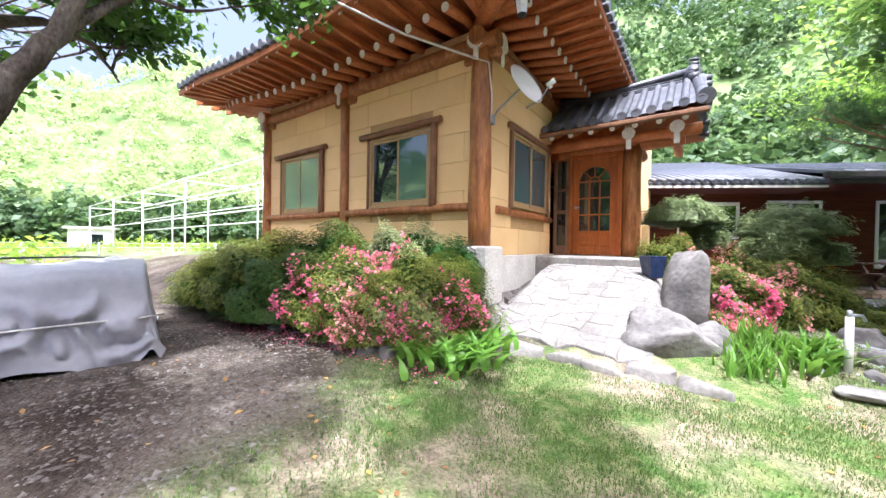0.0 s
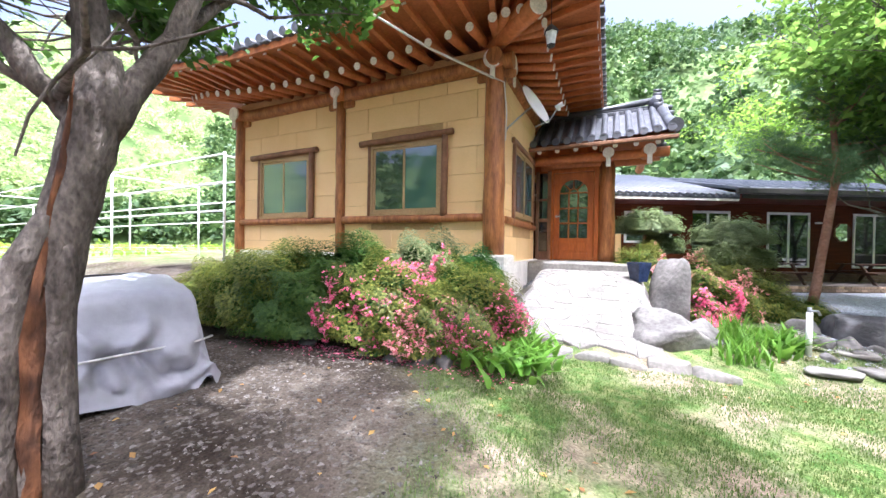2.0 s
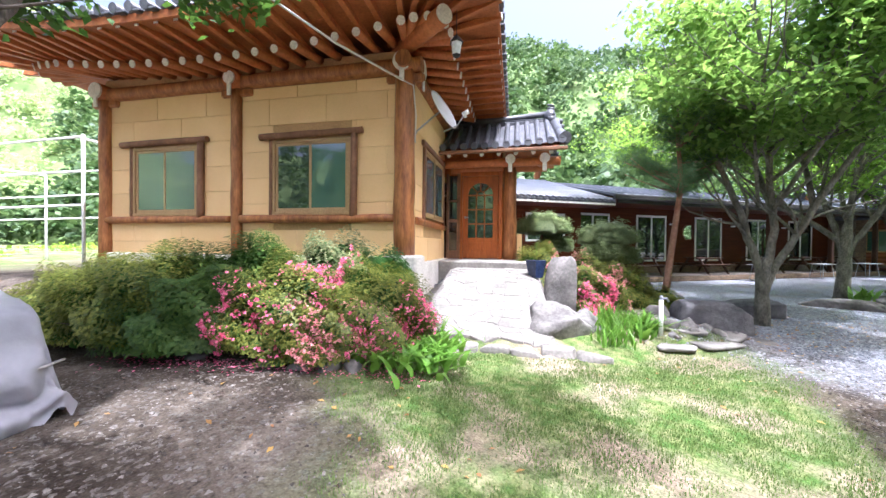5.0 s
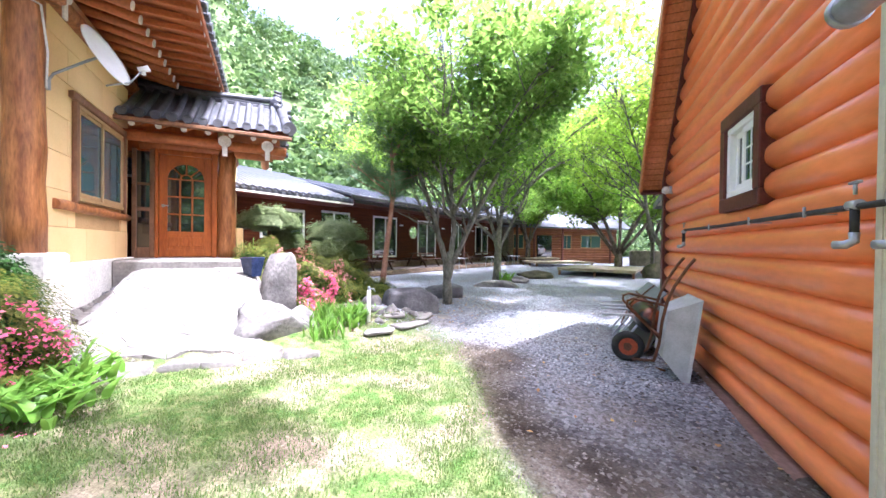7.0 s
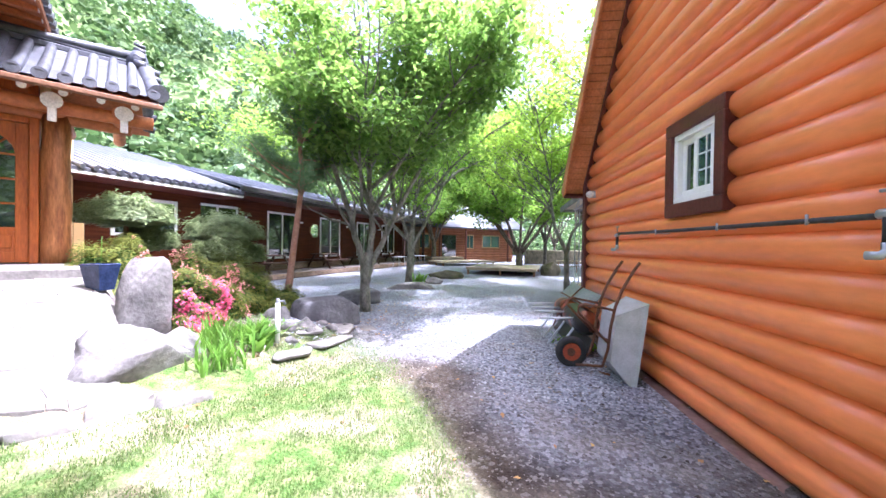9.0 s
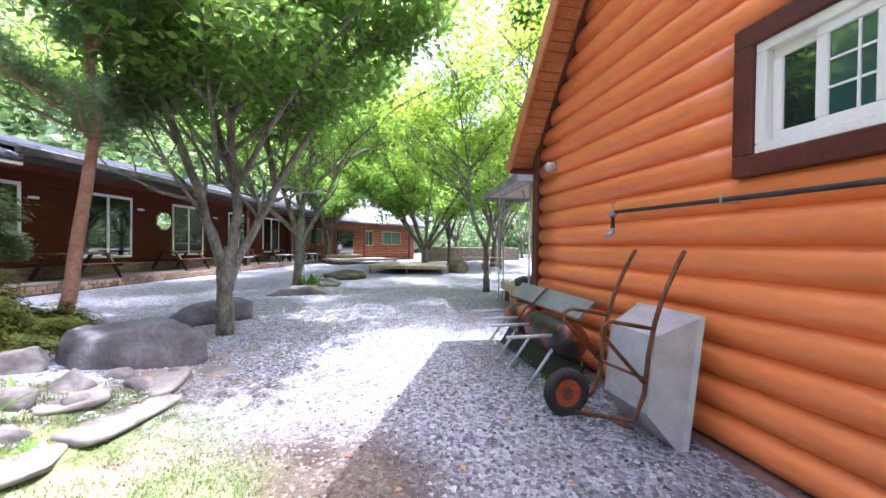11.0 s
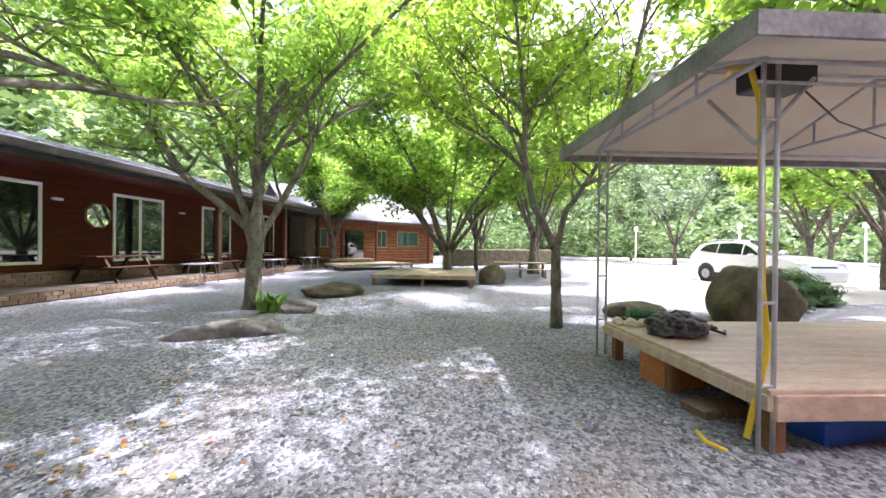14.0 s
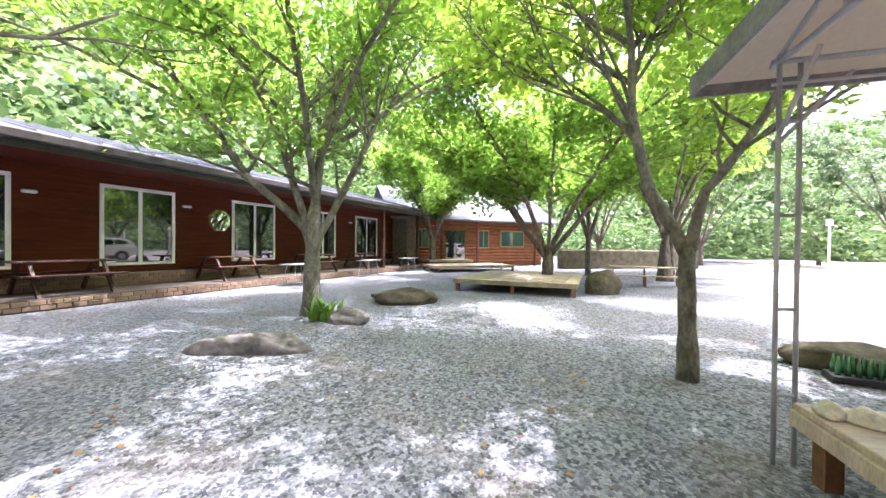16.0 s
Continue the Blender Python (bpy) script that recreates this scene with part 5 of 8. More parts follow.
near_eye = lambda c: (c[:, 0] > -0.9) & (c[:, 2] < 4.4) | (c[:, 0] > -2.2) & (c[:, 2] < 3.55) | (np.hypot(c[:, 0] + 0.6, c[:, 1]) < 2.2) & (c[:, 2] < 4.2)
# High limbs are added out of view to shade the dirt and lawn.
t0 = tree("cherry_tree", (-2.7, 2.24, 0.1), "old cherry tree with a split, rotting grey trunk", ([(-2.66, 2.27, 0.02), (-2.66, 2.27, 0.65), (-2.62, 2.28, 1.17), (-2.51, 2.32, 1.74), (-2.44, 2.34, 2.1), (-2.42, 2.35, 2.35)], [0.13, 0.12, 0.115, 0.108, 0.115, 0.06], None),
     [([(-2.5, 2.33, 1.7), (-2.53, 2.31, 2.0), (-2.6, 2.3, 2.1), (-2.76, 2.2, 2.34), (-2.89, 2.14, 2.53), (-3.1, 2.0, 3.1), (-3.6, 1.8, 3.7)], 0.066, 0.035), ([(-2.47, 2.33, 2.0), (-2.49, 2.33, 2.46), (-2.49, 2.35, 2.78), (-2.51, 2.36, 3.26), (-2.3, 2.7, 4.2), (-2.4, 3.4, 4.9)], 0.09, 0.04),
      ([(-2.44, 2.35, 1.95), (-2.3, 2.42, 2.28), (-2.18, 2.53, 2.58), (-2.1, 2.62, 3.03), (-1.98, 2.69, 3.55), (-1.7, 3.2, 4.3)], 0.078, 0.035), ([(-2.2, 2.56, 2.62), (-2.0, 2.9, 3.1), (-1.8, 3.3, 3.5), (-1.55, 3.6, 3.8), (-1.35, 3.9, 3.9)], 0.04, 0.012),
      ([(-2.54, 2.34, 2.5), (-2.7, 3.0, 2.9), (-2.9, 3.7, 3.1), (-3.2, 4.4, 3.05)], 0.045, 0.012), ([(-2.85, 2.15, 2.6), (-3.4, 2.9, 2.9), (-4.1, 3.5, 3.1)], 0.045, 0.012),
      ([(-2.5, 2.36, 3.3), (-1.8, 1.4, 4.4), (-1.0, 0.5, 5.1), (-0.3, -0.4, 5.5), (0.6, -1.0, 5.8)], 0.07, 0.02), ([(-0.2, 1.9, 5.5), (0.7, 0.6, 5.9), (1.3, -0.2, 6.2)], 0.04, 0.015), ([(-2.3, 2.7, 4.2), (-1.3, 2.4, 5.0), (-0.2, 1.9, 5.5), (0.6, 1.4, 5.8)], 0.06, 0.02), ([(-2.9, 2.1, 2.7), (-3.2, 1.0, 3.9), (-3.3, -0.2, 4.7), (-2.6, -1.2, 5.2)], 0.06, 0.02), ([(-3.1, 2.0, 3.1), (-4.2, 1.8, 4.2), (-5.2, 1.9, 5.0)], 0.05, 0.02), ([(-2.5, 2.4, 3.6), (-1.6, 0.6, 5.0), (-1.5, -1.0, 5.8)], 0.05, 0.02)],
     11, M_BARK, M_LEAFDARK, 0.105, 24, 7, 1.15, 0.27, low=2.9, keep_out=near_eye, gaps=-0.25)
# the long rotten split up the trunk, between two rolls of live bark
trunk0 = t0.children[0]
part("heartwood", Build().tube([(0.085, -0.055, 0.02), (0.085, -0.06, 0.2), (0.08, -0.065, 0.4), (0.085, -0.06, 0.6), (0.085, -0.06, 0.8), (0.1, -0.055, 1.0), (0.115, -0.045, 1.15), (0.135, -0.03, 1.36)], [0.055, 0.042, 0.05, 0.038, 0.046, 0.034, 0.036, 0.012], 16, wob=0.4), M_ROT, trunk0, "orange rotten heartwood in the split")
part("bark_roll", Build().tube([(-0.01, -0.11, -0.05), (0.0, -0.11, 0.4), (0.015, -0.1, 0.85), (0.06, -0.08, 1.2), (0.12, -0.03, 1.42)], [0.09, 0.072, 0.064, 0.056, 0.035], 14, wob=0.06), M_BARK, trunk0)
part("bark_crack", Build().tube([(0.13, -0.03, 1.33), (0.15, -0.035, 1.5), (0.185, -0.02, 1.7), (0.2, 0.0, 1.95), (0.19, 0.02, 2.15)], [0.022, 0.011, 0.016, 0.01, 0.005], 9, wob=0.35), M_ROT, trunk0, "orange weathered crack in the bark")
part("bark_roll", Build().tube([(0.16, 0.01, -0.05), (0.15, 0.0, 0.4), (0.145, 0.0, 0.85), (0.16, 0.0, 1.15), (0.17, 0.01, 1.38)], [0.09, 0.073, 0.067, 0.06, 0.04], 14, wob=0.05), M_BARK, trunk0)

# Extra overhead limbs on the next two maples are added to shade the yard.
tree("maple_tree", (7.44, 2.78, -0.05), "slender grey maple forking low into three limbs", ([(7.45, 2.77, -0.06), (7.44, 2.78, 0.57), (7.45, 2.77, 0.95), (7.48, 2.73, 1.25)], [0.118, 0.104, 0.108, 0.07], None),
     [([(7.44, 2.79, 0.55), (7.42, 2.83, 0.98), (7.33, 2.97, 1.63), (7.23, 3.13, 2.31), (7.1, 3.4, 3.1), (6.9, 3.8, 4.4), (6.7, 4.1, 5.4)], 0.085, 0.03), ([(7.46, 2.76, 0.6), (7.48, 2.73, 1.0), (7.53, 2.64, 1.77), (7.49, 2.71, 2.54), (7.48, 2.73, 3.47), (7.3, 2.8, 5.2), (7.2, 3.0, 6.3)], 0.085, 0.03),
      ([(7.46, 2.76, 0.6), (7.5, 2.69, 0.96), (7.62, 2.48, 1.41), (7.81, 2.17, 2.2), (8.0, 1.85, 2.9), (8.32, 1.33, 4.05), (8.4, 1.2, 5.2)], 0.08, 0.03), ([(7.5, 2.7, 2.2), (7.9, 3.1, 3.2), (8.5, 3.5, 4.4), (8.9, 3.8, 5.3)], 0.05, 0.02), ([(7.5, 2.7, 3.2), (7.3, 2.1, 4.2), (7.2, 1.8, 5.6)], 0.05, 0.02), ([(8.0, 1.85, 2.9), (8.9, 1.4, 4.2), (9.8, 0.9, 5.2)], 0.05, 0.02), ([(7.8, 2.2, 2.2), (8.6, 2.6, 3.6), (9.6, 2.8, 5.0)], 0.05, 0.02), ([(7.5, 2.75, 3.6), (8.0, 3.8, 4.8), (8.6, 4.9, 5.7)], 0.04, 0.015), ([(7.5, 2.7, 2.1), (7.0, 1.9, 3.2), (6.5, 1.0, 4.2), (6.1, 0.3, 4.9)], 0.04, 0.014), ([(7.5, 2.7, 2.7), (7.6, 1.5, 3.8), (7.4, 0.5, 4.8)], 0.04, 0.014), ([(7.4, 2.85, 2.2), (6.4, 2.6, 3.4), (5.6, 2.2, 4.3)], 0.035, 0.012)],
     21, M_BARKMOSS, M_LEAFMID, 0.12, 26, 12, 1.6, 0.38, low=3.15, gaps=-0.22)
tree("maple_tree", (13.93, 3.05, 0.0), "spreading maple with long low limbs", ([(13.93, 3.05, -0.05), (13.93, 3.0, 1.17), (13.93, 3.0, 1.8), (13.95, 2.95, 2.2)], [0.165, 0.14, 0.145, 0.08], None),
     [([(13.93, 3.02, 1.2), (13.89, 3.12, 1.66), (13.55, 4.16, 2.66), (13.32, 4.85, 3.79), (13.09, 5.54, 4.59), (12.6, 6.4, 5.1)], 0.1, 0.03), ([(13.93, 3.0, 1.4), (13.94, 2.98, 1.9), (13.98, 2.85, 3.44), (14.11, 2.48, 4.92), (14.29, 1.92, 6.66)], 0.11, 0.03),
      ([(13.92, 3.03, 1.4), (13.88, 3.16, 1.9), (13.73, 3.61, 3.44), (13.57, 4.08, 4.53), (13.3, 4.7, 6.2)], 0.1, 0.03), ([(13.94, 2.99, 1.1), (13.98, 2.88, 1.54), (14.15, 2.35, 2.61), (14.32, 1.84, 3.87), (14.55, 1.15, 4.55), (14.8, 0.3, 5.0)], 0.09, 0.03),
      ([(13.93, 3.0, 2.3), (13.0, 2.6, 3.6), (11.9, 2.2, 4.6), (10.9, 1.7, 5.3)], 0.07, 0.02), ([(13.93, 3.0, 2.3), (15.0, 3.4, 3.8), (16.2, 3.8, 5.0)], 0.07, 0.02), ([(14.0, 3.1, 3.2), (12.8, 4.0, 4.8), (11.6, 4.9, 5.7)], 0.05, 0.02), ([(14.0, 3.1, 3.4), (14.8, 4.4, 4.8), (15.4, 5.4, 5.8)], 0.05, 0.02), ([(14.1, 2.5, 3.4), (15.4, 1.2, 4.8), (16.8, 0.2, 5.6)], 0.05, 0.02), ([(14.1, 2.9, 3.4), (16.0, 2.6, 4.9), (17.6, 2.2, 5.8)], 0.05, 0.02), ([(13.6, 4.1, 3.0), (14.6, 5.6, 4.4), (15.6, 7.0, 5.2)], 0.05, 0.02), ([(13.9, 3.0, 2.6), (12.6, 1.4, 4.2), (11.8, 0.0, 5.2), (11.2, -1.2, 5.8)], 0.05, 0.02), ([(13.3, 4.8, 3.8), (12.2, 6.4, 4.6), (11.0, 7.6, 5.0)], 0.045, 0.015)],
     22, M_BARKMOSS, M_LEAF, 0.12, 19, 13, 2.0, 0.46, low=3.0, gaps=-0.15)
tree("maple_tree", (11.71, -2.62, -0.05), "thin young maple with bright leaves", ([(11.71, -2.62, -0.06), (11.71, -2.6, 0.7), (11.72, -2.6, 1.35)], 0.09, 0.075),
     [([(11.72, -2.59, 1.28), (11.88, -2.27, 2.02), (11.96, -2.11, 2.92), (11.96, -2.11, 3.63), (12.2, -1.62, 4.15), (12.59, -0.83, 5.14)], 0.07, 0.02), ([(11.71, -2.62, 1.32), (11.66, -2.72, 1.92), (11.49, -3.07, 2.49), (11.3, -3.4, 3.2), (11.0, -4.0, 4.2)], 0.06, 0.02),
      ([(11.94, -2.15, 2.56), (12.08, -1.87, 2.94), (12.32, -1.37, 3.36), (12.4, -0.4, 4.0)], 0.035, 0.015), ([(11.95, -2.1, 3.3), (12.6, -2.6, 4.2), (13.4, -3.0, 5.2)], 0.035, 0.012), ([(11.96, -2.11, 3.6), (11.0, -1.6, 4.8), (9.9, -1.2, 5.6)], 0.035, 0.012), ([(11.96, -2.11, 3.2), (12.9, -1.2, 4.4), (14.2, -0.6, 5.4)], 0.035, 0.012), ([(11.96, -2.11, 3.6), (11.5, -3.3, 5.0), (10.5, -4.0, 6.0)], 0.035, 0.012), ([(11.3, -3.4, 3.2), (9.8, -2.9, 4.6), (8.2, -2.5, 5.4)], 0.035, 0.012)],
     23, M_BARKMOSS, M_LEAFYEL, 0.11, 15, 13, 1.9, 0.46, low=2.7, keep_out=lambda c: (c[:, 0] < 11.0) & (c[:, 1] < -1.4) & (c[:, 2] < 3.5))
tree("maple_tree", (20.95, -2.1, 0.0), "many-stemmed maple above a wooden platform", ([(20.95, -2.1, -0.05), (20.97, -2.1, 0.9), (20.99, -2.1, 1.2)], 0.2, 0.18), random_limbs((20.99, -2.1), 12, 0.9, 6.2, 5.6, 31, 0.1),
     24, M_BARK, M_LEAF, 0.17, 30, 11, 2.1, 0.55, low=2.3, gaps=-0.4)
tree("maple_tree", (29.2, 4.0, 0.0), "slim maple before the far wing", ([(29.2, 4.0, -0.05), (29.2, 4.0, 1.3), (29.2, 4.0, 1.9)], 0.2, 0.17), random_limbs((29.2, 4.0), 6, 1.6, 6.5, 3.2, 32, 0.1),
     25, M_BARK, M_LEAF, 0.2, 22, 10, 2.0, 0.5, low=3.0, gaps=-0.3)
for i, (x, y, h, r, mt, sd) in enumerate(((26.0, -4.5, 9.5, 3.8, M_LEAFYEL, 41), (23.9, -7.1, 9.0, 4.2, M_LEAFYEL, 42), (28.0, -9.0, 7.5, 4.0, M_LEAF, 43), (16.3, -17.0, 6.5, 3.4, M_LEAF, 44), (20.5, -19.5, 6.2, 3.2, M_LEAF, 45),
        (10.6, -8.1, 9.5, 4.9, M_LEAF, 46), (35.0, -7.0, 9.0, 4.5, M_LEAF, 47), (40.0, -16.0, 8.0, 4.5, M_FOREST, 49), (34.0, -24.0, 8.0, 4.5, M_FOREST2, 50), (27.0, -30.0, 8.0, 4.5, M_FOREST, 51), (44.0, -27.0, 9.0, 5.0, M_FOREST, 52), (14.6, -15.0, 6.0, 3.2, M_LEAF, 53))):
    tree("yard_tree", (x, y, 0.0), "leafy broadleaf tree at the edge of the yard", ([(x, y, -0.1), (x + 0.05, y, 1.0), (x, y, 1.8)], 0.3 if i == 1 else 0.16 if i else 0.13, 0.12), random_limbs((x, y), 6, 1.5, h, r, sd, 0.085),
         60 + i, M_BARK, mt, 0.24 if i > 3 else 0.2, 22 if i < 3 or i == 5 else 14, 12 if i == 5 else 9 if i < 3 else 6, 2.2 if i == 5 else 1.9 if i < 3 else 1.6, 0.5, low=(3.4, 2.6, 2.6, 2.6, 2.6, 4.0)[min(i, 5)] if i < 6 else 2.6, group="trees round the yard", gaps=-0.35 if i < 3 else -0.15)
tree("old_tree", (-8.3, 6.6, 0.15), "tall dark-trunked tree beside the field", ([(-8.3, 6.6, 0.0), (-8.3, 6.6, 2.0), (-8.2, 6.6, 3.4)], 0.22, 0.18), [([(-8.25, 6.6, 1.9), (-7.8, 6.5, 2.9), (-7.3, 6.4, 3.9), (-7.0, 6.2, 5.0)], 0.08, 0.03)] + random_limbs((-8.2, 6.6), 6, 3.2, 7.5, 3.0, 33, 0.1), 26, M_BARK, M_LEAFDARK, 0.16, 12, 6, 1.4, 0.4, low=3.1)

# young red pine
pine = thing("red_pine", pose(6.4, 3.97, 0.0), "young red pine with a leaning bare trunk", "tree")
ptr = part("trunk", Build().tube([(-0.1, 0.1, -0.05), (0.0, 0.0, 0.7), (0.03, -0.05, 1.3), (0.06, -0.1, 1.8), (0.1, -0.19, 2.7), (0.07, -0.13, 3.5), (0.1, -0.1, 4.3)], [0.08, 0.068, 0.062, 0.058, 0.048, 0.034, 0.018], 12, wob=0.05), M_PINEBARK, pine)
rg = random.Random(8)
needles = []
for k in range(24):
    z = rg.uniform(2.3, 4.4)
    az = rg.uniform(0, 2 * math.pi)
    ln = rg.uniform(0.6, 1.15) * (1.25 - (z - 2.3) / 3.2)
    bp, br = bent(rg, (0.08, -0.15, z), (math.cos(az), math.sin(az), 0.25), ln, 0.022, 0.006, 4, 0.15, 0.06)
    part("branch", Build().tube(bp, br, 6), M_PINEBARK, ptr)
    for p in bp[1:]:
        for q in range(7):
            needles.append(np.array(p) + np.array([rg.gauss(0, 0.15), rg.gauss(0, 0.15), rg.gauss(0.05, 0.06)]))
rn = np.random.default_rng(3)
nc = np.repeat(np.array(needles), 30, axis=0) + rn.normal(size=(len(needles) * 30, 3)) * 0.06
scatter_mesh("needles", nc, 0.14, 9, M_NEEDLE, pine, up=0.0, aspect=0.045)

# ---- shrubs ----
def shrub(name, c, r, seed, leaves, label, n=9000, leaf=0.05, flowers=None, n_flowers=0, patches=6, category="shrub", toward=(-0.5, -0.86)):
    """A dense clipped bush: twigs, darker inner leaves for shade, a lumpy shell of leaves, flowers in patches on the
    sunny side.
    """
    t = thing(name, pose(*c), label, category)
    rn = np.random.default_rng(seed)
    rg = random.Random(seed)
    tw = Build()
    for k in range(26):
        az, el = rg.uniform(0, 6.28), rg.uniform(0.3, 1.4)
        d = Vector((math.cos(az) * math.cos(el) * r[0], math.sin(az) * math.cos(el) * r[1], math.sin(el) * r[2]))
        bp, br = bent(rg, (d.x * 0.12, d.y * 0.12, 0.0), d, d.length * 0.85, 0.013, 0.004, 4, 0.2, 0.1)
        tw.tube(bp, br, 5, caps=False)
    part("twigs", tw, M_BARK, t)
    n = int(n * 1.7)
    d = rn.normal(size=(n, 3))
    d /= np.linalg.norm(d, axis=1)[:, None]
    d[:, 2] = np.abs(d[:, 2])
    lump = 1 + 0.13 * np.sin(d[:, 0] * 6 + seed) * np.sin(d[:, 1] * 7 + 2 * seed) + 0.09 * np.sin(d[:, 2] * 11 + d[:, 0] * 8 + seed)
    k = rn.uniform(0.35, 1, n) ** 0.35 * lump
    p = d * k[:, None] * np.array(r)
    p[:, 2] += 0.02
    scatter_mesh("foliage", p, leaf, seed, leaves, t, up=0.25, aspect=0.5)
    # Dark green inner leaves paint the bush's shaded inside, whatever its leaf colour.
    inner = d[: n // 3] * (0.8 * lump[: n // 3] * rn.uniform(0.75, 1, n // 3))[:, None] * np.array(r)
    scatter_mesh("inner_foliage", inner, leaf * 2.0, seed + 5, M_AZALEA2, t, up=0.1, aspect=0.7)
    if flowers:
        cen = []
        while len(cen) < patches:
            q = rn.normal(size=3)
            q[2] = abs(q[2]) * 0.8
            q /= np.linalg.norm(q)
            if q[0] * toward[0] + q[1] * toward[1] > -0.15:
                cen.append(q)
        pick = np.array(cen)[rn.integers(0, patches, n_flowers)] + rn.normal(size=(n_flowers, 3)) * 0.15
        pick[:, 2] = np.abs(pick[:, 2])
        pick /= np.linalg.norm(pick, axis=1)[:, None]
        lump = 1 + 0.13 * np.sin(pick[:, 0] * 6 + seed) * np.sin(pick[:, 1] * 7 + 2 * seed) + 0.09 * np.sin(pick[:, 2] * 11 + pick[:, 0] * 8 + seed)
        fp = pick * (lump * rn.uniform(0.97, 1.05, n_flowers))[:, None] * np.array(r)
        fp = np.repeat(fp, 5, axis=0) + rn.normal(size=(n_flowers * 5, 3)) * 0.017
        scatter_mesh("blossom", fp, 0.034, seed + 1, flowers, t, up=0.1, aspect=0.85)
    return t


shrub("shrub", (-2.8, 6.4, 0.3), (0.95, 0.9, 0.86), 71, M_AZALEA, "yellowish green shrub with reddish tips", 13000)
shrub("shrub", (-2.0, 5.75, 0.32), (1.1, 0.95, 1.06), 72, M_AZALEA, "yellowish green rounded shrub against the house", 16000)
shrub("shrub", (-1.55, 5.15, 0.28), (0.95, 0.75, 0.84), 78, M_SHRUBMID, "deep green shrub leaning over the dirt", 13000)
shrub("shrub", (-1.0, 5.45, 0.38), (1.05, 0.85, 1.12), 73, M_SHRUBMID, "dark green rounded shrub against the house", 16000)
shrub("azalea", (-0.62, 4.75, 0.28), (0.98, 0.82, 0.98), 74, M_AZALEA, "azalea bush with pink blossom", 15000, 0.042, M_FLOWER, 230, 12)
shrub("azalea", (0.26, 4.38, 0.26), (0.92, 0.76, 0.96), 75, M_AZALEA, "azalea bush covered in pink blossom", 15000, 0.042, M_FLOWER, 360, 10)
shrub("azalea", (-0.2, 4.2, 0.2), (0.8, 0.55, 0.72), 79, M_AZALEA, "low azalea with fading pink blossom", 11000, 0.042, M_FLOWERPALE, 360, 18)
shrub("shrub", (0.0, 5.2, 0.45), (0.85, 0.62, 1.12), 76, M_VARIEGATED, "pale variegated shrub at the corner post", 11000)
shrub("shrub", (0.62, 4.85, 0.42), (0.52, 0.45, 0.92), 77, M_AZALEA2, "dark green shrub beside the stone path", 8000)
shrub("azalea", (4.95, 4.75, 0.25), (0.85, 0.8, 1.0), 81, M_AZALEA, "azalea bush with pale pink blossom in the rock bed", 12000, 0.045, M_FLOWERPALE, 480, 8, toward=(-0.86, -0.5))
shrub("azalea", (4.42, 4.4, 0.25), (0.5, 0.5, 0.78), 82, M_AZALEA, "azalea with a bright pink patch of blossom", 6500, 0.045, M_FLOWER, 300, 5, toward=(-0.86, -0.5))
shrub("shrub", (5.6, 4.75, 0.2), (0.95, 0.85, 0.98), 83, M_AZALEA, "yellowish green shrub in the rock bed", 12000)
shrub("shrub", (4.6, 5.75, 0.3), (0.8, 0.7, 1.15), 84, M_AZALEA, "yellowish green shrub beside the porch", 10000, 0.05, M_FLOWERPALE, 60, 2)
shrub("shrub", (6.2, 4.05, 0.1), (0.55, 0.5, 0.5), 85, M_AZALEA, "low green shrub at the edge of the gravel", 5000)


def topiary(c, pads, seed, label):
    t = thing("cloud_pine", pose(*c), label, "shrub", "clipped pines")
    rn = np.random.default_rng(seed)
    tr = Build().tube([(0, 0, -0.1), (0.05, 0.02, 0.5), (-0.03, 0.0, 1.0), (pads[0][0], pads[0][1], pads[0][2])], [0.06, 0.05, 0.045, 0.025], 10, wob=0.08)
    part("trunk", tr, M_PINEBARK, t)
    for x, y, z, r, h in pads:
        n = 15000
        d = rn.normal(size=(n, 3))
        d /= np.linalg.norm(d, axis=1)[:, None]
        d[:, 2] = np.where(d[:, 2] < 0, d[:, 2] * 0.35, d[:, 2])
        k = rn.uniform(0.5, 1, n) ** 0.4 * (1 + 0.22 * np.sin(d[:, 0] * 7 + x * 5) * np.sin(d[:, 1] * 8 + y * 3 + seed) + 0.1 * rn.normal(size=n))
        scatter_mesh("pad", d * k[:, None] * np.array([r, r, h * 1.35]) + np.array([x, y, z]), 0.085, seed, M_PAD, t, up=0.5, aspect=0.26)
    return t


topiary((5.55, 6.6, 0.3), [(0, 0, 1.55, 0.62, 0.3), (0.35, -0.1, 1.1, 0.45, 0.22)], 91, "cloud-pruned pine with flat rounded pads")
topiary((6.35, 5.3, 0.25), [(0, 0, 1.35, 0.6, 0.3), (-0.45, -0.2, 0.95, 0.45, 0.22), (0.5, 0.1, 0.9, 0.5, 0.24)], 92, "cloud-pruned pine spreading over the rock bed")


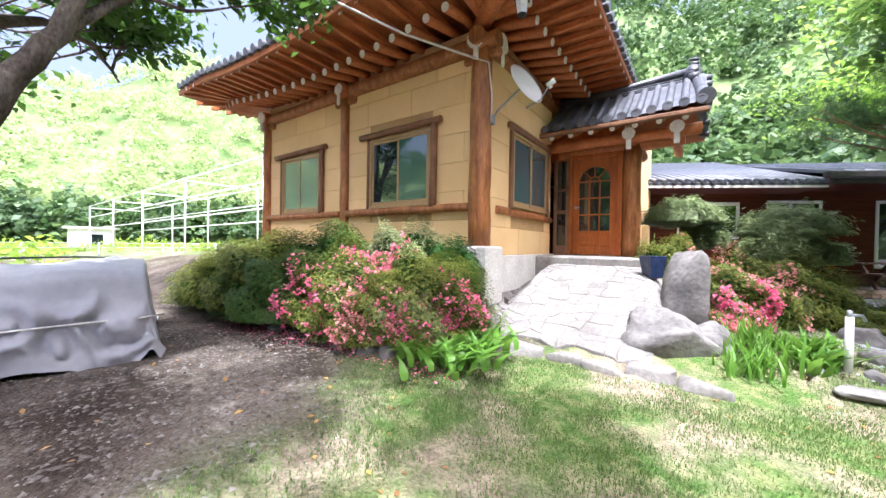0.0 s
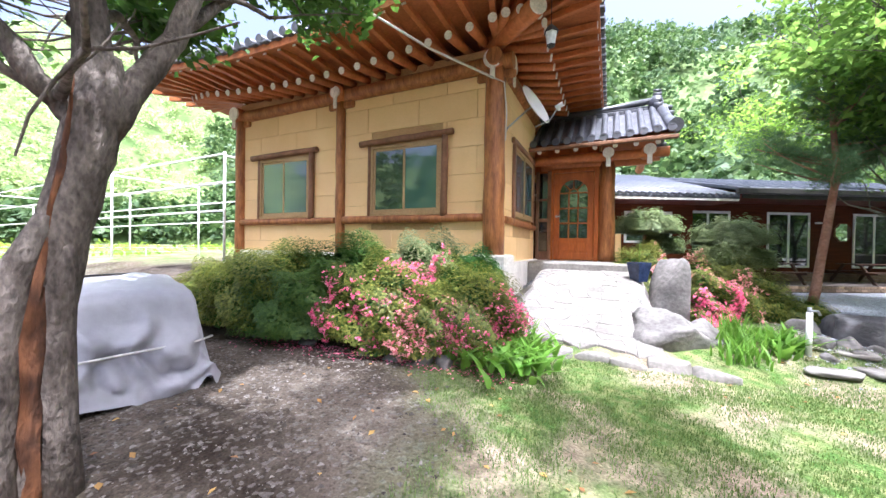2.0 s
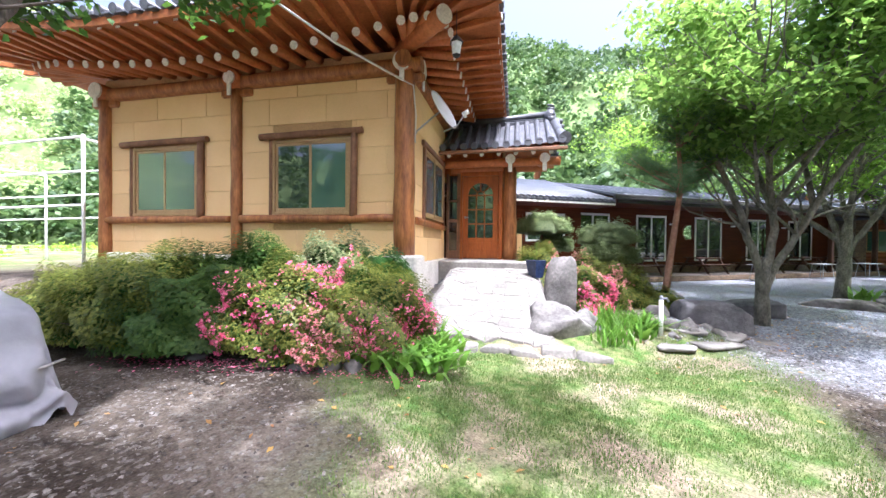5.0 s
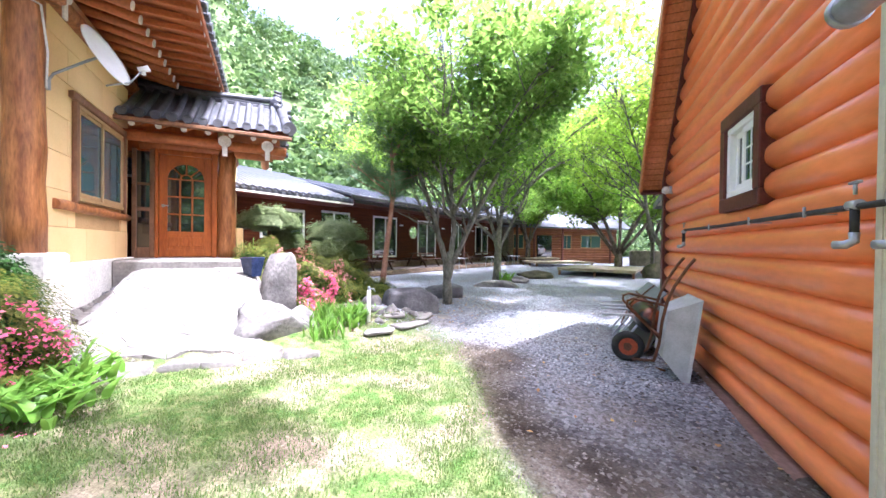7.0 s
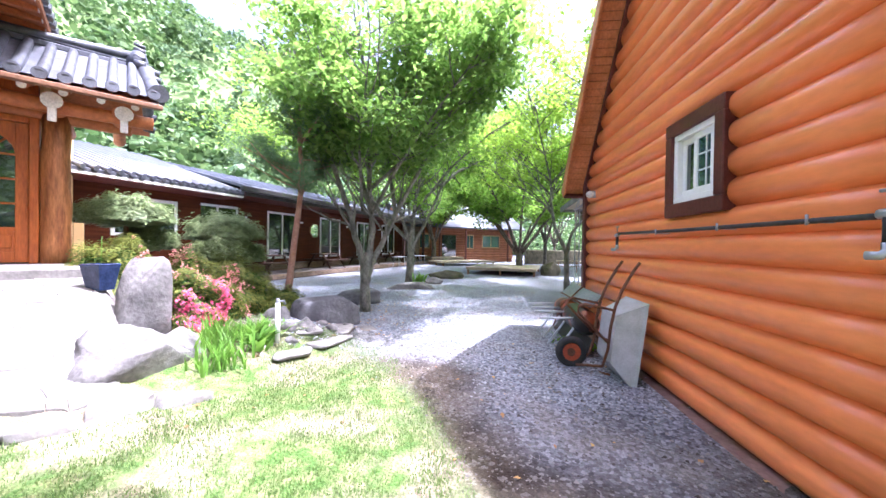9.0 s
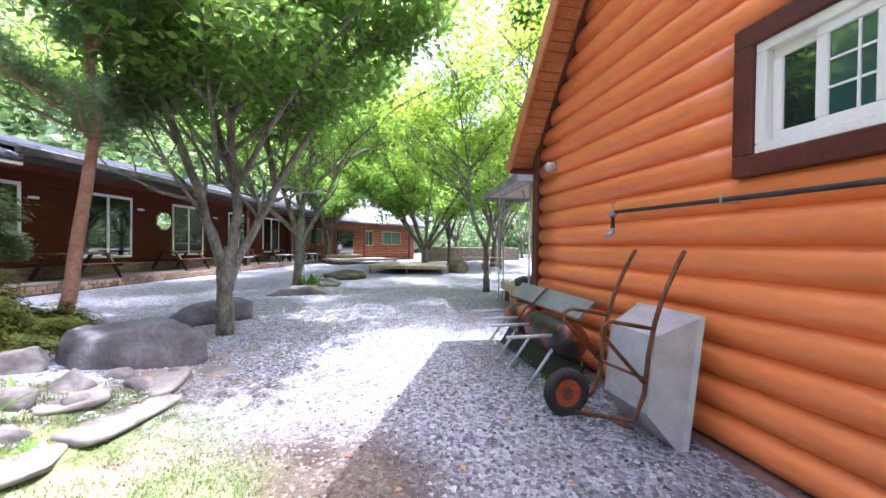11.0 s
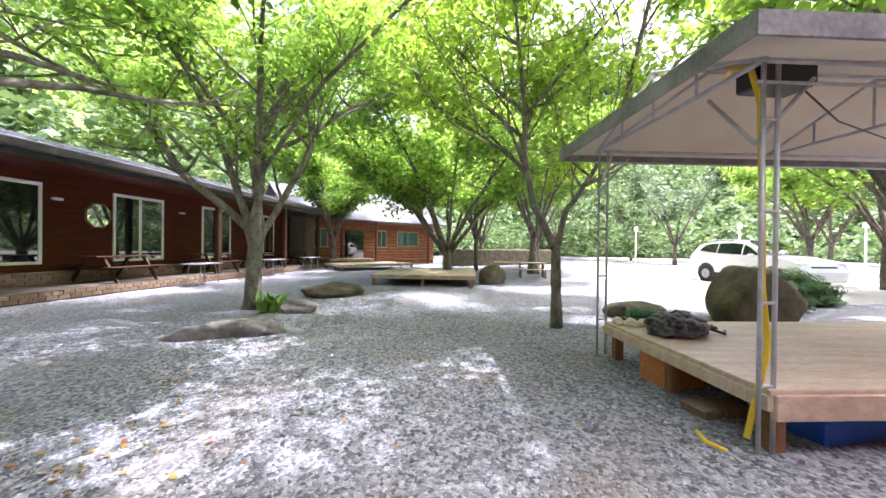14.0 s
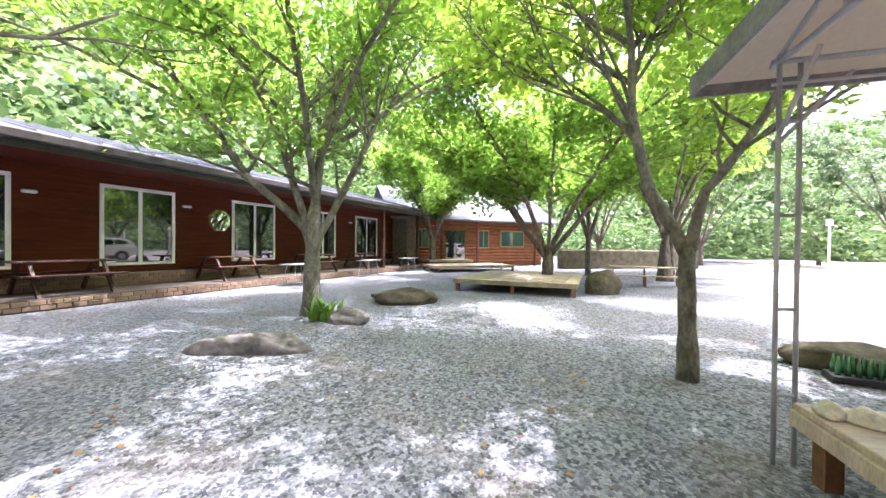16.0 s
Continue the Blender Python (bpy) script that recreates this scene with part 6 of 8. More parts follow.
def blades(name, c, n, length, width, seed, label, lean=0.45, spread=0.25, material=None, category="plant"):
    """A clump of long arching leaves from one root."""
    rg = random.Random(seed)
    t = thing(name, pose(*c), label, category)
    for k in range(n):
        az, ln, le = rg.uniform(0, 6.28), length * rg.uniform(0.6, 1.1), lean * rg.uniform(0.4, 1.2)
        x, y = math.cos(az), math.sin(az)
        sx, sy = rg.gauss(0, spread), rg.gauss(0, spread)
        vs = []
        for i in range(6):
            q = i / 5
            w = width * (math.sin(math.pi * min(0.98, q * 0.8 + 0.12)) ** 0.8) * (1.02 - q)
            px, pz = le * ln * q * q, ln * (q - 0.35 * le * q * q)
            vs += [(sx + x * px - y * w, sy + y * px + x * w, pz), (sx + x * px + 0.0, sy + y * px, pz - w * 0.35), (sx + x * px + y * w, sy + y * px - x * w, pz)]
        fs = []
        for i in range(5):
            fs += [(3 * i, 3 * i + 1, 3 * i + 4, 3 * i + 3), (3 * i + 1, 3 * i + 2, 3 * i + 5, 3 * i + 4)]
        part("leaf", Build().add(vs, fs, True), material or M_HOSTA, t)
    return t


blades("iris_clump", (3.66, 3.3, 0.06), 75, 0.5, 0.026, 1, "clump of sword-leaved irises", 0.5, 0.13)
blades("iris_clump", (3.45, 3.12, 0.05), 60, 0.38, 0.02, 2, "low clump of sword-leaved irises", 0.7, 0.14)
blades("iris_clump", (3.88, 3.55, 0.09), 55, 0.55, 0.027, 12, "tall clump of sword-leaved irises", 0.4, 0.1)
blades("hosta", (4.3, 3.3, 0.08), 50, 0.46, 0.085, 13, "bright hosta behind the irises", 0.8, 0.14)
blades("hosta", (4.05, 3.12, 0.06), 52, 0.44, 0.08, 3, "broad-leaved hosta in the rock bed", 0.9, 0.1)
blades("hosta", (0.5, 3.45, 0.15), 75, 0.32, 0.06, 4, "broad-leaved hosta at the foot of the azaleas", 1.3, 0.2)
blades("hosta", (0.85, 3.75, 0.18), 60, 0.34, 0.055, 5, "broad-leaved hosta beside the stone path", 1.2, 0.17)
blades("hosta", (0.12, 3.6, 0.18), 50, 0.3, 0.055, 6, "broad-leaved hosta at the foot of the azaleas", 1.25, 0.17)
blades("iris_clump", (0.9, 4.05, 0.2), 30, 0.5, 0.02, 7, "dark strap-leaved clump beside the stone path", 0.7, 0.1)
blades("hosta", (13.55, 2.55, 0.0), 34, 0.5, 0.08, 8, "bright hosta at the foot of the maple", 0.8, 0.12)
blades("hosta", (6.6, 3.9, 0.05), 18, 0.3, 0.04, 9, "low green plant at the pine's foot", 0.8, 0.15)
blades("hosta", (5.3, -1.2, -0.08), 26, 0.28, 0.035, 10, "weed clump under the stacked benches", 0.9, 0.18)

# ---- rocks ----
rock("boulder", (3.08, 3.9, 0.04), (0.58, 0.42, 0.33), 3, M_ROCK, "pale grey boulder beside the stone path", rz=-25, boxy=0.5, planes=4)
rock("boulder", (3.6, 3.74, 0.04), (0.34, 0.3, 0.26), 5, M_ROCK, "pale grey boulder beside the irises", rz=10)
rock("standing_stone", (3.86, 4.52, 0.1), (0.28, 0.18, 0.74), 8, M_ROCK, "upright slab of pale stone in the rock bed", amp=0.22, rz=-35, boxy=0.3, planes=2)
rock("boulder", (5.85, 3.05, -0.06), (0.6, 0.42, 0.4), 12, M_GREYROCK, "large grey boulder at the edge of the gravel", rz=-60, boxy=0.6, planes=5)
rock("boulder", (6.7, 3.15, -0.05), (0.4, 0.28, 0.2), 13, M_GREYROCK, "low grey boulder behind the large one", rz=20)
rock("stone_slab", (8.5, 3.4, -0.06), (0.6, 0.36, 0.23), 14, M_GREYROCK, "flat-topped stone slab by the maple", amp=0.1, rz=-55, boxy=0.22, planes=2)
rock("boulder", (11.7, 2.5, -0.05), (0.3, 0.85, 0.17), 15, M_ROCK, "long low pale rock on the gravel", amp=0.5, rz=12, boxy=0.6)
rock("boulder", (13.5, 2.05, -0.03), (0.3, 0.42, 0.17), 16, M_ROCK, "low pale rock at the maple's foot", rz=-10)
rock("boulder", (15.8, 1.75, -0.05), (0.45, 0.85, 0.27), 17, M_MOSSROCK, "mossy brown boulder on the gravel", rz=10)
rock("boulder", (11.85, -6.6, -0.08), (0.7, 0.85, 0.82), 18, M_MOSSROCK, "huge rounded mossy boulder behind the platform", amp=0.16, rz=10, sub=4)
rock("boulder", (12.45, -4.6, -0.05), (0.32, 0.6, 0.24), 20, M_MOSSROCK, "low mossy stone behind the bottle crate", rz=-16)
rock("boulder", (18.8, -3.4, -0.05), (0.35, 0.6, 0.5), 19, M_MOSSROCK, "mossy rock beside the platform", rz=0)
for k, (x, y, s) in enumerate(((-0.65, 3.98, 0.13), (-0.38, 3.86, 0.15), (-0.14, 3.75, 0.14), (-0.95, 4.2, 0.12), (-1.6, 4.75, 0.12), (-2.2, 5.3, 0.13), (4.55, 2.95, 0.14), (4.85, 2.85, 0.16), (5.2, 2.75, 0.13), (4.6, 2.65, 0.11), (5.0, 2.5, 0.12), (5.4, 2.45, 0.1), (4.25, 2.75, 0.1), (5.25, 3.5, 0.22), (5.5, 3.6, 0.18))):
    rock("edging_stone", (x, y, ground_z(x, y) - 0.05), (s, s * 0.8, s * 0.75), 30 + k, M_ROCK, "small weathered edging stone", rz=k * 40, group="edging stones", category="stone", sub=3)

# ---- stone path up to the door ----
bed_v = [tuple(p.xy) + (ground_z(p.x, p.y) + 0.008,) for p in (HOUSE @ Vector((0.36 + 2.2 * i / 16, -0.5 + 2.45 * j / 20, 0)) for i in range(17) for j in range(21))]
path = tagged(new("stone_path"), "sloping path of pale irregular flagstones", "path", kind="structure")
part("mortar_bed", Build().add(bed_v, [(i * 21 + j, i * 21 + 21 + j, i * 21 + 22 + j, i * 21 + j + 1) for i in range(16) for j in range(20)], True), M_PATHBED, path, "pale mortar between the flagstones")
rg = random.Random(5)
NAQ, NBQ = 9, 12
corner = {}
for i in range(NAQ + 1):
    for j in range(NBQ + 1):
        corner[i, j] = (0.42 + 2.1 * i / NAQ + rg.uniform(-0.08, 0.08), -0.56 + 2.5 * j / NBQ + rg.uniform(-0.075, 0.075))
mids = {}


def edge_mid(p, q):
    """One bent midpoint for each joint, shared by the two stones beside it."""
    key = (min(p, q), max(p, q))
    if key not in mids:
        (a0, b0), (a1, b1) = corner[p], corner[q]
        mids[key] = ((a0 + a1) / 2 + rg.uniform(-0.03, 0.03), (b0 + b1) / 2 + rg.uniform(-0.03, 0.03))
    return mids[key]


for i in range(NAQ):
    for j in range(NBQ):
        ring = [(i, j), (i + 1, j), (i + 1, j + 1), (i, j + 1)]
        poly = []
        for k in range(4):
            poly += [corner[ring[k]], edge_mid(ring[k], ring[(k + 1) % 4])]
        ca, cb = sum(p[0] for p in poly) / 8, sum(p[1] for p in poly) / 8
        tilt = rg.uniform(-0.006, 0.006)
        rows = []
        for shrink, dz in ((0.965, -0.06), (0.965, 0.012), (0.9, 0.019)):
            for a_, b_ in poly:
                p = HOUSE @ Vector((ca + (a_ - ca) * shrink, cb + (b_ - cb) * shrink, 0))
                rows.append((p.x, p.y, ground_z(p.x, p.y) + dz + tilt))
        fs = [tuple(range(16, 24))]
        for r in (0, 8):
            fs += [(r + k, r + (k + 1) % 8, r + 8 + (k + 1) % 8, r + 8 + k) for k in range(8)]
        part("flagstone", Build().add(rows, fs), M_FLAG, path)
# pale edging slabs along the foot of the path
rg = random.Random(15)
aq = 0.62
for k in range(6):
    w = rg.uniform(0.3, 0.46)
    p = HOUSE @ Vector((aq + w / 2, -0.7 + rg.uniform(-0.05, 0.03), 0))
    rock("edging_slab", (p.x, p.y, ground_z(p.x, p.y) - 0.05), (w * 0.5, 0.13, rg.uniform(0.09, 0.12)), 140 + k, M_FLAG, "flat pale slab edging the foot of the path", amp=0.16, rz=-42 + rg.uniform(-8, 8), category="stone", group="path edging", sub=3, boxy=0.35, planes=3)
    aq += w * 0.98
for k, (x, y, sx, sy, rz) in enumerate(((4.1, 2.62, 0.34, 0.22, 20), (4.6, 2.4, 0.36, 0.24, -15), (5.15, 2.5, 0.34, 0.26, 10), (4.75, 2.78, 0.3, 0.2, 35), (5.45, 2.2, 0.3, 0.22, -20))):
    rock("paving_slab", (x, y, ground_z(x, y) - 0.045), (sx, sy, 0.034), 160 + k, M_FLAG, "flat pale slab sunk in the edge of the gravel", amp=0.18, rz=rz, category="stone", group="slabs by the rock bed", sub=3, boxy=0.4, planes=2)

# ---- beside the old house ----
dish = thing("satellite_dish", HOUSE @ pose(0.52, 0.25, 3.6) @ Matrix.Scale(0.82, 4), "white satellite dish on a grey arm beside the corner post", "dish")
db = Build()
rings, seg = 7, 28
dv = [(0.36 * (i / rings) * math.cos(2 * math.pi * k / seg), 0.46 * (i / rings) * math.sin(2 * math.pi * k / seg), 0.07 * (i / rings) ** 2) for i in range(rings + 1) for k in range(seg)]
df = [(i * seg + k, i * seg + (k + 1) % seg, (i + 1) * seg + (k + 1) % seg, (i + 1) * seg + k) for i in range(rings) for k in range(seg)]
db.add(dv + [(x, y, z - 0.015) for x, y, z in dv], df + [tuple(j + len(dv) for j in reversed(q)) for q in df] + [(rings * seg + k, rings * seg + (k + 1) % seg, len(dv) + rings * seg + (k + 1) % seg, len(dv) + rings * seg + k) for k in range(seg)], True)
part("reflector", db, M_DISH, dish, m=pose(0.28, 0.1, 0.12, 62, 0, 72))
part("arm", Build().tube([(-0.25, -0.1, -0.45), (-0.2, -0.05, -0.3), (0.12, 0.08, 0.02), (0.25, 0.1, 0.12)], 0.018, 8).box(-0.3, -0.22, -0.16, -0.06, -0.55, -0.38, 0.006), M_STEEL, dish)
part("feed_arm", Build().tube([(0.32, 0.1, -0.3), (0.6, 0.1, -0.2), (0.76, 0.12, 0.05)], 0.014, 8), M_STEEL, dish)
part("receiver", Build().tube([(0.7, 0.12, 0.03), (0.84, 0.12, 0.09)], [0.04, 0.05], 12).tube([(0.76, 0.12, 0.05), (0.77, 0.12, -0.03)], 0.03, 10), M_DISH, dish)
lantern = thing("hanging_lantern", HOUSE @ pose(1.18, -0.78, 4.12), "small black glazed lantern hanging under the eaves", "lantern")
part("chain", Build().tube([(0, 0, 0.16), (0, 0, 0.5)], 0.006, 6), M_TAIL, lantern)
part("roof", Build().tube([(0, 0, 0.17), (0, 0, 0.12), (0, 0, 0.06)], [0.015, 0.06, 0.1], 6, smooth=False), M_TAIL, lantern)
part("glass", Build().tube([(0, 0, -0.1), (0, 0, 0.06)], [0.055, 0.08], 6, smooth=False), M_LAMP, lantern)
part("cage", Build().tube([(0, 0, -0.13), (0, 0, -0.1)], [0.03, 0.062], 6, smooth=False), M_TAIL, lantern)
cable = thing("service_cable", HOUSE @ pose(0.25, -0.25, 4.0), "white service cable slung to the corner post", "cable")
part("span", Build().tube([(0, 0, 0), (-0.7, -0.8, 0.2), (-1.6, -1.9, 0.62), (-3.4, -4.0, 1.6), (-7, -8.5, 3.8)], 0.017, 6), M_CABLE, cable)
part("drop", Build().tube([(0, 0, 0), (0.13, 0.14, -0.03), (0.16, 0.2, -0.5), (0.14, 0.22, -0.9)], 0.012, 6), M_CABLE, cable)
pot = thing("plant_pot", pose(3.75, 5.0, ground_z(3.75, 5.0) - 0.01) @ Matrix.Diagonal((0.7, 0.7, 0.9, 1)), "square navy glazed pot beside the stone path", "pot")
part("pot", Build().add([(s * x, s * y, z) for z, s in ((0, 0.13), (0.34, 0.19), (0.36, 0.2), (0.37, 0.17), (0.3, 0.165)) for x, y in ((-1, -1), (1, -1), (1, 1), (-1, 1))], [(3, 2, 1, 0)] + [(4 * i + k, 4 * i + (k + 1) % 4, 4 * i + 4 + (k + 1) % 4, 4 * i + 4 + k) for i in range(4) for k in range(4)] + [(16, 17, 18, 19)]), M_NAVYPOT, pot)
part("stem", Build().tube([(0, 0, 0.3), (0.02, 0, 0.75)], 0.006, 5), M_HOSTA, pot)
stand = thing("standpipe", pose(4.15, 2.88, ground_z(4.15, 2.88)) @ Matrix.Scale(0.85, 4), "white plastic standpipe tap in the rock bed", "tap")
part("pipe", Build().tube([(0, 0, -0.1), (0, 0, 0.6)], 0.036, 12), M_WHITEFRAME, stand)
part("tap", Build().tube([(0, 0, 0.62), (0.1, -0.04, 0.62), (0.13, -0.05, 0.56)], 0.016, 8).tube([(0, 0, 0.58), (0, 0, 0.67)], 0.025, 8), M_STEEL, stand)

# ---- covered stack under grey tarpaulin ----
def tarp():
    """A stiff sheet over a stack: taut top sloping to the front, crumpled lower side, torn uneven hem."""
    n, m = 96, 150
    vs = []
    ridge = lambda q: 0.5 - abs(noise.noise(q)) * 2.0

    def crease(q):
        d = noise.voronoi(q)[0]
        return 0.35 - min(0.8, d[1] - d[0])
    prof = [(0.0, 0.0, 0.97), (0.4, 0.74, 0.9), (0.46, 0.84, 0.84), (0.64, 0.93, 0.52), (0.78, 0.93, 0.34), (1.0, 1.06, 0.0)]
    for i in range(n):
        for j in range(m):
            u, v = i / (n - 1) * 2 - 1, j / (m - 1) * 2 - 1
            q = abs(u)
            for (q0, x0, z0), (q1, x1, z1) in zip(prof, prof[1:]):
                if q <= q1:
                    k = (q - q0) / (q1 - q0)
                    x, z = x0 + (x1 - x0) * k, z0 + (z1 - z0) * k
                    break
            ev = max(0, abs(v) - 0.86) / 0.14
            low = smooth01((q - 0.46) / 0.22)
            hem = 0.08 + 0.36 * noise.noise(Vector((v * 3.6 + u, u, 4)))
            z = hem * smooth01((q - 0.6) / 0.4) + z if u > 0 else z
            x = math.copysign(x, u)
            y = math.copysign(min(abs(v) / 0.86, 1) * 1.42 + 0.1 * ev, v)
            z = min(z, z * (1 - ev) + ev * (0.05 + 0.1 * abs(noise.noise(Vector((u * 4, v, 9))))))
            big = noise.noise(Vector((u * 1.7, v * 2.4, 0.3)))
            c1 = ridge(Vector((u * 2.6 + v * 2.2, v * 3.6 - u * 2, 2.0)))
            c2 = crease(Vector((u * 4 - v * 3, v * 5 + u * 2, 5.0)))
            c3 = crease(Vector((u * 8 + v * 5, v * 11 - u * 4, 8.0)))
            d = (0.03 + 0.15 * low) * c1 + (0.015 + 0.11 * low) * c2 + (0.004 + 0.06 * low) * c3 + 0.06 * big
            d *= 1 - 0.6 * smooth01((q - 0.92) / 0.08)
            z += d * (1 - 0.75 * low) - 0.05 * (1 - low) * abs(math.sin(v * 4.2)) * (1 - ev)
            x += math.copysign(d * low, u) * (1 - ev)
            y += math.copysign(d * 0.7 * ev * (1 - 0.5 * low), v)
            vs.append((x, y, max(z, 0.02)))
    fs = [(i * m + j, i * m + m + j, i * m + m + j + 1, i * m + j + 1) for i in range(n - 1) for j in range(m - 1)]
    return Build().add(vs, fs, True)


tp = thing("tarpaulin_stack", pose(-4.12, 3.65, 0.1, 0, 0, -56), "stack covered by a creased grey tarpaulin tied with rope", "tarpaulin")
part("tarpaulin", tarp(), M_TARP, tp, "creased grey tarpaulin")
part("pallet", Build().box(-0.8, 0.8, -1.3, 1.3, 0.0, 0.3, 0.01), M_DARKWOOD, tp)
part("rope", Build().tube([(1.0, -1.4, 0.4), (1.05, -0.6, 0.42), (1.06, 0.2, 0.44), (1.05, 0.9, 0.46), (1.0, 1.4, 0.46), (0.85, 1.55, 0.45)], 0.009, 6), M_CABLE, tp)
part("rope", Build().tube([(-0.3, 1.2, 0.97), (0.2, 0.9, 1.0), (0.45, 0.3, 1.0), (0.4, -0.4, 1.0), (0.3, -1.2, 0.99)], 0.009, 6), M_TAIL, tp)
part("rope", Build().tube([(-0.6, 0.45, 0.95), (0.1, 0.4, 1.0), (0.5, 0.2, 0.97), (0.85, 0.1, 0.72), (1.08, 0.05, 0.45)], 0.008, 6), M_CABLE, tp)
# striped folding deck chair
chair = thing("deck_chair", pose(-3.33, 1.78, 0.12, 0, 0, -68) @ Matrix.Diagonal((1, 1, 0.78, 1)), "folding deck chair with red and white striped canvas", "chair")
def canvas(k0, k1):
    vs = []
    for i in range(9):
        q = i / 8
        yy, zz = -0.55 + 1.1 * q, 0.2 + 0.62 * q ** 1.3 - 0.12 * math.sin(math.pi * q)
        vs += [(k0, yy, zz), (k1, yy, zz), (k0, yy + 0.004, zz - 0.012), (k1, yy + 0.004, zz - 0.012)]
    fs = []
    for i in range(8):
        a_ = 4 * i
        fs += [(a_, a_ + 1, a_ + 5, a_ + 4), (a_ + 2, a_ + 6, a_ + 7, a_ + 3), (a_, a_ + 4, a_ + 6, a_ + 2), (a_ + 1, a_ + 3, a_ + 7, a_ + 5)]
    return Build().add(vs, fs, True)
x = -0.32
for k in range(13):
    w = 0.072 if k % 2 == 0 else 0.03
    part("canvas", canvas(x, x + w), M_RED if k % 2 == 0 else M_STRIPE, chair)
    x += w
for s in (-0.34, 0.36):
    part("frame_rail", Build().tube([(s, -0.6, 0.0), (s, -0.55, 0.2), (s, 0.0, 0.35), (s, 0.58, 0.84)], 0.016, 8), M_STEEL, chair)
    part("leg", Build().tube([(s, 0.5, 0.0), (s, -0.1, 0.34)], 0.014, 8), M_STEEL, chair)
part("crossbar", Build().tube([(-0.34, 0.58, 0.84), (0.36, 0.58, 0.84)], 0.016, 8), M_STEEL, chair)
part("crossbar", Build().tube([(-0.34, -0.55, 0.2), (0.36, -0.55, 0.2)], 0.016, 8), M_STEEL, chair)

# ---- field beyond the house ----
frame_ = thing("greenhouse_frame", pose(-4.3, 11.5, 0.0), "bare greenhouse frame of white steel pipes", "greenhouse")
along, across = Vector((-4.7, 4.3, 0)), Vector((2.0, 2.2, 0))
for off in (0, 1):
    for t in (0.0, 1.0, 1.9, 2.8, 3.8):
        p = along * t + across * off
        part("post", Build().tube([(p.x, p.y, 0), (p.x, p.y, 3.95 - 0.1 * t)], 0.035, 8), M_WHITEFRAME, frame_)
    for z in (3.9, 3.1, 2.3):
        p, q = across * off, along * 3.8 + across * off
        part("rail", Build().tube([(p.x, p.y, z), (q.x, q.y, z - 0.3)], 0.028, 8), M_WHITEFRAME, frame_)
for t in (0.0, 1.0, 1.9, 2.8, 3.8):
    p, q = along * t, along * t + across
    part("rail", Build().tube([(p.x, p.y, 3.85 - 0.1 * t), (q.x, q.y, 3.85 - 0.1 * t)], 0.028, 8), M_WHITEFRAME, frame_)
shed = thing("field_shed", pose(-30, 38, 0, 0, 0, 30), "small white shed at the edge of the field", "shed")
part("wall", Build().box(-1.5, 1.5, -1.2, 1.2, 0, 2.2), M_WHITEFRAME, shed)
part("roof", Build().box(-1.8, 1.8, -1.5, 1.5, 2.2, 2.4, 0.03), M_CONCRETE, shed)
part("doorway", Build().box(0.1, 0.9, -1.22, -1.2, 0.7, 1.7), M_GLASS, shed)
far_h = thing("far_farmhouse", pose(-42, 34, 0, 0, 0, 40), "orange-roofed farmhouse among trees", "house")
part("wall", Build().box(-4, 4, -3, 3, 0, 4.5), M_WHITEFRAME, far_h)
part("roof", Build().add([(-4.6, -3.8, 4.3), (4.6, -3.8, 4.3), (4.6, 0, 6.6), (-4.6, 0, 6.6), (4.6, 3.8, 4.3), (-4.6, 3.8, 4.3)], [(0, 1, 2, 3), (3, 2, 4, 5), (0, 3, 5), (1, 4, 2), (0, 5, 4, 1)]), M_SOFBOARD, far_h)
for k in (-2.2, 1.2):
    part("window", Build().box(k, k + 1.2, -3.03, -3.0, 1.2, 2.6), M_GLASS, far_h)
fence = thing("wire_fence", pose(-12, 15.5, 0.05, 0, 0, 40), "low wire fence along the field", "fence")
for k in range(9):
    part("post", Build().tube([(k * 2.0 - 4, 0, 0), (k * 2.0 - 4, 0, 1.1)], 0.025, 8), M_STEEL, fence)
for z in (0.3, 0.6, 0.9, 1.08):
    part("wire", Build().tube([(-4, 0, z), (12, 0, z)], 0.01, 5), M_STEEL, fence)
rn = np.random.default_rng(77)
weeds = []
for k in range(130):
    az, r = radians(rn.uniform(95, 155)), rn.uniform(17, 55)
    x, y = 2 + r * math.cos(az), 2 + r * math.sin(az)
    s = rn.uniform(0.4, 1.1)
    weeds.append(crown_points((x, y, 0.3 * s), (s * 1.3, s * 1.3, s), 110, rn))
tagged(scatter_mesh("field_scrub", np.concatenate(weeds), 0.26, 78, M_LEAFYEL, up=0.2, aspect=0.6), "bright green scrub and weeds on the field", "scrub", kind="stuff")

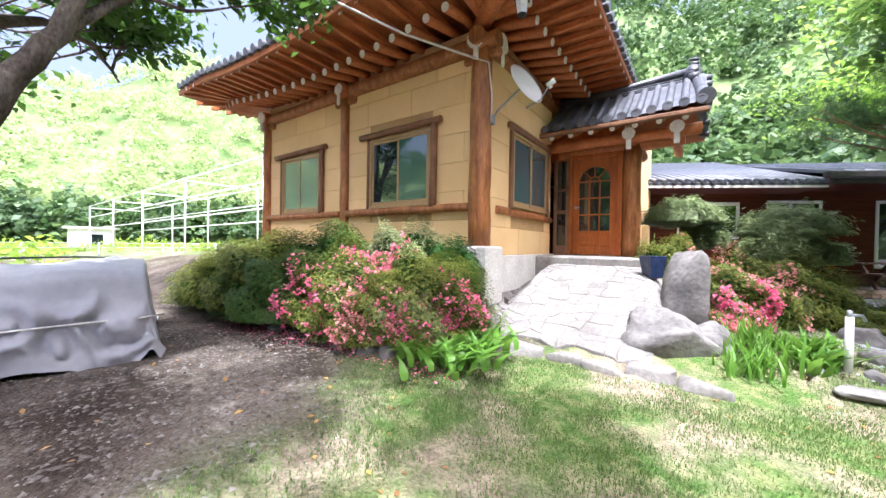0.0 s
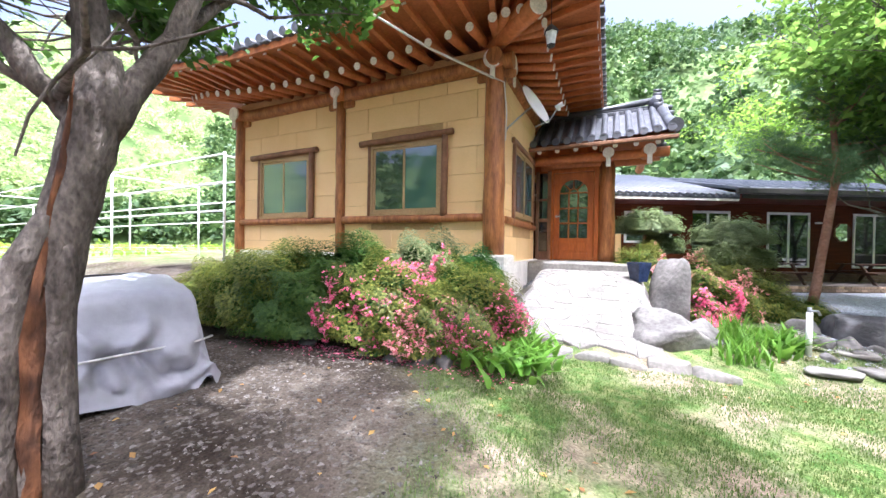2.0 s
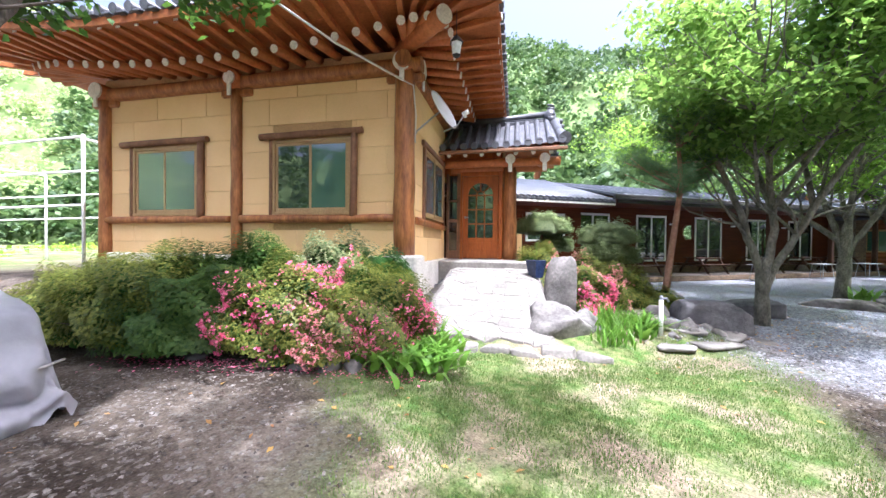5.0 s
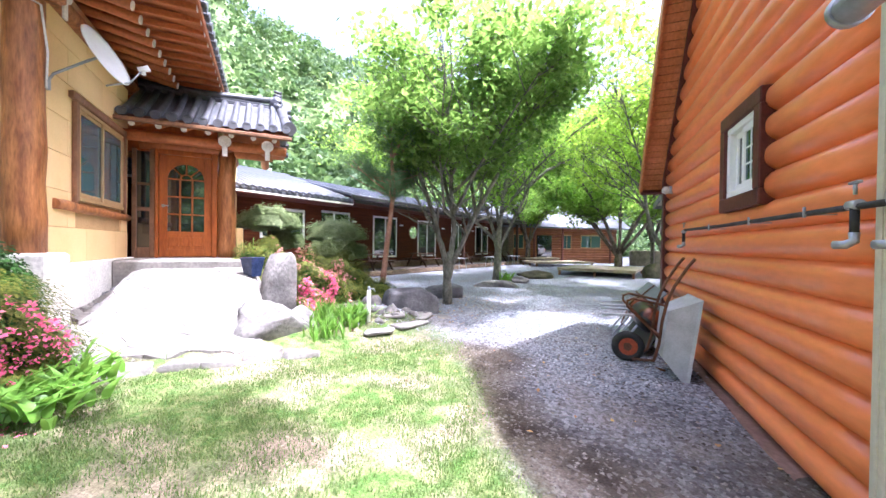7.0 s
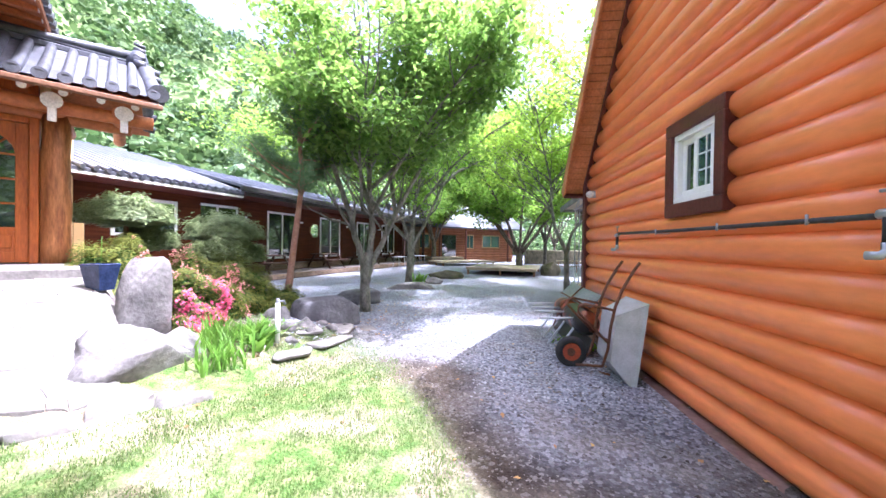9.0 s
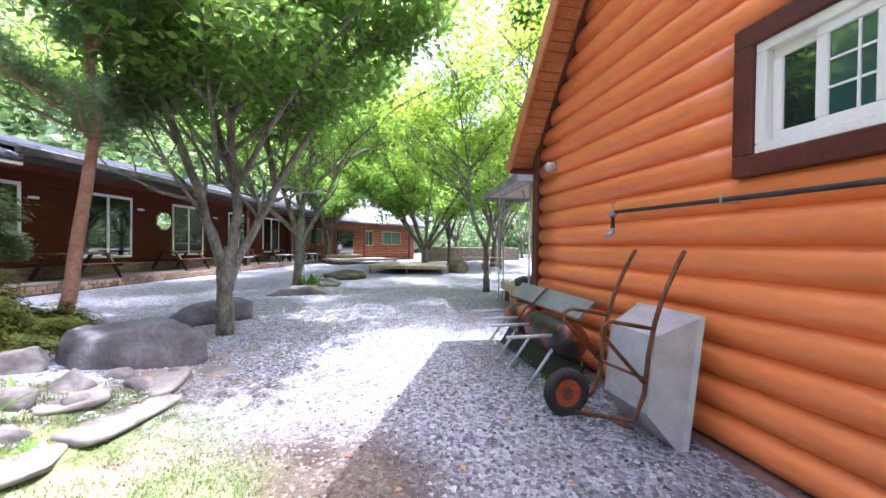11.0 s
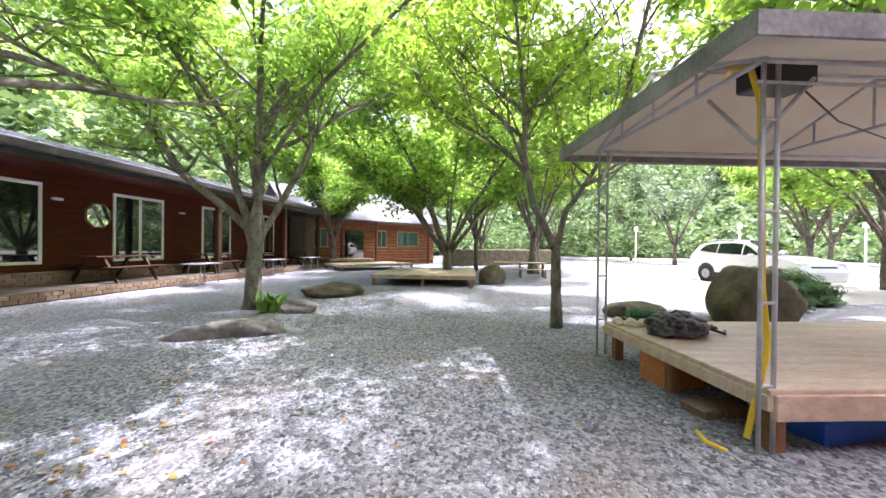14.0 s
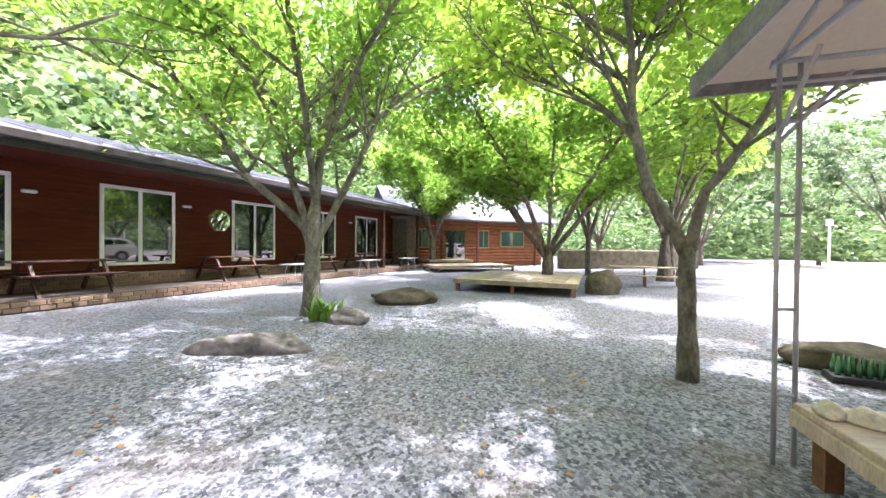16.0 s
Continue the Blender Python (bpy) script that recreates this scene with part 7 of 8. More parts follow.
# ---- against the log cabin ----
def wheelbarrow():
    t = thing("wheelbarrow", pose(3.98, -1.25, -0.1), "grey steel wheelbarrow stood on end against the log wall", "wheelbarrow")
    # the tray's mouth faces the wall; its long side is upright
    def ring(y, x0, x1, z0, z1, lean=0.0):
        return [(x0, y, z0), (x1, y, z0), (x1, y - lean, z1), (x0, y - lean, z1)]
    pans = [ring(0.16, -0.21, 0.24, 0.3, 0.82, 0.04), ring(-0.14, -0.28, 0.3, 0.04, 0.95, 0.05), ring(-0.17, -0.3, 0.32, 0.02, 0.97, 0.05), ring(-0.17, -0.28, 0.3, 0.04, 0.95, 0.05), ring(-0.13, -0.27, 0.29, 0.06, 0.93, 0.05), ring(0.145, -0.2, 0.23, 0.31, 0.81, 0.04)]
    vs = [(x, min(y, 0.085 if y > 0.15 else 0.07 if y > 0 else y) - 0.07 * (z - 0.04), z) for r in pans for x, y, z in r]
    fs = [(0, 1, 2, 3)] + [(4 * i + k, 4 * i + (k + 1) % 4, 4 * i + 4 + (k + 1) % 4, 4 * i + 4 + k) for i in range(5) for k in range(4)] + [(20, 21, 22, 23)]
    part("tray", Build().add(vs, fs), M_GALV, t, "dented galvanised tray")
    wh = part("wheel", Build().tube([(0.28, 0.36, 0.26), (0.36, 0.34, 0.26)], 0.05, 14), M_RUST, t)
    ty = []
    for k in range(25):
        a = 2 * math.pi * k / 24
        ty.append((0.32, 0.35 + 0.145 * math.cos(a), 0.26 + 0.145 * math.sin(a)))
    part("tyre", Build().tube(ty, 0.048, 10, caps=False), M_RUBBER, wh, "black rubber tyre")
    part("rim", Build().tube([(0.29, 0.35, 0.26), (0.305, 0.35, 0.26), (0.335, 0.35, 0.26), (0.35, 0.35, 0.26)], [0.115, 0.1, 0.1, 0.115], 22), M_REDRIM, wh, "orange-red steel rim")
    for s in (-0.22, 0.25):
        part("handle", Build().tube([(0.3 + s * 0.2, 0.3, 0.12), (s + 0.04, 0.14, 0.25), (s, 0.1, 0.45), (s, 0.075, 0.7), (s, 0.03, 0.92), (s + 0.01, -0.04, 1.1), (s + 0.03, -0.17, 1.32), (s + 0.04, -0.23, 1.4)], 0.016, 8), M_RUST, t, "rusty bent tube handle")
        part("leg", Build().tube([(s, 0.04, 0.88), (s, 0.36, 0.94), (s, 0.42, 0.91), (s, 0.42, 0.85), (s, 0.1, 0.52)], 0.014, 8), M_RUST, t)
    part("brace", Build().tube([(-0.22, 0.1, 0.55), (0.25, 0.1, 0.52)], 0.012, 8), M_RUST, t)
    part("stand", Build().tube([(0.32, 0.28, 0.26), (0.34, 0.3, 0.02), (0.3, 0.1, 0.04), (0.0, 0.0, 0.1)], 0.014, 8), M_RUST, t)
    return t


wheelbarrow()
grill = thing("drum_barbecue", pose(5.5, -1.22, -0.08), "long scorched drum barbecue tipped on its side", "barbecue")
for x0, x1, sd in ((-0.82, 0.06, 1), (0.11, 0.68, 2)):
    pr = [(x0, 0.02), (x0 + 0.02, 0.12), (x0 + 0.07, 0.165), (x0 + 0.2, 0.18), (x1 - 0.2, 0.18), (x1 - 0.07, 0.165), (x1 - 0.02, 0.12), (x1, 0.02)]
    part("drum", Build().tube([(x, 0, 0.5) for x, r in pr], [r for x, r in pr], 26), M_LOGSEAT, grill, "black and rust-red scorched drum")
part("strap", Build().tube([(0.09, 0.18, 0.58), (0.09, 0.1, 0.68), (0.09, 0.0, 0.745), (0.09, -0.1, 0.85), (0.09, -0.17, 0.915)], 0.012, 6).tube([(0.09, 0.2, 0.5), (-0.02, 0.3, 0.3), (0.02, 0.22, 0.25)], 0.01, 6), M_RUST, grill)
fl = Build().add([(-0.85, -0.16, 0.9), (0.87, -0.2, 0.9), (0.83, -0.02, 0.73), (-0.82, -0.01, 0.74), (-0.85, -0.175, 0.895), (0.87, -0.215, 0.895), (0.83, -0.035, 0.72), (-0.82, -0.025, 0.73)], [(0, 1, 2, 3), (7, 6, 5, 4), (0, 4, 5, 1), (1, 5, 6, 2), (2, 6, 7, 3), (3, 7, 4, 0)])
part("side_tray", fl, M_SHEETDARK, grill, "grey sheet-metal side tray")
part("tray_edge", Build().tube([(-0.84, 0.0, 0.73), (0.84, -0.01, 0.72)], 0.013, 6), M_RUST, grill)
part("side_tray", Build().add([(-0.85, 0.1, 0.06), (0.92, 0.1, 0.06), (0.92, -0.05, 0.3), (-0.85, -0.05, 0.3), (-0.85, 0.085, 0.05), (0.92, 0.085, 0.05), (0.92, -0.065, 0.29), (-0.85, -0.065, 0.29)], [(0, 1, 2, 3), (7, 6, 5, 4), (0, 4, 5, 1), (1, 5, 6, 2), (2, 6, 7, 3), (3, 7, 4, 0)]), M_TAIL, grill)
for x in (-0.66, -0.16, 0.2, 0.66):
    part("leg", Build().tube([(x, 0.14, 0.55), (x + 0.06, 0.6, 0.53)], 0.017, 10), M_GALV, grill, "galvanised pipe leg")
    part("leg", Build().tube([(x + 0.02, 0.14, 0.42), (x + 0.03, 0.43, 0.0)], 0.017, 10), M_GALV, grill)

# ---- canopied platform ----
deck = thing("wooden_platform", pose(8.02, -2.33, -0.04, 0, 0, -5), "low worn plywood platform on short legs", "platform")
part("top", Build().box(0, 2.15, -4.4, 0, 0.4, 0.44, 0.006), M_PLY, deck, "worn plywood top")
for p in ((0.0, 2.15, -0.03, 0.02, 0.3, 0.4), (-0.02, 0.03, -4.4, -0.03, 0.24, 0.41), (2.1, 2.15, -4.4, -0.03, 0.3, 0.4)):
    part("edge_board", Build().box(*p, 0.006), M_PLY, deck)
for x in (0.08, 1.05, 2.02):
    for y in (-0.1, -2.2, -4.3):
        part("leg", Build().box(x - 0.05, x + 0.05, y - 0.05, y + 0.05, 0, 0.4, 0.008), M_DARKWOOD, deck)
cano = thing("steel_canopy", pose(8.02, -2.33, -0.04, 0, 0, -5), "beige fabric canopy on a galvanised pipe frame", "canopy")
for x, y in ((0.02, 0.06), (2.22, 0.06), (0.02, -4.4), (2.22, -4.4)):
    for dx, dy in ((0, 0), (0.02, -0.12)):
        part("post", Build().tube([(x + dx, y + dy, 0), (x + dx, y + dy, 2.6)], 0.0145, 10), M_GALV, cano)
    for z in (0.45, 1.0, 1.6, 2.2):
        part("rung", Build().tube([(x, y, z), (x + 0.02, y - 0.12, z)], 0.012, 6), M_GALV, cano)
    part("brace", Build().tube([(x + 0.05, y, 2.05), (x + 0.05 + (0.4 if x < 1 else -0.4), y, 2.5)], 0.014, 8), M_GALV, cano)
    part("brace", Build().tube([(x + 0.05, y, 2.05), (x + 0.05, y + (-0.4 if y > -1 else 0.4), 2.5)], 0.014, 8), M_GALV, cano)
def fabric(dz):
    ex0, ex1, ey0, ey1, z0, z1 = -0.3, 2.6, -4.85, 0.42, 2.62, 3.15
    mx0, mx1, my = 0.95, 1.35, -2.2
    return [(ex0, ey1, z0 + dz), (ex1, ey1, z0 + dz), (ex1, ey0, z0 + dz), (ex0, ey0, z0 + dz), (mx0, ey1 - 0.9, z1 + dz), (mx1, ey1 - 0.9, z1 + dz), (mx1, ey0 + 0.9, z1 + dz), (mx0, ey0 + 0.9, z1 + dz)]
vs = fabric(0) + fabric(0.03)
fs = [(0, 1, 5, 4), (1, 2, 6, 5), (2, 3, 7, 6), (3, 0, 4, 7), (4, 5, 6, 7)]
part("fabric_roof", Build().add(vs, fs + [tuple(i + 8 for i in q) for q in fs]), M_FABRIC, cano, "beige fabric roof, grey with dirt above")
for p, q in (((-0.3, 0.42), (2.6, 0.42)), ((2.6, 0.42), (2.6, -4.85)), ((2.6, -4.85), (-0.3, -4.85)), ((-0.3, -4.85), (-0.3, 0.42))):
    d = Vector((q[0] - p[0], q[1] - p[1], 0)).normalized()
    o = Vector((d.y, -d.x, 0)) * -0.012
    part("valance", Build().add([(p[0] - o.x, p[1] - o.y, 2.54), (q[0] - o.x, q[1] - o.y, 2.54), (q[0] - o.x, q[1] - o.y, 2.68), (p[0] - o.x, p[1] - o.y, 2.68), (p[0] + o.x, p[1] + o.y, 2.54), (q[0] + o.x, q[1] + o.y, 2.54), (q[0] + o.x, q[1] + o.y, 2.68), (p[0] + o.x, p[1] + o.y, 2.68)], [(0, 1, 2, 3), (4, 5, 6, 7), (0, 1, 5, 4), (3, 2, 6, 7), (0, 3, 7, 4), (1, 2, 6, 5)]), M_CANVASDARK, cano, "dirty grey valance")
for y in (0.06, -2.2, -4.4):
    part("truss", Build().tube([(0.0, y, 2.58), (2.3, y, 2.58)], 0.018, 8).tube([(0.0, y, 2.58), (1.15, y, 3.05), (2.3, y, 2.58)], 0.016, 8).tube([(0.6, y, 2.58), (0.6, y, 2.82)], 0.012, 6).tube([(1.7, y, 2.58), (1.7, y, 2.82)], 0.012, 6).tube([(1.15, y, 2.58), (1.15, y, 3.05)], 0.012, 6), M_GALV, cano)
for x in (0.02, 2.22):
    part("eave_rail", Build().tube([(x, 0.1, 2.58), (x, -4.5, 2.58)], 0.018, 8), M_GALV, cano)
    part("eave_rail", Build().tube([(x, 0.1, 2.44), (x, -4.5, 2.44)], 0.012, 8), M_GALV, cano)
part("ridge_pole", Build().tube([(1.15, -0.4, 3.08), (1.15, -4.0, 3.08)], 0.018, 8), M_GALV, cano)
for dx, dy in ((0.02, 0.06), (2.22, 0.06), (0.02, -4.4), (2.22, -4.4)):
    part("hip_pole", Build().tube([(dx, dy, 2.58), (1.15, -0.5 if dy > -1 else -3.9, 3.08)], 0.016, 8), M_GALV, cano)
part("light_wire", Build().tube([(0.1, -0.1, 2.6), (0.8, -1.4, 2.5), (1.4, -2.8, 2.52), (2.2, -4.2, 2.55)], 0.008, 5), M_TAIL, cano)
hose = thing("yellow_hose", pose(8.02, -2.33, -0.04, 0, 0, -5), "yellow hose tied down the canopy post", "hose")
part("hose", Build().tube([(0.75, -0.3, 2.78), (0.4, -0.05, 2.72), (0.2, -0.02, 2.62), (0.12, -0.02, 2.35), (0.11, -0.03, 1.7), (0.1, -0.03, 1.1), (0.08, -0.06, 0.7), (0.1, -0.0, 0.35), (0.06, 0.1, 0.1)], 0.02, 10), M_YELLOW, hose)
part("loose_end", Build().tube([(0.3, 0.25, 0.02), (0.15, 0.3, 0.025), (0.05, 0.24, 0.02)], 0.016, 8), M_YELLOW, hose)
spk = thing("black_loudspeaker", pose(8.25, -2.5, 2.55, 0, 0, -3), "black loudspeaker box under the canopy", "loudspeaker")
part("box", Build().box(-0.12, 0.12, -0.3, 0.1, -0.1, 0.06, 0.015), M_TAIL, spk)
bag = thing("backpack", pose(9.5, -2.93, 0.4, 0, 0, 25), "black patterned backpack lying on the platform", "bag")
bb = bmesh.new()
bmesh.ops.create_icosphere(bb, subdivisions=5, radius=1)
for v in bb.verts:
    p = v.co * 1.0
    k = 1 + 0.2 * noise.noise(p * 2.2) + 0.13 * noise.noise(p * 5.5) - 0.1 * abs(noise.noise(p * 9 + Vector((3, 1, 2))))
    v.co = Vector((p.x * 0.26 * k, p.y * 0.36 * k, max(p.z, -0.5) * 0.15 * k + 0.085))
me = bpy.data.meshes.new("body")
bb.to_mesh(me)
bb.free()
me.polygons.foreach_set("use_smooth", [True] * len(me.polygons))
part("body", me, M_BAG, bag)
part("strap", Build().tube([(0.1, -0.3, 0.06), (0.0, -0.5, 0.02), (-0.15, -0.62, 0.015), (-0.05, -0.75, 0.015)], 0.014, 6), M_TAIL, bag)
part("strap", Build().tube([(-0.2, -0.2, 0.08), (-0.32, -0.35, 0.02), (-0.25, -0.55, 0.015)], 0.014, 6), M_TAIL, bag)
part("handle", Build().tube([(0.05, 0.05, 0.2), (0.0, 0.0, 0.25), (-0.06, -0.08, 0.2)], 0.012, 6), M_TAIL, bag)
part("pocket", Build().tube([(-0.2, 0.1, 0.1), (-0.24, -0.1, 0.1)], [0.06, 0.05], 10), M_BAG, bag)
for x, y, r, sd, nm in ((9.98, -2.57, 0.06, 3, 0), (9.91, -2.69, 0.075, 4, 0), (9.86, -2.81, 0.06, 6, 0)):
    rock("crumpled_cloth", (x, y, 0.4), (r, r * 1.4, 0.06), sd, M_CLOTH, "crumpled cream cloth dropped on the platform", amp=0.6, rz=30 * sd, category="cloth", group="cloths on the platform", sub=3)
crate = thing("bottle_crate", pose(11.95, -4.45, -0.02, 0, 0, 72) @ Matrix.Scale(0.66, 4), "crate of green glass bottles behind the platform", "crate")
part("box", Build().box(-0.55, 0.55, -0.2, 0.2, 0, 0.1, 0.01), M_TAIL, crate)
for i in range(9):
    for j in range(2):
        part("bottle", Build().tube([(-0.46 + i * 0.115, -0.09 + j * 0.17, 0.1), (-0.46 + i * 0.115, -0.09 + j * 0.17, 0.26), (-0.46 + i * 0.115, -0.09 + j * 0.17, 0.31), (-0.46 + i * 0.115, -0.09 + j * 0.17, 0.4)], [0.036, 0.036, 0.018, 0.014], 10), M_BOTTLE, crate)
bcrate = thing("blue_crate", pose(8.3, -3.1, -0.08, 0, 0, 5), "blue plastic crate pushed under the platform", "crate")
part("box", Build().box(-0.22, 0.3, -0.35, 0.3, 0, 0.22, 0.015), M_BLUE, bcrate)
part("rim", Build().box(-0.24, 0.32, -0.37, 0.32, 0.22, 0.25, 0.008), M_BLUE, bcrate)
plank = thing("orange_box", pose(9.3, -2.7, -0.06, 0, 0, 0), "orange wooden box under the platform", "box")
part("box", Build().box(-0.2, 0.2, -0.2, 0.2, 0, 0.3, 0.01), M_SOFBOARD, plank)
plank = thing("brick_stack", pose(8.6, -2.6, -0.06, 0, 0, 8), "loose red bricks under the platform", "bricks")
for k in range(3):
    part("brick", Build().box(-0.1 + 0.02 * k, 0.12 + 0.02 * k, -0.3 + k * 0.2, -0.12 + k * 0.2, 0, 0.1, 0.008), M_BRICK, plank)

# ---- yard before the guesthouse ----
def platform(m, lx, ly, h, label, boards=10):
    t = thing("low_platform", m, label, "platform", "wooden platforms in the yard")
    for k in range(boards):
        y0 = -ly / 2 + k * ly / boards
        part("board", Build().box(-lx / 2, lx / 2, y0 + 0.004, y0 + ly / boards - 0.004, h - 0.04, h, 0.005), M_DECKWOOD, t)
    for s in (-1, 1):
        part("skirt", Build().box(-lx / 2 + 0.03, lx / 2 - 0.03, s * (ly / 2 - 0.05) - 0.02, s * (ly / 2 - 0.05) + 0.02, h - 0.14, h - 0.04), M_DECKWOOD, t)
        part("skirt", Build().box(s * (lx / 2 - 0.05) - 0.02, s * (lx / 2 - 0.05) + 0.02, -ly / 2 + 0.08, ly / 2 - 0.08, h - 0.14, h - 0.04), M_DECKWOOD, t)
        for q in (-1, 0, 1):
            part("leg", Build().box(s * (lx / 2 - 0.12) - 0.05, s * (lx / 2 - 0.12) + 0.05, q * (ly / 2 - 0.12) - 0.05, q * (ly / 2 - 0.12) + 0.05, -0.02, h - 0.04), M_DARKWOOD, t)
    return t


platform(pose(20.0, -1.25, 0, 0, 0, -12), 4.2, 3.6, 0.36, "square weathered platform round the maple")
platform(pose(27.6, 1.6, 0, 0, 0, -58), 4.6, 2.6, 0.32, "weathered platform before the far wing")
platform(pose(30.0, 3.2, 0, 0, 0, -58), 3.0, 1.6, 0.5, "raised boarded platform by the far wing")


def picnic_table(m):
    t = thing("picnic_table", m, "dark stained picnic table with fixed benches", "table", "picnic tables on the verandah")
    for k in range(4):
        part("top_board", Build().box(-0.85, 0.85, -0.36 + k * 0.18, -0.19 + k * 0.18, 0.7, 0.74, 0.006), M_TABLE, t)
    for s in (-1, 1):
        for k in range(2):
            y0 = s * 0.68 - 0.15 + k * 0.15
            part("bench_board", Build().box(-0.85, 0.85, y0, y0 + 0.14, 0.42, 0.455, 0.006), M_TABLE, t)
        for q in (-1, 1):
            part("leg", Build().add([(q * 0.6 - 0.03, s * 0.72 - 0.05, 0), (q * 0.6 + 0.03, s * 0.72 - 0.05, 0), (q * 0.6 + 0.03, s * 0.72 + 0.05, 0), (q * 0.6 - 0.03, s * 0.72 + 0.05, 0), (q * 0.6 - 0.03, s * 0.25 - 0.05, 0.7), (q * 0.6 + 0.03, s * 0.25 - 0.05, 0.7), (q * 0.6 + 0.03, s * 0.25 + 0.05, 0.7), (q * 0.6 - 0.03, s * 0.25 + 0.05, 0.7)], [(3, 2, 1, 0), (4, 5, 6, 7), (0, 1, 5, 4), (1, 2, 6, 5), (2, 3, 7, 6), (3, 0, 4, 7)]), M_TABLE, t)
        part("cross_bar", Build().box(s * 0.6 - 0.06, s * 0.6 - 0.03, -0.8, 0.8, 0.36, 0.42), M_TABLE, t)
    return t


pt = picnic_table(LONG @ pose(-3.0, -1.2, 0.21))
for s in (0.9, 4.6, 7.9, 11.0):
    copy_thing(pt, LONG @ pose(s, -1.15, 0.21))


def folding_table(m):
    t = thing("folding_table", m, "small steel-topped folding table", "table", "folding tables in the yard")
    part("top", Build().box(-0.55, 0.55, -0.3, 0.3, 0.66, 0.69, 0.008), M_STEEL, t)
    for s in (-1, 1):
        for q in (-1, 1):
            part("leg", Build().tube([(s * 0.42, q * 0.25, 0), (s * 0.3, q * 0.2, 0.66)], 0.014, 8), M_STEEL, t)
    return t


ft = folding_table(LONG @ pose(2.3, -2.7, 0))
copy_thing(ft, LONG @ pose(6.3, -2.7, 0))
copy_thing(ft, LONG @ pose(9.8, -2.7, 0))
bench = thing("yard_bench", pose(21.8, -5.6, 0, 0, 0, -105) @ Matrix.Diagonal((0.45, 0.85, 0.85, 1)), "long wooden table and bench under the trees", "bench")
part("top", Build().box(-2.6, 2.6, -0.35, 0.35, 0.72, 0.78, 0.01), M_DECKWOOD, bench)
part("seat", Build().box(-2.6, 2.6, -1.0, -0.7, 0.4, 0.45, 0.01), M_DECKWOOD, bench)
for x in (-2.3, 0, 2.3):
    part("leg", Build().box(x - 0.05, x + 0.05, -0.3, 0.3, -0.02, 0.72), M_DARKWOOD, bench)
    part("leg", Build().box(x - 0.05, x + 0.05, -0.95, -0.75, -0.02, 0.4), M_DARKWOOD, bench)
wall_low = thing("low_stone_wall", pose(33, -8.5, 0, 0, 0, -70), "low dark stone wall behind the tables", "wall")
part("wall", Build().box(-5, 5, -0.3, 0.3, -0.1, 1.2, 0.08), M_MOSSROCK, wall_low)

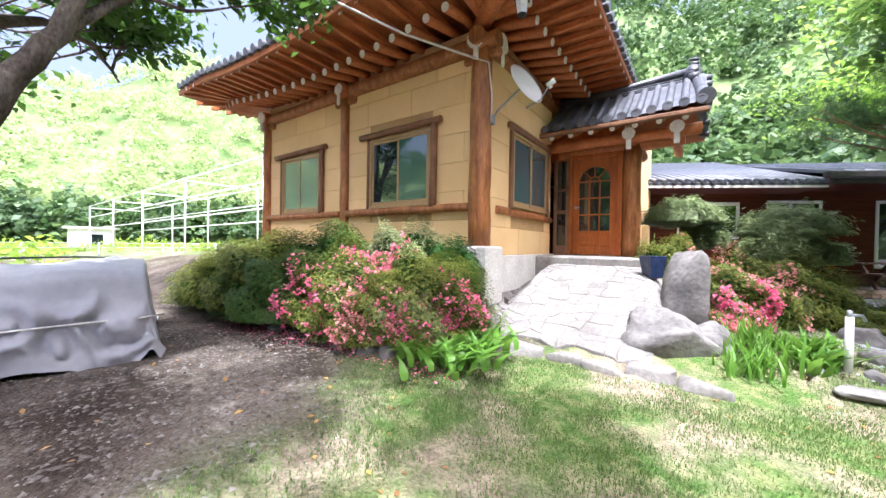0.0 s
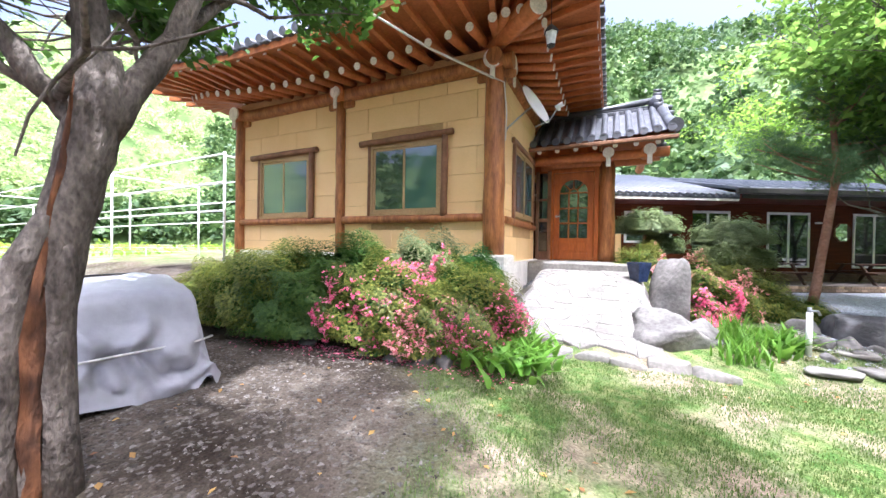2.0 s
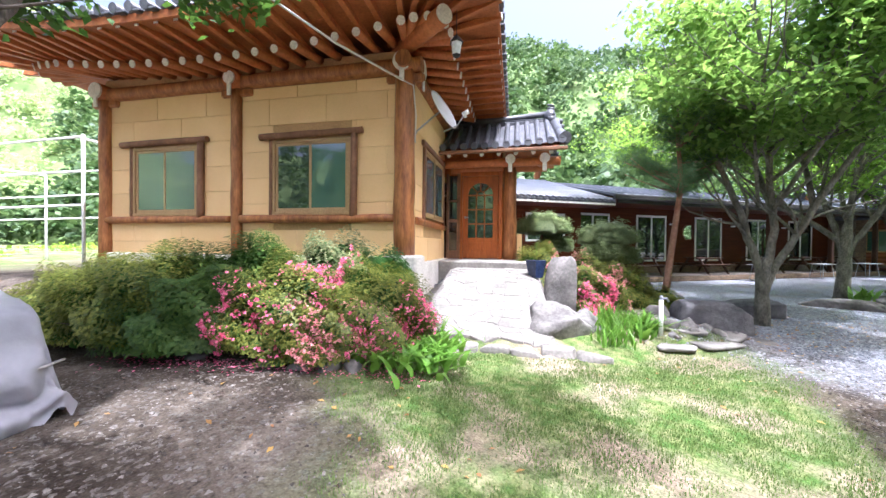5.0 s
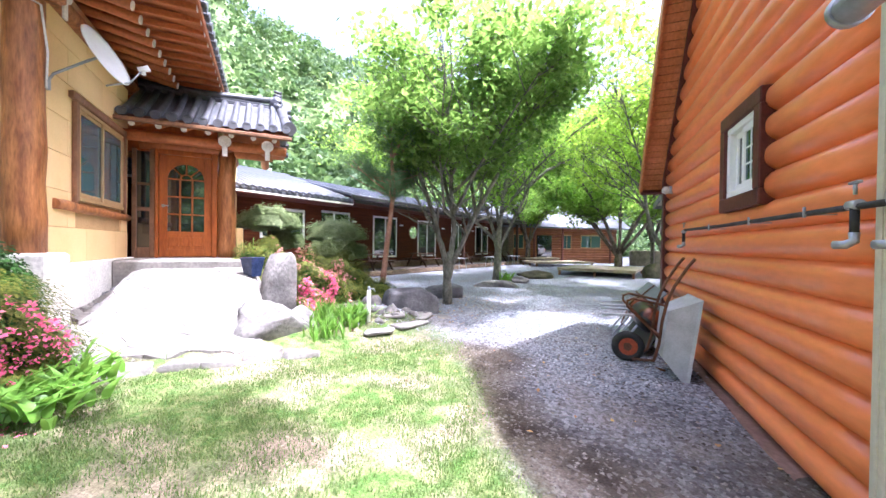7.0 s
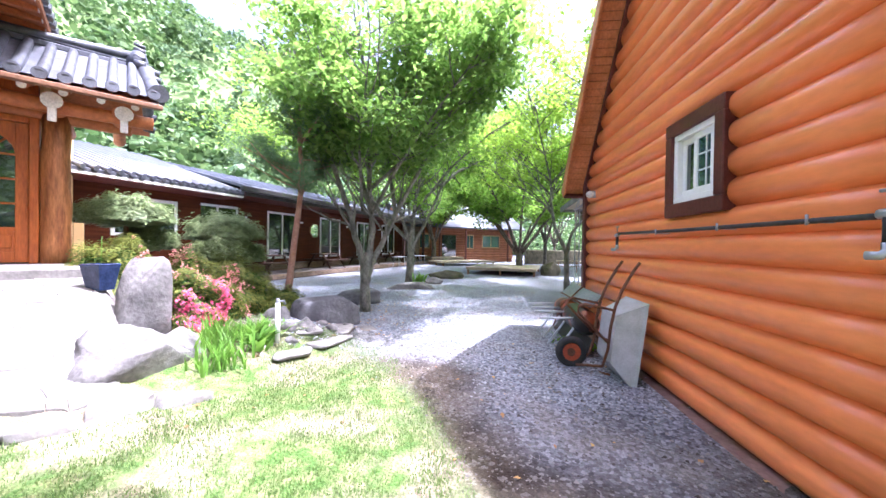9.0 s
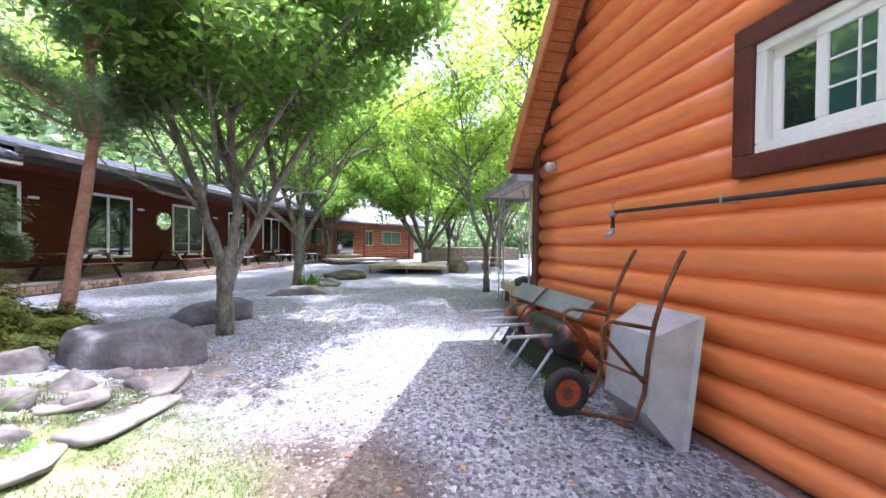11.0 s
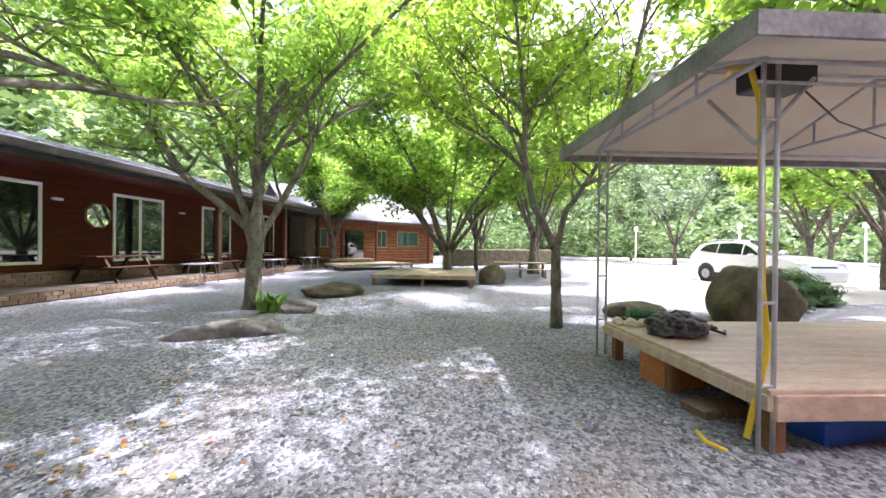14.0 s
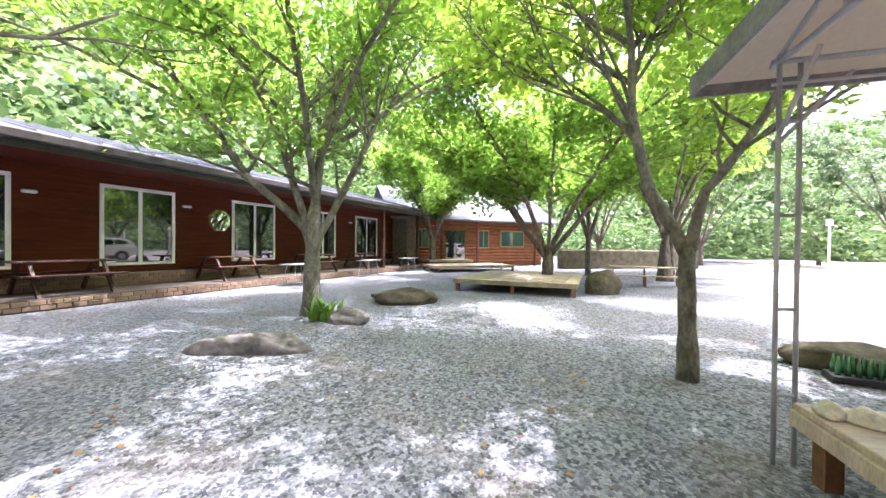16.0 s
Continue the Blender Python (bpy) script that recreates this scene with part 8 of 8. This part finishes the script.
# ---- car park ----
def car(m):
    t = thing("white_car", m, "white five-door car parked in the sun", "car")
    prof = [(-2.25, 0.45), (-2.32, 0.72), (-2.27, 1.02), (-2.2, 1.18), (-1.98, 1.52), (-1.75, 1.63), (-1.2, 1.69), (-0.3, 1.71), (0.22, 1.66), (0.6, 1.48), (1.12, 1.15), (1.6, 1.08), (2.05, 0.99), (2.25, 0.86), (2.33, 0.62), (2.3, 0.4), (1.9, 0.28), (-1.9, 0.28)]
    def section(w, top):
        return [(x, w * (1.0 if z < 1.05 else 1.0 - 0.26 * (z - 1.05) / 0.62), z) for x, z in prof]
    n = len(prof)
    vs = section(0.9, 1) + [(x * 1.012, y, z + 0.02 * (z > 0.9)) for x, y, z in section(0.7, 1)] + [(x * 1.012, y, z + 0.02 * (z > 0.9)) for x, y, z in section(-0.7, 1)] + section(-0.9, 1)
    vs = [(x, y, z) for x, y, z in vs]
    fs = [(i + k * n, (i + 1) % n + k * n, (i + 1) % n + (k + 1) * n, i + (k + 1) * n) for k in range(3) for i in range(n)] + [tuple(range(n - 1, -1, -1)), tuple(range(3 * n, 4 * n))]
    part("body", Build().add(vs, fs), M_CAR, t)
    for s in (-1, 1):
        def gy(z):
            return s * (0.905 * (1.0 - 0.26 * max(0, z - 1.05) / 0.62))
        for poly in ([(-1.85, 1.3), (-1.62, 1.53), (-1.3, 1.6), (-0.98, 1.61), (-0.98, 1.22)], [(-0.92, 1.21), (-0.92, 1.61), (-0.3, 1.62), (0.12, 1.58), (0.16, 1.17)], [(0.23, 1.16), (0.2, 1.56), (0.45, 1.45), (0.92, 1.16)]):
            part("side_window", Build().add([(x, gy(z) + s * 0.006, z) for x, z in poly] + [(x, gy(z) - s * 0.02, z) for x, z in poly], [tuple(range(len(poly))), tuple(range(len(poly), 2 * len(poly)))] + [(i, (i + 1) % len(poly), len(poly) + (i + 1) % len(poly), len(poly) + i) for i in range(len(poly))]), M_GLASS, t)
        part("sill", Build().box(-1.2, 1.2, min(s * 0.86, s * 0.92), max(s * 0.86, s * 0.92), 0.26, 0.42, 0.02), M_TAIL, t)
        part("mirror", Build().box(0.62, 0.78, min(s * 0.9, s * 1.1), max(s * 0.9, s * 1.1), 1.08, 1.22, 0.03), M_CAR, t)
        part("headlight", Build().box(1.95, 2.27, min(s * 0.55, s * 0.89), max(s * 0.55, s * 0.89), 0.78, 0.93, 0.03), M_LAMP, t)
        part("tail_light", Build().box(-2.32, -2.1, min(s * 0.6, s * 0.89), max(s * 0.6, s * 0.89), 0.85, 1.05, 0.03), M_RED, t)
        for x in (-1.4, 1.42):
            part("wheel_arch", Build().disc((x, s * 0.888, 0.37), (0, s, 0), 0.42, 0.018, 26), M_TAIL, t, "dark plastic wheel arch")
            w = part("wheel", Build().tube([(x, s * 0.66, 0.34), (x, s * 0.9, 0.34)], 0.1, 14), M_TAIL, t)
            part("tyre", Build().tube([(x, s * 0.68, 0.34), (x, s * 0.72, 0.34), (x, s * 0.89, 0.34), (x, s * 0.92, 0.34)], [0.3, 0.345, 0.345, 0.31], 26), M_RUBBER, w)
            part("rim", Build().tube([(x, s * 0.9, 0.34), (x, s * 0.93, 0.34)], [0.22, 0.2], 20), M_STEEL, w)
    part("windscreen", Build().add([(0.3, -0.6, 1.71), (0.3, 0.6, 1.71), (1.17, 0.74, 1.21), (1.17, -0.74, 1.21), (0.25, -0.6, 1.6), (0.25, 0.6, 1.6), (1.1, 0.74, 1.1), (1.1, -0.74, 1.1)], [(0, 1, 2, 3), (4, 5, 6, 7), (0, 1, 5, 4), (2, 3, 7, 6)]), M_GLASS, t)
    part("rear_window", Build().add([(-2.23, -0.66, 1.2), (-2.23, 0.66, 1.2), (-2.03, 0.6, 1.53), (-2.03, -0.6, 1.53), (-2.08, -0.66, 1.14), (-2.08, 0.66, 1.14), (-1.84, 0.6, 1.55), (-1.84, -0.6, 1.55)], [(0, 1, 2, 3), (4, 5, 6, 7), (0, 1, 5, 4), (2, 3, 7, 6)]), M_GLASS, t)
    for s in (-1, 1):
        part("roof_rail", Build().tube([(-1.7, s * 0.6, 1.68), (-1.5, s * 0.6, 1.76), (-0.2, s * 0.6, 1.78), (0.1, s * 0.6, 1.7)], 0.018, 8), M_STEEL, t)
    part("grille", Build().box(2.24, 2.31, -0.5, 0.5, 0.6, 0.82, 0.02), M_TAIL, t)
    part("bumper", Build().box(2.2, 2.33, -0.85, 0.85, 0.3, 0.55, 0.03), M_CAR, t)
    return t


car(pose(18.3, -14.05, -0.02, 0, 0, 178))
tagged(part("parking_ground", Build().prism([(13.5, -9.5), (17, -7.4), (26, -11.5), (48, -22), (60, -34), (40, -55), (13, -40)], -0.06, -0.016), mat("pale_concrete_yard", (0.26, 0.25, 0.235), (0.38, 0.37, 0.345), 0.6, 0.9, 0.2, 14)), "sunlit pale concrete parking yard", "pavement", kind="structure")
for x, y in ((24.5, -20.0), (29.5, -17.0), (22.0, -25.0)):
    po = thing("lamp_post", pose(x, y, 0), "slim white post at the car park's edge", "post", "posts by the car park")
    part("pole", Build().tube([(0, 0, 0), (0, 0, 2.6)], 0.05, 10), M_WHITEFRAME, po)
    part("head", Build().tube([(0, 0, 2.6), (0, 0, 2.9)], [0.14, 0.12], 12), M_WHITEFRAME, po)
shrub("clipped_hedge", (13.2, -8.2, 0.0), (0.8, 1.0, 0.85), 95, M_NEEDLE, "low dark green pine beside the big boulder", 9000, 0.08)
shrub("clipped_hedge", (14.0, -10.0, 0.0), (0.9, 1.1, 0.8), 96, M_AZALEA2, "low dark green shrub at the car park", 9000, 0.06)
rn = np.random.default_rng(99)
far = []
for k in range(150):
    az, r = radians(rn.uniform(-72, 6)), rn.uniform(44, 62)
    s = rn.uniform(1.0, 3.2)
    far.append(crown_points((2 + r * math.cos(az), 2 + r * math.sin(az), s * 0.7), (s * 1.2, s * 1.2, s), 130, rn))
tagged(scatter_mesh("far_hedgerow", np.concatenate(far), 0.5, 98, M_FOREST, up=0.2, aspect=0.7), "line of leafy trees and bushes beyond the car park", "hedgerow", kind="stuff")

# ---- grass, gravel and fallen leaves ----
rn = np.random.default_rng(12)
pts = []
while len(pts) < 70000:
    x, y = rn.uniform(-1.6, 5.2), rn.uniform(-1.2, 4.2)
    keep = lawn_mask(x, y)
    tuft = 0.5 + 0.5 * noise.noise(Vector((x * 1.1, y * 1.1, 4))) + 0.45 * noise.noise(Vector((x * 3.2, y * 3.2, 8)))
    a_, b_ = house_ab(x, y)
    if a_ > 0.3 and a_ < 2.7 and b_ > -0.62:
        continue
    if keep > 0.25 and rn.uniform() < keep * max(0.03, tuft - 0.18):
        pts.append((x, y, ground_z(x, y)))
pts = np.array(pts)
n = len(pts)
h = rn.uniform(0.01, 0.032, n)
az = rn.uniform(0, 6.28, n)
le = rn.uniform(0.1, 0.8, n) * h
side = np.stack([np.cos(az + 1.57), np.sin(az + 1.57), 0 * az], 1) * 0.0032
tipv = np.stack([np.cos(az) * le, np.sin(az) * le, h], 1)
v = np.stack([pts - side, pts + side, pts + tipv + side * 0.3, pts + tipv - side * 0.3], 1).reshape(-1, 3)
tagged(quads("lawn_grass", v, M_GRASS), "thin patchy lawn grass", "grass", kind="stuff")


def pebbles(name, n, box, size, seed, material, mask, label):
    """Loose stones lying on the ground, each a small faceted lump."""
    rn = np.random.default_rng(seed)
    base = np.array([(1, 0, 0), (-0.5, 0.87, 0), (-0.5, -0.87, 0), (0.1, 0.05, 0.75)])
    tri_ = [(0, 1, 3), (1, 2, 3), (2, 0, 3)]
    vs, k = [], 0
    while k < n:
        x, y = rn.uniform(box[0], box[1]), rn.uniform(box[2], box[3])
        if rn.uniform() > mask(x, y):
            continue
        s = size * (0.4 + 0.55 * min(4.0, rn.exponential()))
        t = rn.uniform(0, 6.28)
        c, q = math.cos(t), math.sin(t)
        z = ground_z(x, y)
        sh = rn.uniform(0.6, 1.0)
        for px, py, pz in base:
            vs.append((x + s * (px * c - py * q * sh), y + s * (px * q + py * c * sh), z + s * pz * 0.8 - 0.001))
        k += 1
    fs = [tuple(4 * i + j for j in t) for i in range(n) for t in tri_]
    me = bpy.data.meshes.new(name)
    me.from_pydata(vs, [], fs)
    me.materials.append(material)
    return tagged(new(name, me), label, "gravel", kind="stuff")


pebbles("loose_gravel", 26000, (3.2, 12.5, -2.2, 3.0), 0.012, 5, M_GRAVELSTONE, lambda x, y: gravel_mask(x, y) * (1.0 if x < 9 else 0.6), "loose grey crushed stone on the yard")
pebbles("dirt_pebbles", 16000, (-3.6, 5.0, -1.6, 4.6), 0.011, 6, M_PEBBLE, lambda x, y: (1 - lawn_mask(x, y)) * 0.9, "small stones in the bare dirt")
lv = []
for k in range(800):
    x, y = (rn.uniform(-3.4, 0.4), rn.uniform(0.6, 4.4)) if k < 90 else (rn.uniform(5.2, 9.0), rn.uniform(1.5, 4.2)) if k > 420 else (rn.uniform(2, 12), rn.uniform(-1.6, 3.4))
    if k >= 90 and abs(y - 0.4) < 0.9 and rn.uniform() < 0.6:
        continue
    lv.append((x, y, ground_z(x, y) + 0.012))
tagged(scatter_mesh("fallen_leaves", np.array(lv), 0.05, 13, M_DRYLEAF, up=1.5, aspect=0.6), "scattered dry fallen leaves", "leaves", kind="stuff")
pl = []
for k in range(700):
    t = rn.uniform(0, 1)
    x, y = -2.4 + 2.9 * t + rn.normal() * 0.12, 5.2 - 1.75 * t + rn.normal() * 0.12 - 0.15
    pl.append((x, y, ground_z(x, y) + 0.012))
tagged(scatter_mesh("fallen_petals", np.array(pl), 0.03, 14, M_FLOWER, up=1.5, aspect=0.8), "pink azalea petals fallen under the bushes", "petals", kind="stuff")
